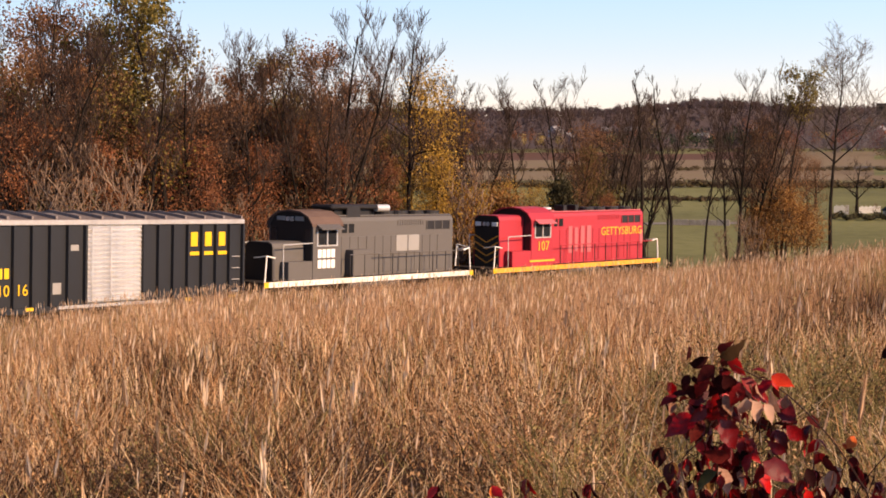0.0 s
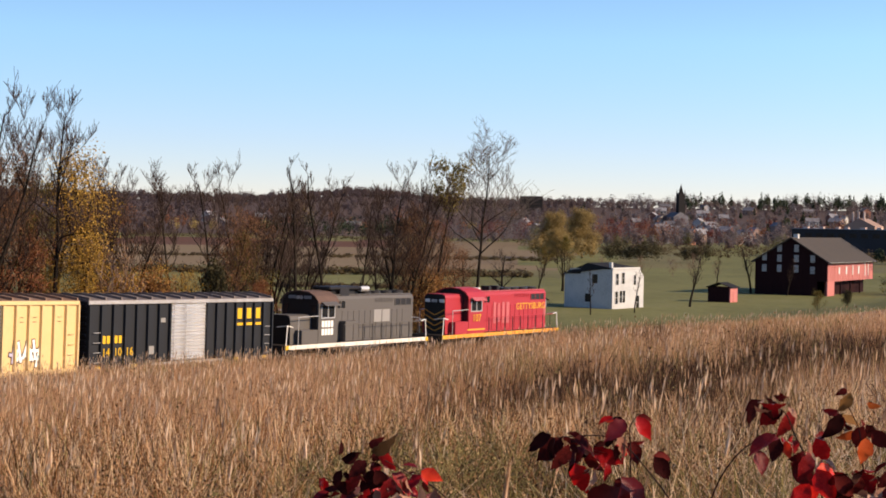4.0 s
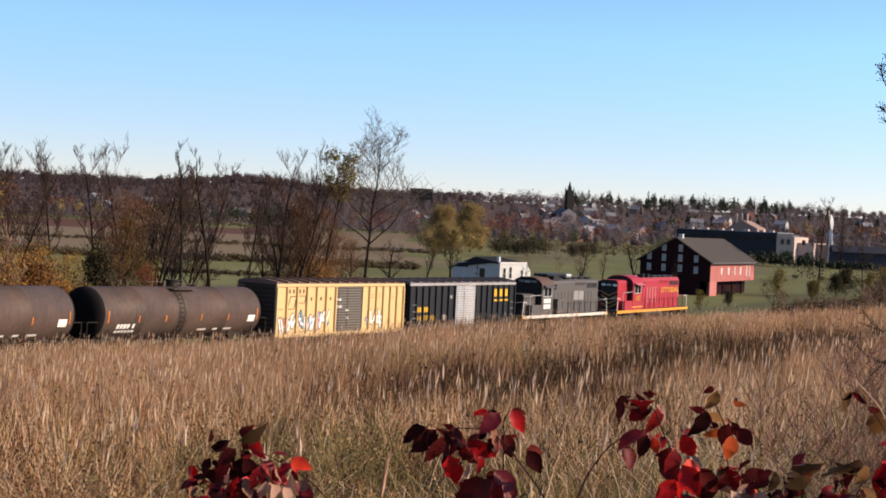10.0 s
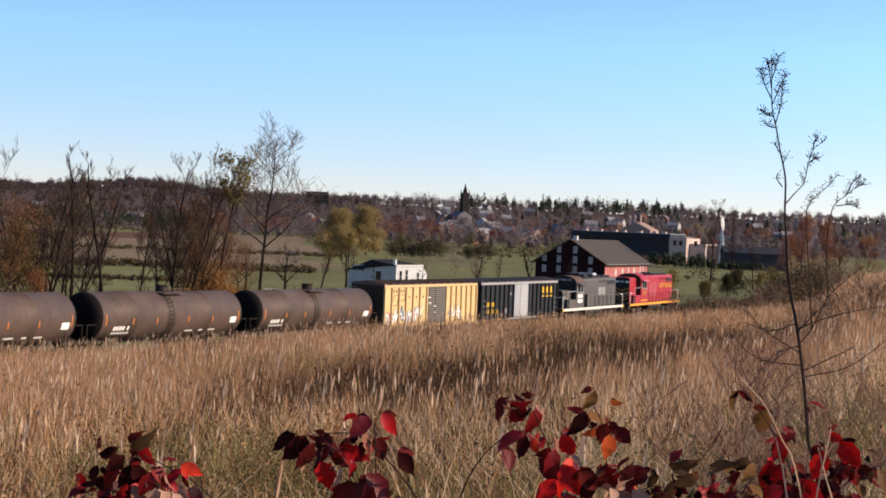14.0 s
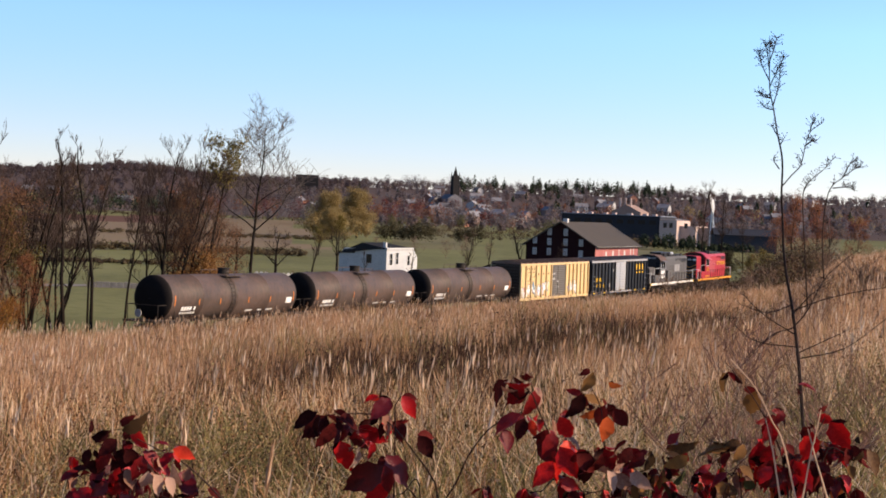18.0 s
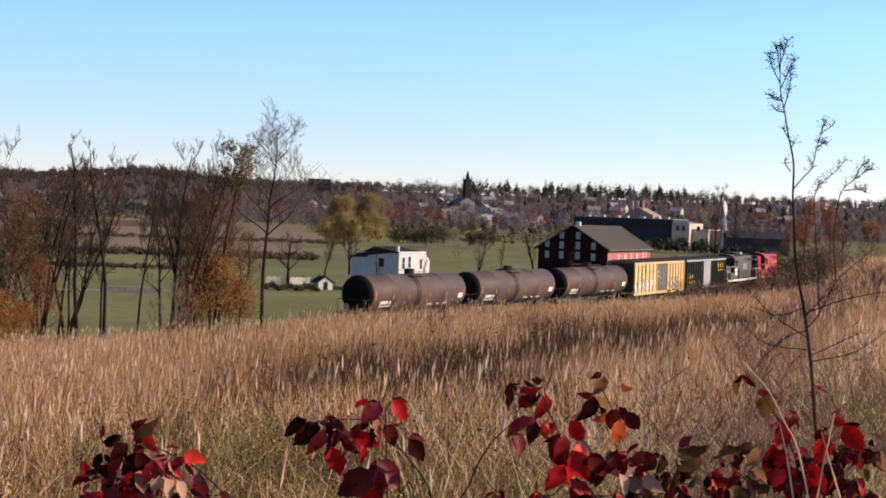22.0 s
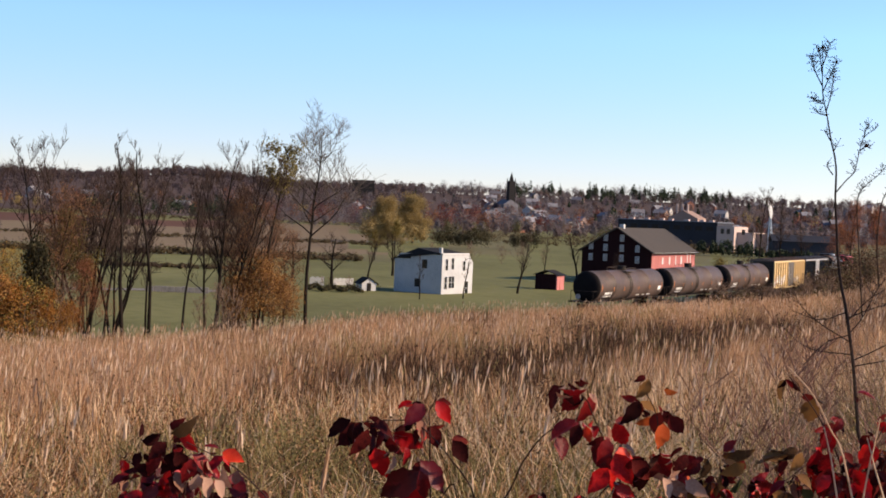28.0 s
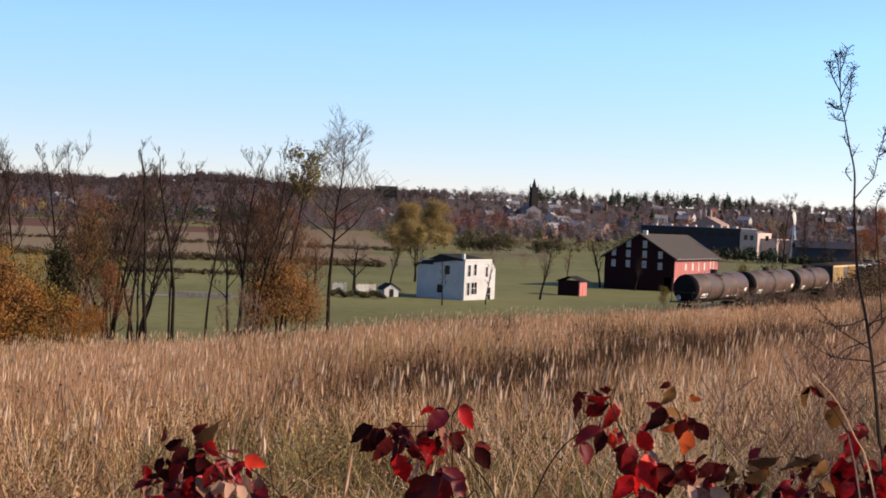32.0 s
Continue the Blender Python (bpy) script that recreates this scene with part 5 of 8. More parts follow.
def landmarks():
    x, y = polar(3.07, 1300)
    g = float(ground(x, y)[0])
    c = root("church", "far dark church with a pointed steeple on the skyline", "church", m=pose(x, y, g, 0, 0, 20))
    tip = EYE + 1300 * math.tan(radians(1.98)) - g
    bm = bmesh.new()
    box(bm, (0, 0, tip * 0.39), (6.8, 6.8, tip * 0.78))
    part("tower", bm, M["dark_roof"], c)
    bm = bmesh.new()
    rod(bm, (0, 0, tip * 0.78), (0, 0, tip), 2.7, 0.15, n=8)
    part("spire", bm, M["dark_roof"], c)
    for dx in (-3.0, 3.0):
        for dy in (-3.0, 3.0):
            bm = bmesh.new()
            rod(bm, (dx, dy, tip * 0.76), (dx, dy, tip * 0.88), 0.7, 0.05, n=6)
            part("pinnacle", bm, M["dark_roof"], c)
    bm = bmesh.new()
    plate(bm, [(-10, -6, -2), (6, -6, -2), (6, -6, 9), (-2, -6, 14), (-10, -6, 9)], (0, 1, 0), 26)
    part("nave", bm, M["slate"], c)
    x, y = polar(-6.82, 1750)
    g = float(ground(x, y)[0])
    s = root("white_memorial", "far white stone tower above the wooded ridge", "monument", m=pose(x, y, g))
    top = EYE + 1750 * math.tan(radians(1.30)) - g
    bm = bmesh.new()
    box(bm, (0, 0, top * 0.2), (9, 9, top * 0.4))
    part("plinth", bm, M["white_wall"], s)
    bm = bmesh.new()
    box(bm, (0, 0, top * 0.66), (5, 5, top * 0.62))
    part("shaft", bm, M["white_wall"], s)
    bm = bmesh.new()
    rod(bm, (0, 0, top * 0.96), (0, 0, top * 1.04), 2.4, 0.4, n=10)
    part("cap", bm, M["white_wall"], s)
    for az, el, d, w in ((-3.7, 1.36, 1500, 26),):
        x, y = polar(az, d)
        g = float(ground(x, y)[0])
        top = EYE + d * math.tan(radians(el)) - g
        b = root("far_hall", "long dark hall on the skyline", "building", m=pose(x, y, g, 0, 0, -az))
        bm = bmesh.new()
        sweep(bm, [(-7, -2), (7, -2), (7, top - 4), (3, top), (-3, top), (-7, top - 4)], -w / 2, w / 2)
        part("hall", bm, M["dark_roof"], b)


landmarks()


# ---- trees ----
def tubes(segs, sides):
    """Tapered tubes from rows of (p0, p1, r0, r1), as arrays."""
    segs = np.asarray(segs, float)
    a, b, r0, r1 = segs[:, 0:3], segs[:, 3:6], segs[:, 6], segs[:, 7]
    t = b - a
    t = t / np.maximum(np.linalg.norm(t, axis=1, keepdims=True), 1e-9)
    ref = np.where(np.abs(t[:, 2:3]) > 0.9, np.array([[1.0, 0, 0]]), np.array([[0, 0, 1.0]]))
    u = np.cross(t, ref)
    u /= np.linalg.norm(u, axis=1, keepdims=True)
    w = np.cross(t, u)
    n = len(segs)
    ang = np.arange(sides) * 2 * np.pi / sides
    ring = u[:, None] * np.cos(ang)[None, :, None] + w[:, None] * np.sin(ang)[None, :, None]
    v = np.concatenate([a[:, None] + ring * r0[:, None, None], b[:, None] + ring * r1[:, None, None]], 1).reshape(-1, 3)
    base = (np.arange(n) * 2 * sides)[:, None]
    k = np.arange(sides)[None]
    k2 = (k + 1) % sides
    f = np.stack([base + k, base + k2, base + sides + k2, base + sides + k], 2).reshape(-1, 4)
    return v, f


def grow(seed, height, r0, lean=0.03, first=0.35, limbs=11, spread=0.42, rise=0.75, sub=(6, 5), droop=0.0, fork=False, crook=0.10, taper=0.85, tilt=None, rmin=0.013):
    """A tree's skeleton: (trunk and limbs, twigs, tips)."""
    rnd = random.Random(seed)
    thick, thin, tips = [], [], []

    def shoot(p, d, length, r, level):
        n = 9 if level == 0 else (5 if level == 1 else 2)
        step = length / n
        pts = [(p.copy(), r)]
        for i in range(n):
            k = crook * (0.5 if level == 0 else 1.6)
            d = (d + Vector((rnd.gauss(0, k), rnd.gauss(0, k), rnd.gauss(0, k * 0.6) + (0.06 if level else 0.02) - droop * (level > 1)))).normalized()
            q = p + d * step
            rr = max(r * (1 - taper * (i + 1) / n), rmin)
            (thick if level < 2 else thin).append((*p, *q, pts[-1][1], rr))
            pts.append((q.copy(), rr))
            p = q
        tips.append(p.copy()) if level >= 2 else None
        if level >= 3:
            return
        count = limbs if level == 0 else sub[level - 1]
        for c in range(count):
            at = (first + (1 - first) * (c + rnd.random() * 0.8) / count) if level == 0 else rnd.uniform(0.25, 1.0)
            j = min(at * n, n - 0.01)
            i = int(j)
            q = pts[i][0].lerp(pts[i + 1][0], j - i)
            turn = c * 2.4 + rnd.uniform(-0.6, 0.6)
            side = Vector((math.cos(turn), math.sin(turn), 0))
            if level:
                side = (side + Vector((0, 0, rnd.uniform(-0.2, 0.6)))).normalized()
            nd = (side * rnd.uniform(0.7, 1.1) + Vector((0, 0, rise * rnd.uniform(0.6, 1.3))) + (d * 0.5 if level else Vector())).normalized()
            ln = (height * spread * (1.15 - 0.75 * at) if level == 0 else length * rnd.uniform(0.35, 0.6))
            shoot(q, nd, ln * rnd.uniform(0.75, 1.15), pts[i + 1][1] * (0.62 if level == 0 else 0.55), level + 1)

    trunk_dir = Vector((*tilt, 1) if tilt else (rnd.gauss(0, lean), rnd.gauss(0, lean), 1)).normalized()
    if fork:
        for k, (dx, dy, hk) in enumerate(((0.10, 0.05, 1.0), (-0.16, 0.02, 0.86), (0.24, -0.08, 0.78), (-0.04, -0.12, 0.92))):
            shoot(Vector((0.12 * k, 0.05 * k, -0.4)), (trunk_dir + Vector((dx, dy, 0))).normalized(), height * hk, r0 * (1 - 0.1 * k), 0)
    else:
        shoot(Vector((0, 0, -0.4)), trunk_dir, height, r0, 0)
    return thick, thin, tips


def leaf_cards(points, per, size, seed, spread=0.5, squash=1.0):
    """Small leaf clumps, each a bent pair of triangles, round the points."""
    rng = np.random.default_rng(seed)
    p = np.repeat(np.asarray(points, float), per, axis=0)
    n = len(p)
    p = p + rng.normal(0, spread, (n, 3)) * np.array([1, 1, squash])
    a = rng.normal(0, 1, (n, 3))
    a /= np.linalg.norm(a, axis=1, keepdims=True)
    b = np.cross(a, rng.normal(0, 1, (n, 3)))
    b /= np.maximum(np.linalg.norm(b, axis=1, keepdims=True), 1e-6)
    s = (size * rng.uniform(0.6, 1.4, n))[:, None]
    lift = np.cross(a, b) * s * 0.25
    v = np.stack([p - a * s * 0.5, p + b * s * 0.35 + lift, p + a * s * 0.5, p - b * s * 0.35 + lift], 1).reshape(-1, 3)
    f = (np.arange(n) * 4)[:, None] + np.array([[0, 1, 2, 3]])
    return v, f


def tree(name, label, category, skeleton, bark, leaf=None, per=3, size=0.3, spread=0.5, group="", seed=1, twigs=True, twig=None):
    thick, thin, tips = skeleton
    t = root(name, label, category, group)
    v, f = tubes(thick, 6)
    ob = new("trunk", raw_mesh("trunk", v, f, bark, 4))
    ob.data.shade_smooth()
    ob.parent = t
    if twigs:
        v, f = tubes(thin, 3)
        ob = new("crown", raw_mesh("crown", v, f, twig or M["twig"], 4))
        ob.parent = t
    if leaf:
        v, f = leaf_cards(tips, per, size, seed, spread)
        ob = new("foliage", raw_mesh("foliage", v, f, leaf, 4))
        ob.parent = t
    return t


def reach(proto):
    """The height to which nearly all of a tree's twigs and leaves stand."""
    return float(np.percentile([v.co.z for ob in proto.children for v in ob.data.vertices], 97))


def plant(proto, spots):
    """Stands copies of proto at (x, y, height, turn); the first is proto itself."""
    height = reach(proto)
    for i, (x, y, hh, turn) in enumerate(spots):
        k = hh / height
        m = pose(x, y, float(ground(x, y)[0]) - 0.1, 0, 0, turn)
        t = proto if i == 0 else copy_thing(proto, m)
        t.matrix_basis = m @ Matrix.Diagonal((k, k, k, 1))


def stand(az, top_el, turn=0, off=None, d=None):
    """A place in the direction az, off metres beyond the track or d away, and the height of a tree there that reaches top_el."""
    s, c = math.sin(radians(az)), math.cos(radians(az))
    if d is None:
        ds = np.arange(30, 420, 1.0)
        o, _ = beside_line(ds * s, ds * c)
        d = float(ds[int(np.argmax(o > off))])
    return d * s, d * c, EYE + d * math.tan(radians(top_el)) - float(ground(d * s, d * c)[0]), turn


def more(proto, spots, wide=1.0):
    """Further copies of proto."""
    height = reach(proto)
    for x, y, hh, turn in spots:
        k = hh / height
        m = pose(x, y, float(ground(x, y)[0]) - 0.1, 0, 0, turn)
        copy_thing(proto, m).matrix_basis = m @ Matrix.Diagonal((k * wide, k * wide, k, 1))


bare = [tree("bare_tree", "leafless dark tree beside the railway", "tree", grow(21 + i, 15, (0.17, 0.15, 0.15)[i], limbs=(14, 11, 12)[i], first=(0.34, 0.3, 0.42)[i], spread=(0.30, 0.32, 0.27)[i], rise=1.25, sub=(8, 6), fork=i == 1, crook=0.13, taper=0.80), M["bark"], group="bare trees by the track") for i in range(3)]
snag = tree("dead_tree", "tall dead tree with a broken forked top", "tree", grow(44, 15, 0.17, limbs=9, first=0.60, spread=0.20, rise=1.8, sub=(5, 4), tilt=(0.01, 0.0), taper=0.72, crook=0.13), M["bark"], group="bare trees by the track")
tall = tree("tall_bare_tree", "tall leaning bare tree with fine pale twigs", "tree", grow(63, 17.5, 0.20, first=0.48, limbs=18, spread=0.36, rise=0.62, sub=(10, 8), tilt=(0.055, 0.0), crook=0.11, taper=0.80, droop=0.10), M["bark"], twig=M["twig_pale"])
oak = [tree("oak_tree", "big oak holding its dull brown leaves", "tree", grow(71 + i, 16, 0.30, limbs=14, first=0.25, spread=0.38, rise=0.8, sub=(6, 5)), M["bark"], (M["leaf_brown"], M["leaf_olive"])[i], 24, 0.15, 0.34, "oaks of the wood", seed=5 + i) for i in range(2)]
thin_oak = tree("russet_tree", "half-bare tree with the last russet leaves", "tree", grow(75, 13, 0.18, limbs=13, first=0.2, spread=0.36, rise=0.9, sub=(6, 5)), M["bark"], M["leaf_brown"], 13, 0.10, 0.42, "oaks of the wood", seed=7)
olive = tree("yellow_green_tree", "tree with yellow-green autumn leaves", "tree", grow(83, 15, 0.28, limbs=13, first=0.3, spread=0.32, sub=(6, 5)), M["bark"], M["leaf_olive"], 26, 0.16, 0.38, "oaks of the wood", seed=9)
gold = tree("golden_tree", "slender tree with golden autumn leaves", "tree", grow(91, 13, 0.14, limbs=14, first=0.12, spread=0.26, rise=1.0, sub=(5, 4)), M["bark"], M["leaf_gold"], 16, 0.125, 0.5, "golden trees", seed=11)
rust = tree("rust_tree", "small tree with rusty red-brown leaves", "tree", grow(97, 9, 0.11, limbs=12, first=0.15, spread=0.36, rise=0.8, sub=(5, 4)), M["bark"], M["leaf_rust"], 20, 0.095, 0.36, "rusty trees", seed=13)
orange = tree("orange_shrub", "spreading shrub with orange-brown leaves", "shrub", grow(103, 5, 0.06, limbs=14, first=0.08, spread=0.5, rise=0.8, sub=(5, 4)), M["bark"], M["leaf_orange"], 15, 0.11, 0.34, "orange shrubs", seed=15)
tan_shrub = tree("tan_shrub", "tall shrub with thin dull yellow-brown leaves", "shrub", grow(107, 5, 0.06, limbs=14, first=0.10, spread=0.5, rise=0.9, sub=(5, 4)), M["bark"], M["leaf_tan"], 16, 0.12, 0.42, "orange shrubs", seed=16)
pine = tree("tufted_tree", "tree with a tuft of olive leaves at its top", "tree", grow(111, 15, 0.17, limbs=9, first=0.72, spread=0.22, rise=0.6, sub=(5, 4), tilt=(0.12, 0)), M["bark"], M["leaf_olive"], 9, 0.17, 0.32, seed=17)
scrub = tree("brown_bush", "tangled leafless brown bush", "bush", grow(121, 4, 0.04, limbs=12, first=0.05, spread=0.6, rise=0.9, sub=(4, 3)), M["twig_dark"], M["leaf_brown"], 1, 0.07, 0.3, "brown bushes", seed=19, twig=M["twig_dark"])
briar = tree("bare_shrub", "fine-twigged leafless brown shrub in the grass", "shrub", grow(127, 1.6, 0.007, limbs=13, first=0.04, spread=0.85, rise=0.8, sub=(6, 4), rmin=0.0019, crook=0.09), M["twig_dark"], group="bare shrubs", seed=20, twig=M["twig_straw"])
red_briar = tree("twiggy_shrub", "airy leafless shrub of fine reddish twigs", "shrub", grow(129, 1.2, 0.0035, limbs=12, first=0.35, spread=0.36, rise=0.50, sub=(9, 7), rmin=0.0010, crook=0.07, tilt=(-0.10, 0.0)), M["twig_red"], group="bare shrubs", seed=24, twig=M["twig_red"])
evergreen = tree("dark_shrub", "dense dark green shrub", "shrub", grow(131, 4, 0.06, limbs=16, first=0.05, spread=0.45, rise=0.9, sub=(5, 4)), M["bark"], M["bush_dark"], 11, 0.15, 0.28, "dark shrubs", seed=21)
field_shrub = tree("olive_shrub", "loose olive-brown shrub by the field", "shrub", grow(137, 4, 0.05, limbs=15, first=0.05, spread=0.46, rise=0.9, sub=(5, 4)), M["bark"], M["leaf_olive"], 5, 0.13, 0.26, "dark shrubs", seed=22)

# along the far side of the track, by their direction and the height they reach
plant(tall, [stand(-5.02, 3.55, 0, 8)])
plant(pine, [stand(-6.85, 2.4, 0, 9)])
plant(snag, [stand(-11.7, 2.5, 0, 8), stand(-10.75, 2.2, 130, 9), stand(-29.3, 4.8, 40, 7), stand(-13.0, 1.6, 220, 10)])
plant(bare[0], [stand(-8.3, 2.3, 40, 9), stand(-14.9, 2.0, 200, 9), stand(-20.6, 4.6, 100, 7), stand(-23.2, 4.6, 10, 8), stand(-32.8, 4.6, 70, 7), stand(-26.4, 3.8, 160, 7)])
plant(bare[1], [stand(-7.9, 2.1, 80, 9), stand(-18.2, 2.6, 240, 8), stand(-12.9, 1.9, 170, 10), stand(-24.4, 4.1, 30, 8), stand(-34.6, 5.2, 120, 7)])
plant(bare[2], [stand(-9.6, 1.3, 10, 10), stand(-21.8, 3.2, 140, 8), stand(-27.6, 3.6, 250, 8), stand(-30.6, 4.2, 45, 8), stand(-16.2, 2.0, 190, 9), stand(-36.5, 5.5, 310, 8)])
plant(oak[0], [stand(-26.6, 2.5, 0, 13), stand(-33.6, 4.6, 130, 14), stand(-24.0, 3.2, 70, 16), stand(-37.0, 5.6, 200, 13)])
plant(oak[1], [stand(-25.5, 2.9, 40, 14), stand(-35.5, 4.8, 300, 16), stand(-21.6, 1.4, 200, 14)])
plant(olive, [stand(-30.9, 5.4, 10, 12), stand(-32.2, 4.0, 130, 16)])
plant(thin_oak, [stand(-28.5, 1.9, 0, 9), stand(-22.8, 2.3, 80, 10), stand(-31.8, 2.3, 160, 9), stand(-27.2, 1.2, 240, 12), stand(-34.6, 2.9, 20, 9), stand(-24.8, 1.6, 100, 9), stand(-18.9, 0.6, 310, 12), stand(-6.9, 0.6, 220, 12)])
plant(gold, [stand(-19.4, 2.3, 0, 7), stand(-19.8, -0.9, 130, 6), stand(-20.6, -1.2, 260, 9), stand(-16.0, -1.9, 70, 9), stand(-17.3, -1.7, 100, 8), stand(-18.2, -1.9, 190, 7)])
plant(rust, [stand(-26.3, -0.4, 0, 7), stand(-32.0, -0.2, 90, 7), stand(-28.2, -0.2, 200, 7), stand(-23.4, -0.4, 300, 7), stand(-34.8, 0.6, 30, 7), stand(-13.1, -2.2, 250, 8), stand(-24.8, 0.4, 140, 9), stand(-30.2, 0.2, 140, 9), stand(-21.4, -0.8, 50, 8)])
plant(orange, [stand(-14.4, -3.4, 0, 6), stand(-15.2, -3.4, 80, 6), stand(-16.0, -3.0, 190, 6), stand(-13.7, -3.75, 110, 8), stand(-16.4, -3.2, 220, 7), stand(-17.4, -2.4, 300, 7), stand(-18.4, -2.2, 20, 7)])
plant(tan_shrub, [stand(-6.8, -1.95, 0, 7), stand(-5.85, -2.55, 160, 7), stand(-7.4, -2.7, 80, 8), stand(-17.2, -2.0, 230, 7)])


def second_row():
    """A thin, ragged row behind, mostly bare."""
    rnd = random.Random(8)
    more_bare = [stand(rnd.uniform(-14, -5.8), rnd.uniform(-0.6, 1.5), rnd.uniform(0, 360), rnd.uniform(10, 26)) for _ in range(6)]
    more_bare += [stand(rnd.uniform(-36, -18), rnd.uniform(0.5, 3.4), rnd.uniform(0, 360), rnd.uniform(8, 20)) for _ in range(12)]
    for one in more_bare:
        more(rnd.choice(bare), [one])
    low = [stand(rnd.uniform(-17.5, -5.6), rnd.uniform(-3.7, -2.7), rnd.uniform(0, 360), rnd.uniform(5, 11)) for _ in range(30)]
    low += [stand(rnd.uniform(-36, -17), rnd.uniform(-2.4, 0.2), rnd.uniform(0, 360), rnd.uniform(5, 12)) for _ in range(14)]
    def thick(p):
        """Whether brush grows in this direction."""
        az = math.degrees(math.atan2(p[0], p[1]))
        return az < -16.5 or -15.3 < az < -14.2 or -8.4 < az < -7.4
    more(scrub, [p for p in low if thick(p)])


plant(scrub, [stand(-8.8, -3.4, 0, 6)])
second_row()
more(thin_oak, [stand(-14.3, 0.3, 15, 9), stand(-7.5, 0.3, 330, 9), stand(-6.6, -0.5, 40, 14), stand(-5.8, -0.9, 140, 13), stand(-7.2, -0.9, 200, 11)])
more(olive, [stand(-13.9, -0.5, 50, 11)])
more(field_shrub, [stand(-16.2, -2.5, 150, 7), stand(-15.5, -3.1, 40, 6)])
more(evergreen, [stand(-14.85, -1.7, 60, 7)], 0.55)

# in the valley, round the farm
valley_bare = [tree("farm_tree", "bare dark tree on the farm lawn", "tree", grow(141 + i, 11, (0.20, 0.44, 0.28)[i], limbs=(9, 10, 12)[i], first=(0.4, 0.3, 0.32)[i], spread=(0.22, 0.46, 0.36)[i], rise=(1.3, 0.6, 0.9)[i], sub=(6, 5)), M["bark"], group="bare trees of the farm") for i in range(3)]
plant(valley_bare[0], [(-2.9, 221, 6.6, 0), (3.5, 228, 6.6, 90), (20, 296, 8.4, 150), (-7.5, 262, 7.5, 40)])
plant(valley_bare[1], [(-17.3, 244, 8.8, 0), (-25.5, 262, 8, 200), (-9.5, 300, 8.5, 120), (37, 345, 9, 60)])
plant(valley_bare[2], [(12.7, 250, 9.6, 40), (-13.2, 276, 8.6, 70), (27.7, 309, 11, 260), (-11.2, 236, 2.2, 30), (-34, 252, 8, 10), (34, 302, 7, 30)])
more(bare[0], [stand(11.75, 1.45, 30, d=335), stand(12.5, 1.0, 80, d=340), stand(13.3, 0.4, 130, d=330), stand(16.4, 0.5, 200, d=300)])
plant(evergreen, [(55.5, 253, 4.0, 20), (62, 274, 4.6, 140), (50, 245, 3.0, 70), (36, 239, 2.6, 250)])
plant(field_shrub, [(x, y, hh, turn) for x, y, hh, turn in [(40.5, 226, 5.2, 0), (31.2, 236, 3.0, 90), (48, 231, 3.4, 200), (57, 238, 4.4, 20), (66, 262, 5.0, 110)]])
willow = tree("yellow_willow", "round-headed willow with dull gold leaves", "tree", grow(151, 14, 0.3, limbs=20, first=0.06, spread=0.46, rise=0.42, sub=(6, 5), droop=0.08), M["bark"], M["far_gold"], 26, 0.34, 0.8, "willows behind the farm", seed=23)
plant(willow, [stand(-2.3, 0.47, 0, d=610), stand(-1.12, 0.58, 100, d=625), stand(-2.0, -0.15, 220, d=520)])
more(olive, [stand(-1.75, -0.35, 40, d=400), stand(-2.5, -0.75, 140, d=390)])
more(scrub, [(-19.0, 247, 1.7, 10), (-17.9, 249, 1.5, 80), (-15.2, 250, 1.9, 200), (-14.2, 246, 1.6, 120), (-13.2, 243, 1.2, 300), (-9.6, 241, 1.3, 40), (8, 407, 5.5, 0), (16, 401, 5.0, 100), (22, 431, 6, 200), (-2, 413, 5, 40), (28, 415, 4.5, 300)])


def thicket():
    """Brown brush along the railway further on, and leafless shrubs in the grass close by."""
    rnd = random.Random(31)
    brush = [stand(az, min(-2.05 + max(0, az - 13) * 0.34, -0.9) + rnd.uniform(-0.25, 0.15), rnd.uniform(0, 360), off=rnd.uniform(-13, -5)) for az in np.linspace(12.5, 18.8, 24)]
    brush += [stand(rnd.uniform(10.5, 13.6), rnd.uniform(-2.5, -2.0), rnd.uniform(0, 360), off=rnd.uniform(-11, -5)) for _ in range(8)]
    brush += [stand(rnd.uniform(13.5, 20), rnd.uniform(-1.6, -0.6), rnd.uniform(0, 360), off=rnd.uniform(4, 12)) for _ in range(6)]
    more(scrub, brush, 1.5)
    more(rust, [stand(15.1, 1.05, 20, d=322), stand(15.85, 0.85, 170, d=318), stand(14.6, 0.25, 260, d=326), stand(17.4, 0.3, 70, d=310)])
    close = []
    for az, d, hh in ((12.6, 19, 1.1), (14.5, 25, 1.3), (16.2, 23, 1.2), (11.8, 30, 1.3), (8.6, 33, 1.0), (5.0, 40, 0.9), (13.9, 10.5, 1.0), (15.8, 10.5, 1.2), (17.2, 9.2, 1.1), (13.2, 7.6, 0.9), (14.6, 7.2, 1.0)):
        a = radians(az)
        close.append((d * math.sin(a), d * math.cos(a), hh, az * 77))
    plant(briar, close)
    plant(red_briar, [stand(15.0, -3.2, 0, d=4.8), stand(15.9, -3.9, 25, d=5.2)])


thicket()


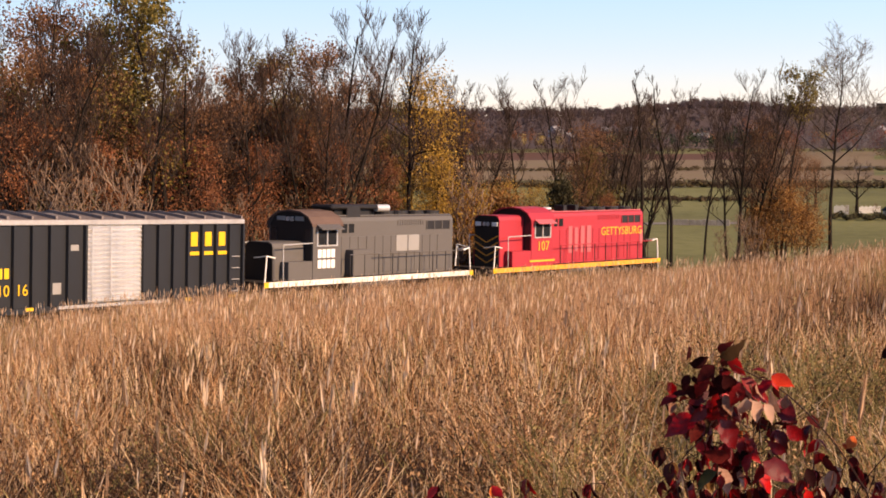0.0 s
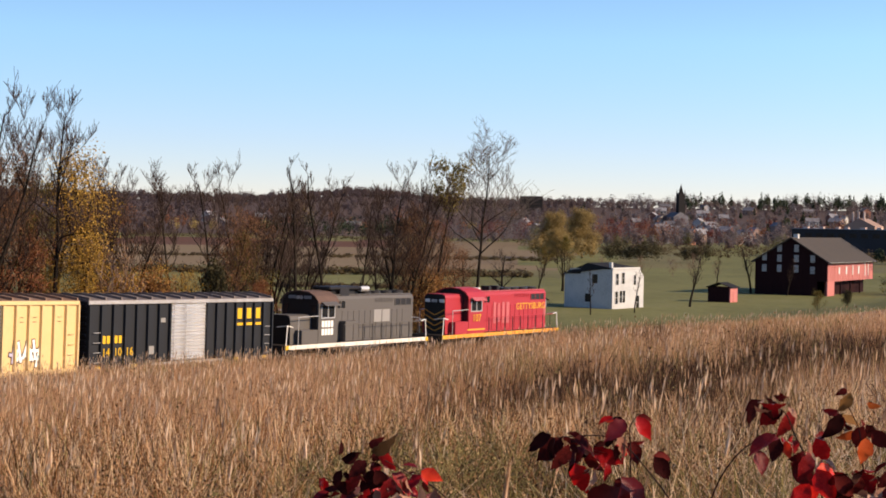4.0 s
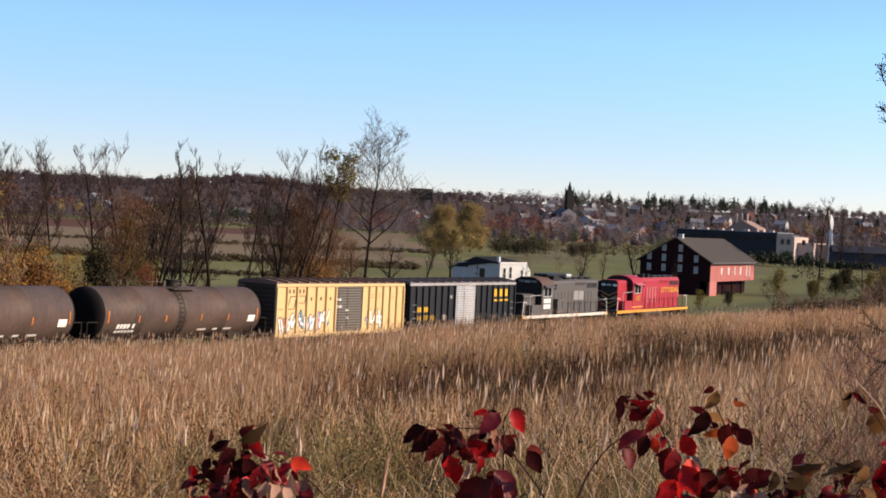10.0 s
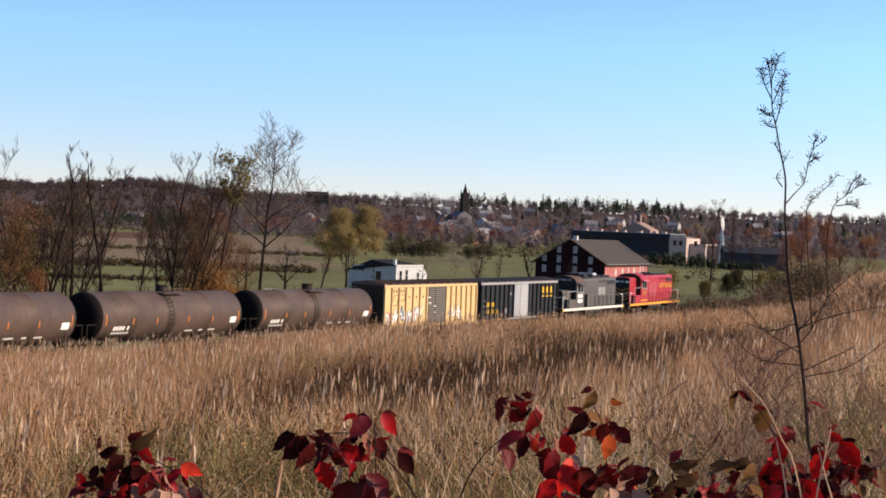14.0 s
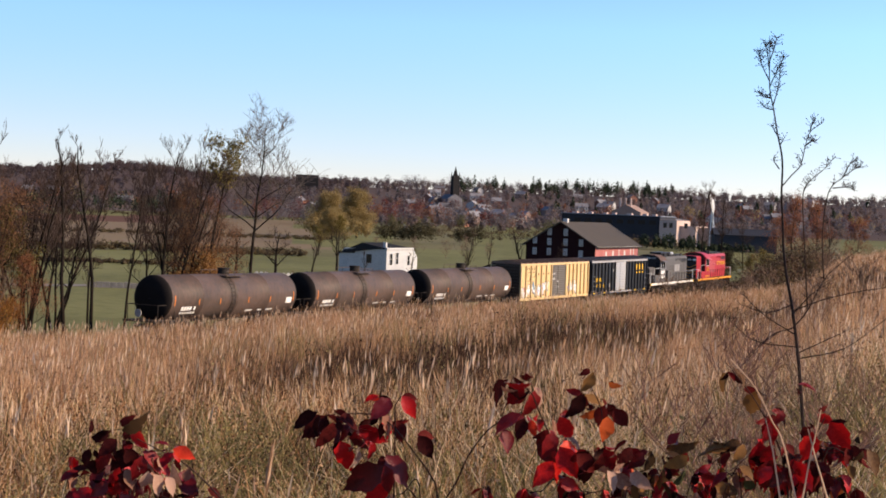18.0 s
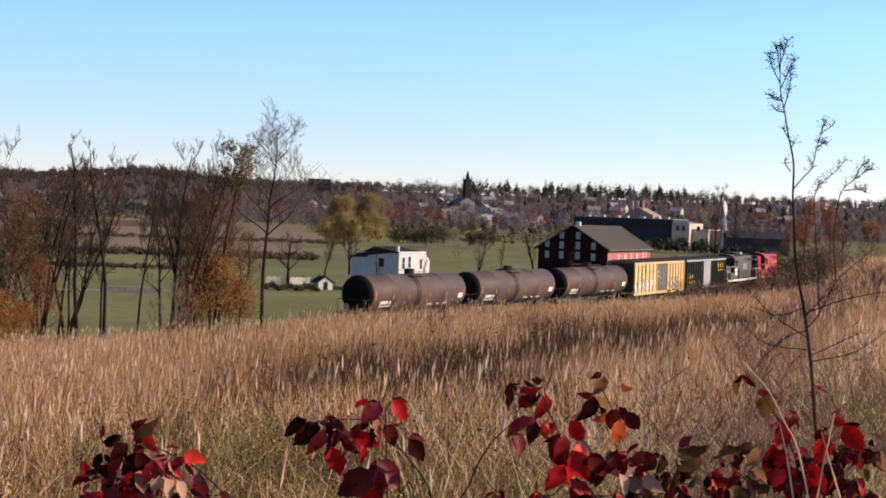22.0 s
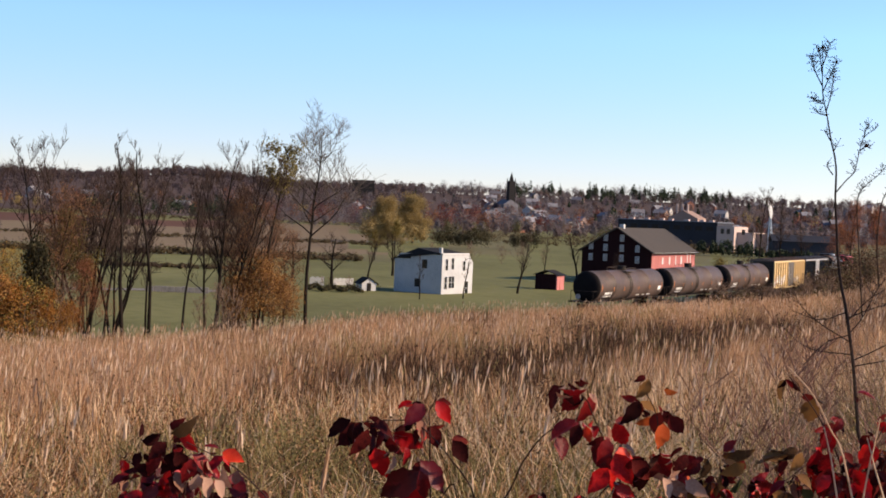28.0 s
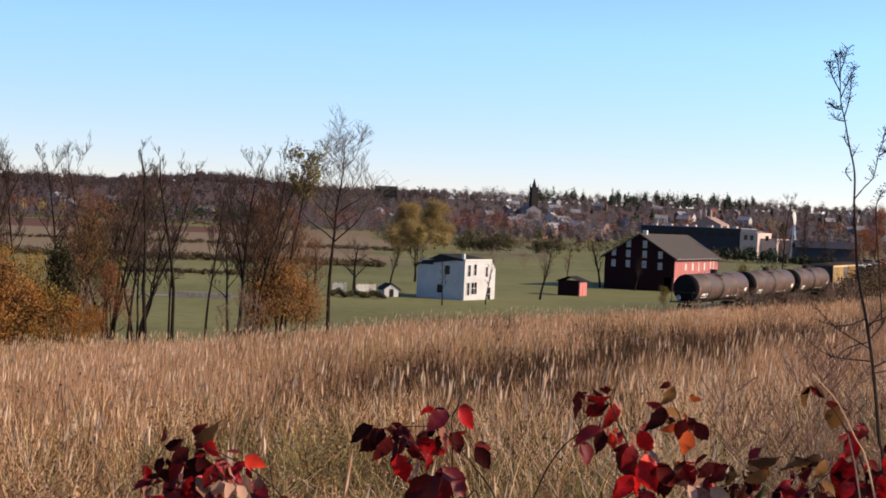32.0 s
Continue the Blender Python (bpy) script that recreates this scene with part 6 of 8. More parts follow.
def far_woods():
    """Tree-covered rises: crowns of many small clumps and bare stems."""
    rng = np.random.default_rng(5)

    def crowns(name, label, spots, mat, clumps, clump, slim=1.0, seed=0, cone=0.0):
        """Crowns of overlapping clumps that face outwards."""
        r = np.random.default_rng(seed)
        xy = np.array([q[:2] for q in spots])
        hh = np.array([q[2] for q in spots])
        at = np.repeat(np.stack([xy[:, 0], xy[:, 1], ground(xy[:, 0], xy[:, 1])], 1), clumps, axis=0)
        hh = np.repeat(hh * r.uniform(0.85, 1.15, len(hh)), clumps)
        n = len(at)
        u = r.normal(0, 1, (n, 3))
        u /= np.linalg.norm(u, axis=1, keepdims=True)
        k = r.uniform(0.3, 1.05, (n, 1))
        size = np.stack([hh * 0.36 * slim, hh * 0.36 * slim, hh * 0.46], 1)
        size[:, :2] *= (1 - cone * (u * k)[:, 2:3])
        p = at + u * k * size + np.stack([0 * hh, 0 * hh, hh * 0.56], 1)
        out = u * np.array([1, 1, 0.8]) + np.array([0, 0, 0.25]) + r.normal(0, 0.30, (n, 3))
        out /= np.linalg.norm(out, axis=1, keepdims=True)
        a = np.cross(out, r.normal(0, 1, (n, 3)))
        a /= np.maximum(np.linalg.norm(a, axis=1, keepdims=True), 1e-6)
        c = np.cross(out, a)
        s = (clump * r.uniform(0.6, 1.5, n))[:, None]
        v = np.stack([p - a * s * 0.55, p - c * s * r.uniform(0.25, 0.55, (n, 1)), p + a * s * r.uniform(0.3, 0.6, (n, 1)), p + c * s * 0.45], 1).reshape(-1, 3)
        f = (np.arange(n) * 4)[:, None] + np.array([[0, 1, 2, 3]])
        tagged(new(name, raw_mesh(name, v, f, mat, 4)), label, "woods", kind="stuff")

    def scatter(n, a0, a1, d0, d1, h0, h1):
        az, d = 0.82 * rng.uniform(a0, a1, n), np.sqrt(rng.uniform(d0 ** 2, d1 ** 2, n))
        return [(dd * math.sin(radians(a)), dd * math.cos(radians(a)), hh) for a, dd, hh in zip(az, d, rng.uniform(h0, h1, n))]

    crowns("ridge_woods", "purple-brown autumn woods on the far ridge", scatter(1500, -46, -1, 1120, 2120, 6, 16) + scatter(900, -46, -1, 1940, 2180, 5, 14) + scatter(2400, -46, -1, 1960, 2130, 4, 8), M["ridge_wood"], 76, 1.5, seed=1)
    crowns("town_woods", "autumn trees among the houses of the far town", scatter(640, -3, 27, 1000, 2100, 6, 14) + scatter(420, -3, 29, 1940, 2180, 5, 15), M["hazed_wood"], 90, 1.4, seed=2)
    crowns("grey_woods", "bare grey trees among the houses of the far town", scatter(440, -5, 27, 1000, 2150, 7, 15) + scatter(60, 0, 16, 2000, 2180, 14, 22), M["far_grey"], 95, 1.3, seed=15)
    crowns("field_trees", "autumn trees along the far fields", scatter(70, -40, 12, 900, 1150, 8, 13) + scatter(50, 0, 20, 820, 1050, 7, 12), M["hazed_wood"], 80, 1.7, seed=3)
    crowns("golden_woods", "golden trees in the far town", scatter(26, -20, 22, 1000, 1600, 9, 13), M["far_gold"], 100, 1.3, seed=4)
    crowns("rust_woods", "rusty trees in the far town", scatter(80, -45, 22, 1100, 1600, 9, 13), M["far_rust"], 100, 1.3, seed=9)
    crowns("maroon_woods", "maroon trees in the far town", scatter(36, -6, 22, 1000, 1500, 10, 16), M["far_maroon"], 100, 1.3, seed=16)
    firs = [q for a, n in ((3.6, 9), (5.0, 7), (6.6, 10), (7.6, 14), (9.0, 16), (10.2, 14), (11.3, 16), (12.4, 12)) for q in scatter(n, a - 0.5, a + 0.6, 1900, 2120, 13, 24)]
    crowns("conifer_woods", "dark conifers on the far skyline", firs + scatter(34, -2, 22, 1400, 1900, 10, 16) + scatter(10, 3, 19, 1100, 1500, 10, 14), M["conifer"], 110, 1.6, slim=0.55, seed=5, cone=0.85)

    def belt(rows):
        """Trees by direction, distance and the angle that their tops reach."""
        out = []
        for az, d, top in rows:
            x, y = d * math.sin(radians(az)), d * math.cos(radians(az))
            out.append((x, y, EYE + d * math.tan(radians(top)) - float(ground(x, y)[0])))
        return out
    crowns("rust_belt", "rusty trees along the edge of the far town", belt([(-5.6, 1000, 0.25), (-4.9, 980, 0.1), (-4.2, 990, 0.3), (-0.35, 900, 0.35), (1.5, 930, 0.45), (1.9, 920, 0.3), (2.25, 940, 0.15), (4.7, 950, -0.1), (8.2, 1000, 0.5), (8.6, 1010, 0.45)]), M["far_rust"], 520, 0.62, seed=17)
    crowns("maroon_belt", "maroon trees along the edge of the far town", belt([(-4.6, 960, 0.45), (-3.4, 940, 0.35), (0.15, 880, 0.45), (0.6, 900, 0.5), (1.05, 910, 0.3), (4.3, 930, 0.1), (5.0, 960, 0.15), (3.9, 950, 0.05), (-6.2, 1000, 0.3)]), M["far_maroon"], 520, 0.62, seed=18)
    crowns("grey_belt", "bare grey trees along the edge of the far town", belt([(a, 900 + 60 * math.sin(a * 7), 0.05 + 0.3 * math.sin(a * 3.1)) for a in np.arange(-6.5, 6.4, 0.42)]), M["far_grey"], 420, 0.65, seed=19)
    crowns("olive_belt", "dull green trees along the edge of the far town", belt([(0.2, 860, -0.1), (0.55, 850, -0.15), (1.15, 870, -0.15), (1.5, 860, -0.2), (2.8, 900, -0.05), (6.25, 640, 0.1), (6.0, 650, -0.1), (-2.9, 900, 0.1)]), M["far_olive"], 460, 0.60, seed=20)
    crowns("field_bushes", "dark round bushes between the far lawns", belt([(-0.05, 560, -0.62), (0.25, 565, -0.42), (0.62, 560, -0.66), (0.98, 560, -0.42), (1.3, 560, -0.36), (1.62, 565, -0.5), (2.75, 585, -0.62), (3.1, 590, -0.46), (3.5, 585, -0.55)]), M["bush_dark"], 800, 0.42, slim=1.25, seed=21)
    crowns("dark_belt", "dark close trees at the foot of the far ridge", belt([(a, 1060 + 40 * math.sin(a * 5), 0.20 + 0.16 * math.sin(a * 4.3) + 0.1 * math.sin(a * 11)) for a in np.arange(-13.4, -7.6, 0.24)]), M["conifer"], 190, 1.1, seed=23)
    crowns("gold_belt", "yellow trees at the foot of the far ridge", belt([(-11.6, 1130, 1.08), (-2.75, 600, -0.30), (-2.3, 596, -0.38), (-1.75, 600, -0.25), (-1.2, 604, -0.35), (-0.8, 606, -0.45)]), M["far_gold"], 420, 0.7, slim=1.1, seed=24)
    screen = [(632 * math.sin(radians(a)) + rng.normal(0, 2), 632 * math.cos(radians(a)) + rng.normal(0, 3), rng.uniform(4.0, 7.5) * (1.0 if a < 11.6 else 0.6)) for a in np.arange(9.6, 13.6, 0.06)]
    crowns("screen_firs", "dark firs planted along the factory", screen, M["conifer"], 70, 0.75, slim=0.6, seed=14, cone=0.7)
    hedge = []
    for d, a0, a1, step, hh in ((300, -15, -7, 0.10, 0.9), (377, -20, -3, 0.07, 2.0), (560, -20, -2, 0.10, 1.6), (700, -1, 13, 0.16, 4.5), (640, 7, 11, 0.12, 6.0), (450, 11, 18, 0.24, 4.5), (830, -1, 14, 0.12, 5), (1000, -20, 2, 0.1, 4)):
        for a in np.arange(a0, a1, step):
            dd, aa = d + rng.normal(0, d * 0.008), radians(a + rng.normal(0, 0.05))
            hedge.append((dd * math.sin(aa), dd * math.cos(aa), hh * rng.uniform(0.3, 1.15)))
    crowns("hedgerows", "brown hedgerows between the fields", hedge, M["hedge"], 64, 0.50, slim=2.6, seed=6)
    low, deep = [], []
    bank = []
    for a in [b for b in np.arange(-19.0, -5.4, 0.16) if b < -16.6 or -15.2 < b < -14.3 or -8.5 < b < -7.3]:
        x, y, _, _ = stand(a + rng.normal(0, 0.1), 0, 0, rng.uniform(5, 11))
        bank.append((x, y, rng.uniform(1.0, 3.4) * (1.5 if a < -17 else 0.8)))
    for a in [b for b in np.arange(-19.5, -7.0, 0.14) if b < -16.8]:
        x, y, _, _ = stand(a + rng.normal(0, 0.1), 0, 0, rng.uniform(9, 20))
        bank.append((x, y, rng.uniform(1.6, 4.6) * (1.25 if a < -14 else 0.85)))
    for s in np.arange(-118, -66, 1.1):
        p = on_line(s)
        i = int(np.searchsorted(S, s))
        for off in (6, 9, 13, 18):
            low.append((p.x - TDY[i] * (off + rng.normal(0, 1)), p.y + TDX[i] * (off + rng.normal(0, 1)), rng.uniform(1.6, 5.0)))
    for s in np.arange(-118, -70, 2.2):
        p = on_line(s)
        i = int(np.searchsorted(S, s))
        for off in (20, 27, 35, 44):
            deep.append((p.x - TDY[i] * (off + rng.normal(0, 2)), p.y + TDX[i] * (off + rng.normal(0, 2)), rng.uniform(6, 12)))
    verge = []
    for a in np.arange(10.3, 16.5, 0.05):
        top = np.interp(a, [10.5, 11.5, 12.6, 13.6, 14.25, 14.9, 16.1, 18], [-2.40, -2.28, -2.16, -1.85, -1.15, -0.70, -0.55, -0.55])
        x, y, hh, _ = stand(a, top - abs(rng.normal(0, 0.22)), 0, rng.uniform(-11, -6))
        if hh > 0.5:
            verge.append((x, y, hh))
    crowns("verge_brush", "tangled reddish-brown brush beside the railway", verge[::2], M["hedge"], 330, 0.26, slim=1.0, seed=25)
    crowns("verge_twigs", "bare brown twigs beside the railway", verge[1::2], M["brush"], 330, 0.24, slim=1.0, seed=26)
    yard = [stand(a, 0, d=234 + 3 * math.sin(a * 9))[:2] for a in np.arange(-4.9, -2.9, 0.06)]
    crowns("yard_hedge", "low dark hedge on the farm lawn", [(x, y, rng.uniform(0.5, 1.3)) for x, y in yard], M["bush_dark"], 90, 0.22, slim=1.6, seed=27)
    crowns("undergrowth", "brown undergrowth along the railway", low, M["leaf_brown"], 270, 0.135, slim=1.1, seed=7)
    crowns("deep_wood", "tangled brown wood behind the railway", deep, M["leaf_brown"], 420, 0.20, slim=0.9, seed=8)
    crowns("track_brush", "dark tangled brush between the trees by the railway", bank, M["brush"], 170, 0.15, slim=1.3, seed=12)


far_woods()


# ---- the grassy hillside ----
M["grass_dry"] = surf("dry_grass", [(0.10, 0.043, 0.018), (0.37, 0.173, 0.074), (0.69, 0.380, 0.185), (0.98, 0.72, 0.45)], 0.5, 4, 0.85, island=0.62, bump=0, through_light=0.45, spread=0.40)
M["grass_green"] = surf("green_weeds", [(0.12, 0.098, 0.036), (0.24, 0.190, 0.075), (0.38, 0.30, 0.135)], 0.5, 3, 0.8, island=0.6, bump=0, through_light=0.4)
M["grass_litter"] = surf("withered_weeds", [(0.14, 0.070, 0.034), (0.30, 0.160, 0.080), (0.54, 0.33, 0.18)], 0.5, 3, 0.9, island=0.7, bump=0, through_light=0.35)
M["grass_dark"] = surf("dark_weeds", [(0.028, 0.016, 0.012), (0.062, 0.035, 0.024), (0.125, 0.070, 0.044)], 0.5, 3, 0.9, island=0.6, bump=0, through_light=0.3)
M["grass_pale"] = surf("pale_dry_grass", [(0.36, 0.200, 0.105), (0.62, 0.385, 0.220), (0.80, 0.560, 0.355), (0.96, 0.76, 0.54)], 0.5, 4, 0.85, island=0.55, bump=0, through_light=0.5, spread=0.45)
M["grass_crest"] = surf("far_dry_grass", [(0.31, 0.158, 0.081), (0.49, 0.274, 0.147), (0.63, 0.390, 0.228), (0.78, 0.53, 0.34)], 0.22, 2, 0.85, island=0.28, bump=0, through_light=0.5, spread=0.5)
M["plume"] = surf("grass_plumes", [(0.44, 0.27, 0.16), (0.68, 0.48, 0.32), (0.86, 0.68, 0.50)], 0.5, 3, 0.85, island=0.7, bump=0, through_light=0.35)


def patchy(x, y, scale, seed):
    """A smooth random field between about -1 and 1."""
    r = np.random.default_rng(seed)
    out = np.zeros_like(x)
    for k in range(6):
        a, ph = r.uniform(0, 2 * np.pi), r.uniform(0, 2 * np.pi)
        f = scale * r.uniform(0.6, 1.8)
        out += np.sin((x * np.cos(a) + y * np.sin(a)) * f + ph)
    return out / 3.0


def blades(x, y, h, w, lean, az, rng, fine):
    """Bent blades rooted at (x, y), leaning towards az."""
    n = len(x)
    z = ground(x, y)
    face = rng.uniform(0, 2 * np.pi, n)
    dx, dy = np.cos(az) * lean * h + 0.03 * h, np.sin(az) * lean * h
    wx, wy = np.cos(face) * w / 2, np.sin(face) * w / 2
    rows = []
    for t, k in ((0, 0.8), (0.45, 1.0), (0.8, 0.6), (1.0, 0.0)) if fine else ((0, 0.8), (0.6, 1.0), (1.0, 0.0)):
        bend = t ** 1.7
        px, py, pz = x + dx * bend, y + dy * bend, z + h * t * (1 - 0.3 * lean * t) - 0.03
        if k:
            rows.append(np.stack([px - wx * k, py - wy * k, pz], 1))
            rows.append(np.stack([px + wx * k, py + wy * k, pz], 1))
        else:
            rows.append(np.stack([px, py, pz], 1))
    v = np.stack(rows, 1).reshape(-1, 3)
    b = (np.arange(n) * len(rows))[:, None]
    tri = np.array([[0, 1, 3], [0, 3, 2], [2, 3, 5], [2, 5, 4], [4, 5, 6]] if fine else [[0, 1, 3], [0, 3, 2], [2, 3, 4]])
    f = (b[:, :, None] + tri[None]).reshape(-1, 3)
    return v, f, np.stack([x + dx, y + dy, z + h * (1 - 0.3 * lean)], 1)


def heads(tips, size, rng):
    """Seed plumes: slim spindles at the blades' tips."""
    n = len(tips)
    a = rng.uniform(0, 2 * np.pi, n)
    s = size * rng.uniform(0.7, 1.4, n)
    w = s * 0.05
    d = np.stack([np.cos(a) * 0.16 + 0.06, np.sin(a) * 0.16, np.ones(n)], 1) * s[:, None]
    u = np.stack([np.cos(a * 3), np.sin(a * 3), np.zeros(n)], 1) * w[:, None]
    q = np.stack([-np.sin(a * 3), np.cos(a * 3), np.zeros(n)], 1) * w[:, None]
    v = np.stack([tips - d * 0.4, tips + u, tips + d * 0.6, tips - u, tips + q, tips - q], 1).reshape(-1, 3)
    b = (np.arange(n) * 6)[:, None]
    tri = np.array([[0, 1, 2], [0, 2, 3], [0, 4, 2], [0, 2, 5]])
    return v, (b[:, :, None] + tri[None]).reshape(-1, 3)


# direction, distance, breadth, depth and strength
DARK_PATCHES = [(-4.6, 20, 1.0, 2.0, 1.7), (-2.9, 21.5, 0.9, 1.8, 1.7), (-1.4, 22.5, 1.2, 2.6, 2.4), (0.4, 21.5, 0.9, 2.0, 2.0), (1.6, 19.5, 0.9, 1.6, 1.8), (5.8, 26, 1.7, 3.2, 3.0), (7.4, 28, 1.6, 3.4, 2.8), (9.2, 35, 2.2, 4.0, 2.4), (12, 40, 3, 5, 2.0), (-33.6, 10, 1.0, 1.5, 1.4), (-21.5, 9.2, 0.7, 1.2, 1.2), (-28, 16, 1.4, 2, 1.0), (-15, 24, 1.5, 2, 1.0), (-9, 10, 0.5, 1.0, 0.9), (-13, 9, 0.9, 1.0, 0.9), (-5.5, 8.5, 0.6, 0.9, 0.9), (-11, 15, 1.3, 1.6, 1.0), (-1.5, 11, 0.9, 1.2, 0.8)]
GREEN_PATCHES = [(-7.2, 13, 0.8, 1.6, 2.4), (-6.6, 10.5, 0.7, 1.2, 1.8), (-11.5, 8.0, 0.7, 0.9, 1.6), (-1.0, 9.6, 0.5, 1.0, 1.3), (3.4, 8.8, 0.6, 1.2, 2.2), (10.9, 8.2, 0.9, 1.6, 2.4), (14.5, 8.5, 0.8, 1.6, 1.8), (7.0, 7.5, 0.6, 1.0, 1.8), (0.5, 7.4, 0.4, 0.8, 1.2), (-12, 9.0, 0.4, 0.8, 1.2), (-28, 11, 0.6, 1, 1.2), (-13, 14, 1.2, 1.5, 1.0), (-10, 6.2, 0.5, 0.6, 1.0)]


def patch_at(x, y, patches):
    """How far (x, y) lies in one of the patches."""
    out = np.zeros_like(x)
    az, d = np.degrees(np.arctan2(x, y)), np.hypot(x, y)
    for az0, r0, wide, deep, tall in patches:
        out += tall * np.exp(-(((az - az0) * d * 0.01745 / wide) ** 2 + ((d - r0) / deep) ** 2))
    return out


def meadow():
    rng = np.random.default_rng(77)
    sets = {"grass_dry": [], "grass_green": [], "grass_dark": [], "grass_litter": [], "grass_crest": [], "grass_pale": []}
    plumes = []
    # short grass underfoot and behind
    for d0, d1, dens in ((0.5, 4.6, 90), (4.6, 14, 14)):
        n = int(math.pi * (d1 ** 2 - d0 ** 2) * dens)
        a, d = rng.uniform(-np.pi, np.pi, n), np.sqrt(rng.uniform(d0 ** 2, d1 ** 2, n))
        keep = (d < 4.6) | (np.abs(a + 0.15) > 0.7)
        a, d = a[keep], d[keep]
        n = len(a)
        v, f, _ = blades(np.sin(a) * d, np.cos(a) * d, rng.uniform(0.2, 0.45, n), rng.uniform(0.006, 0.012, n), rng.uniform(0.2, 0.9, n), rng.uniform(0, 6.28, n), rng, False)
        sets["grass_dry"].append((v, f))
    # from, to, directions, blades to the square metre, height, width, blades to a tuft
    for d0, d1, a0, a1, dens, hh, ww, per in ((4.6, 8, -38, 21, 470, 0.58, 0.0044, 11), (8, 13, -38, 21, 420, 0.62, 0.0054, 11), (13, 20, -38, 21, 330, 0.70, 0.0062, 10), (20, 32, -38, 21, 260, 0.74, 0.0062, 8), (32, 50, -38, 21, 140, 0.78, 0.0095, 7), (50, 75, -20, 21, 62, 0.80, 0.015, 6), (75, 135, 2, 21, 26, 0.84, 0.024, 5)):
        area = math.radians(a1 - a0) / 2 * (d1 ** 2 - d0 ** 2)
        n = int(area * dens / per)
        az = np.radians(rng.uniform(a0, a1, n))
        d = np.sqrt(rng.uniform(d0 ** 2, d1 ** 2, n))
        x, y = np.sin(az) * d, np.cos(az) * d
        dc = np.interp(np.degrees(az), AZ, CREST_AT)
        off, _ = beside_line(x, y)
        keep = (d < dc * 1.12) & (off < -4)
        # thin between the clumps
        clump = patchy(x, y, 2.2, 21) + 0.8 * patchy(x, y, 5.0, 22)
        keep &= rng.random(n) < np.clip(0.70 + 0.60 * clump, 0.12, 1)
        x, y, d, clump = x[keep], y[keep], d[keep], clump[keep]
        n = len(x)
        lush = patchy(x, y, 0.35, 3)
        g = patchy(x, y, 0.30, 8) + 0.4 * patchy(x, y, 1.2, 9)
        k = 0.9 * patchy(x, y, 0.22, 14) + 0.75 * patchy(x, y, 0.9, 15)
        dp = patch_at(x, y, DARK_PATCHES)
        k = k + 1.6 * dp
        g = g + 1.7 * patch_at(x, y, GREEN_PATCHES)
        h = hh * np.exp(rng.normal(0, 0.20, n)) * (1 + 0.14 * lush + 0.28 * clump) * (1 - 0.40 * np.clip(dp - 0.2, 0, 1))
        draw = rng.random(n)
        green = draw < np.clip(0.09 + 0.32 * (g - 0.35), 0.05, 0.60)
        dark = ~green & (rng.random(n) < np.clip(0.03 + 0.5 * (k - 0.55), 0.02, 0.90))
        kind = np.where(green, 1, np.where(dark, 2, 0))
        lean_az = rng.uniform(0, 2 * np.pi, n)
        lean = rng.uniform(0.02, 0.22, n) + (0.3 if d1 < 9 else 0.2 if d1 < 14 else 0.08 if d1 < 21 else 0)
        size = np.minimum(0.10 + ww * 3, 0.25)
        # spread each tuft into blades
        x, y, h, kind, d = (np.repeat(q, per) for q in (x, y, h, kind, d))
        lean_az, lean = np.repeat(lean_az, per), np.repeat(lean, per)
        m = len(x)
        x, y = x + rng.normal(0, size, m), y + rng.normal(0, size, m)
        h = h * np.exp(rng.normal(0, 0.18, m))
        h = np.minimum(h, hh * 1.35)
        w = ww * rng.uniform(0.5, 1.4, m)
        lean_az = lean_az + rng.normal(0, 1.3, m)
        lean = np.clip(lean + np.abs(rng.normal(0, 0.32 if d1 < 14 else 0.16, m)) + 0.5 * (rng.random(m) < 0.10), 0.02, 1.2)
        for key, c, hk in (("grass_dry", 0, 1.0), ("grass_green", 1, 1.0), ("grass_dark", 2, 1.08)):
            q = kind == c
            v, f, tips = blades(x[q], y[q], h[q] * hk, w[q] * (1.4 if c == 2 else 1.5 if c == 1 else 1.0), lean[q], lean_az[q], rng, d1 < 14)
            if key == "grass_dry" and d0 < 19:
                # patches of paler blades, more to the right: its brighter light put into colour
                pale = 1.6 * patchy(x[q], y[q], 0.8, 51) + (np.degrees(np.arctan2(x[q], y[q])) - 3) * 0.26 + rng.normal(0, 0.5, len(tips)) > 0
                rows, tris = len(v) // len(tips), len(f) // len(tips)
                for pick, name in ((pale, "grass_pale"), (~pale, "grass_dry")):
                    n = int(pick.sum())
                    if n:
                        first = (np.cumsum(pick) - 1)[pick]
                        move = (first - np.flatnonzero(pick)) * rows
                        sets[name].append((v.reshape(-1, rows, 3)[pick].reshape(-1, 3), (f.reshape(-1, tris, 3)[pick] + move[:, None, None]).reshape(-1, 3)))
            else:
                sets["grass_crest" if key == "grass_dry" else key].append((v, f))
            if key == "grass_dry":
                some = rng.random(len(tips)) < (0.03 if d1 < 14 else 0.06 if d1 < 30 else 0.10)
                plumes.append(heads(tips[some] + np.array([0, 0, 0.05]), 0.13 if d1 < 20 else 0.15, rng))

    # seed heads, withered leaves and stalks of the weeds among the blades
    for d0, d1, a0, count, per, size in ((4.7, 10, -38, 3600, 7, 0.018), (10, 20, -38, 9000, 7, 0.024), (20, 50, -38, 14000, 5, 0.042), (50, 130, -6, 6000, 4, 0.08)):
        az, d = np.radians(rng.uniform(a0, 21, count)), np.sqrt(rng.uniform(d0 ** 2, d1 ** 2, count))
        x, y = np.sin(az) * d, np.cos(az) * d
        off, _ = beside_line(x, y)
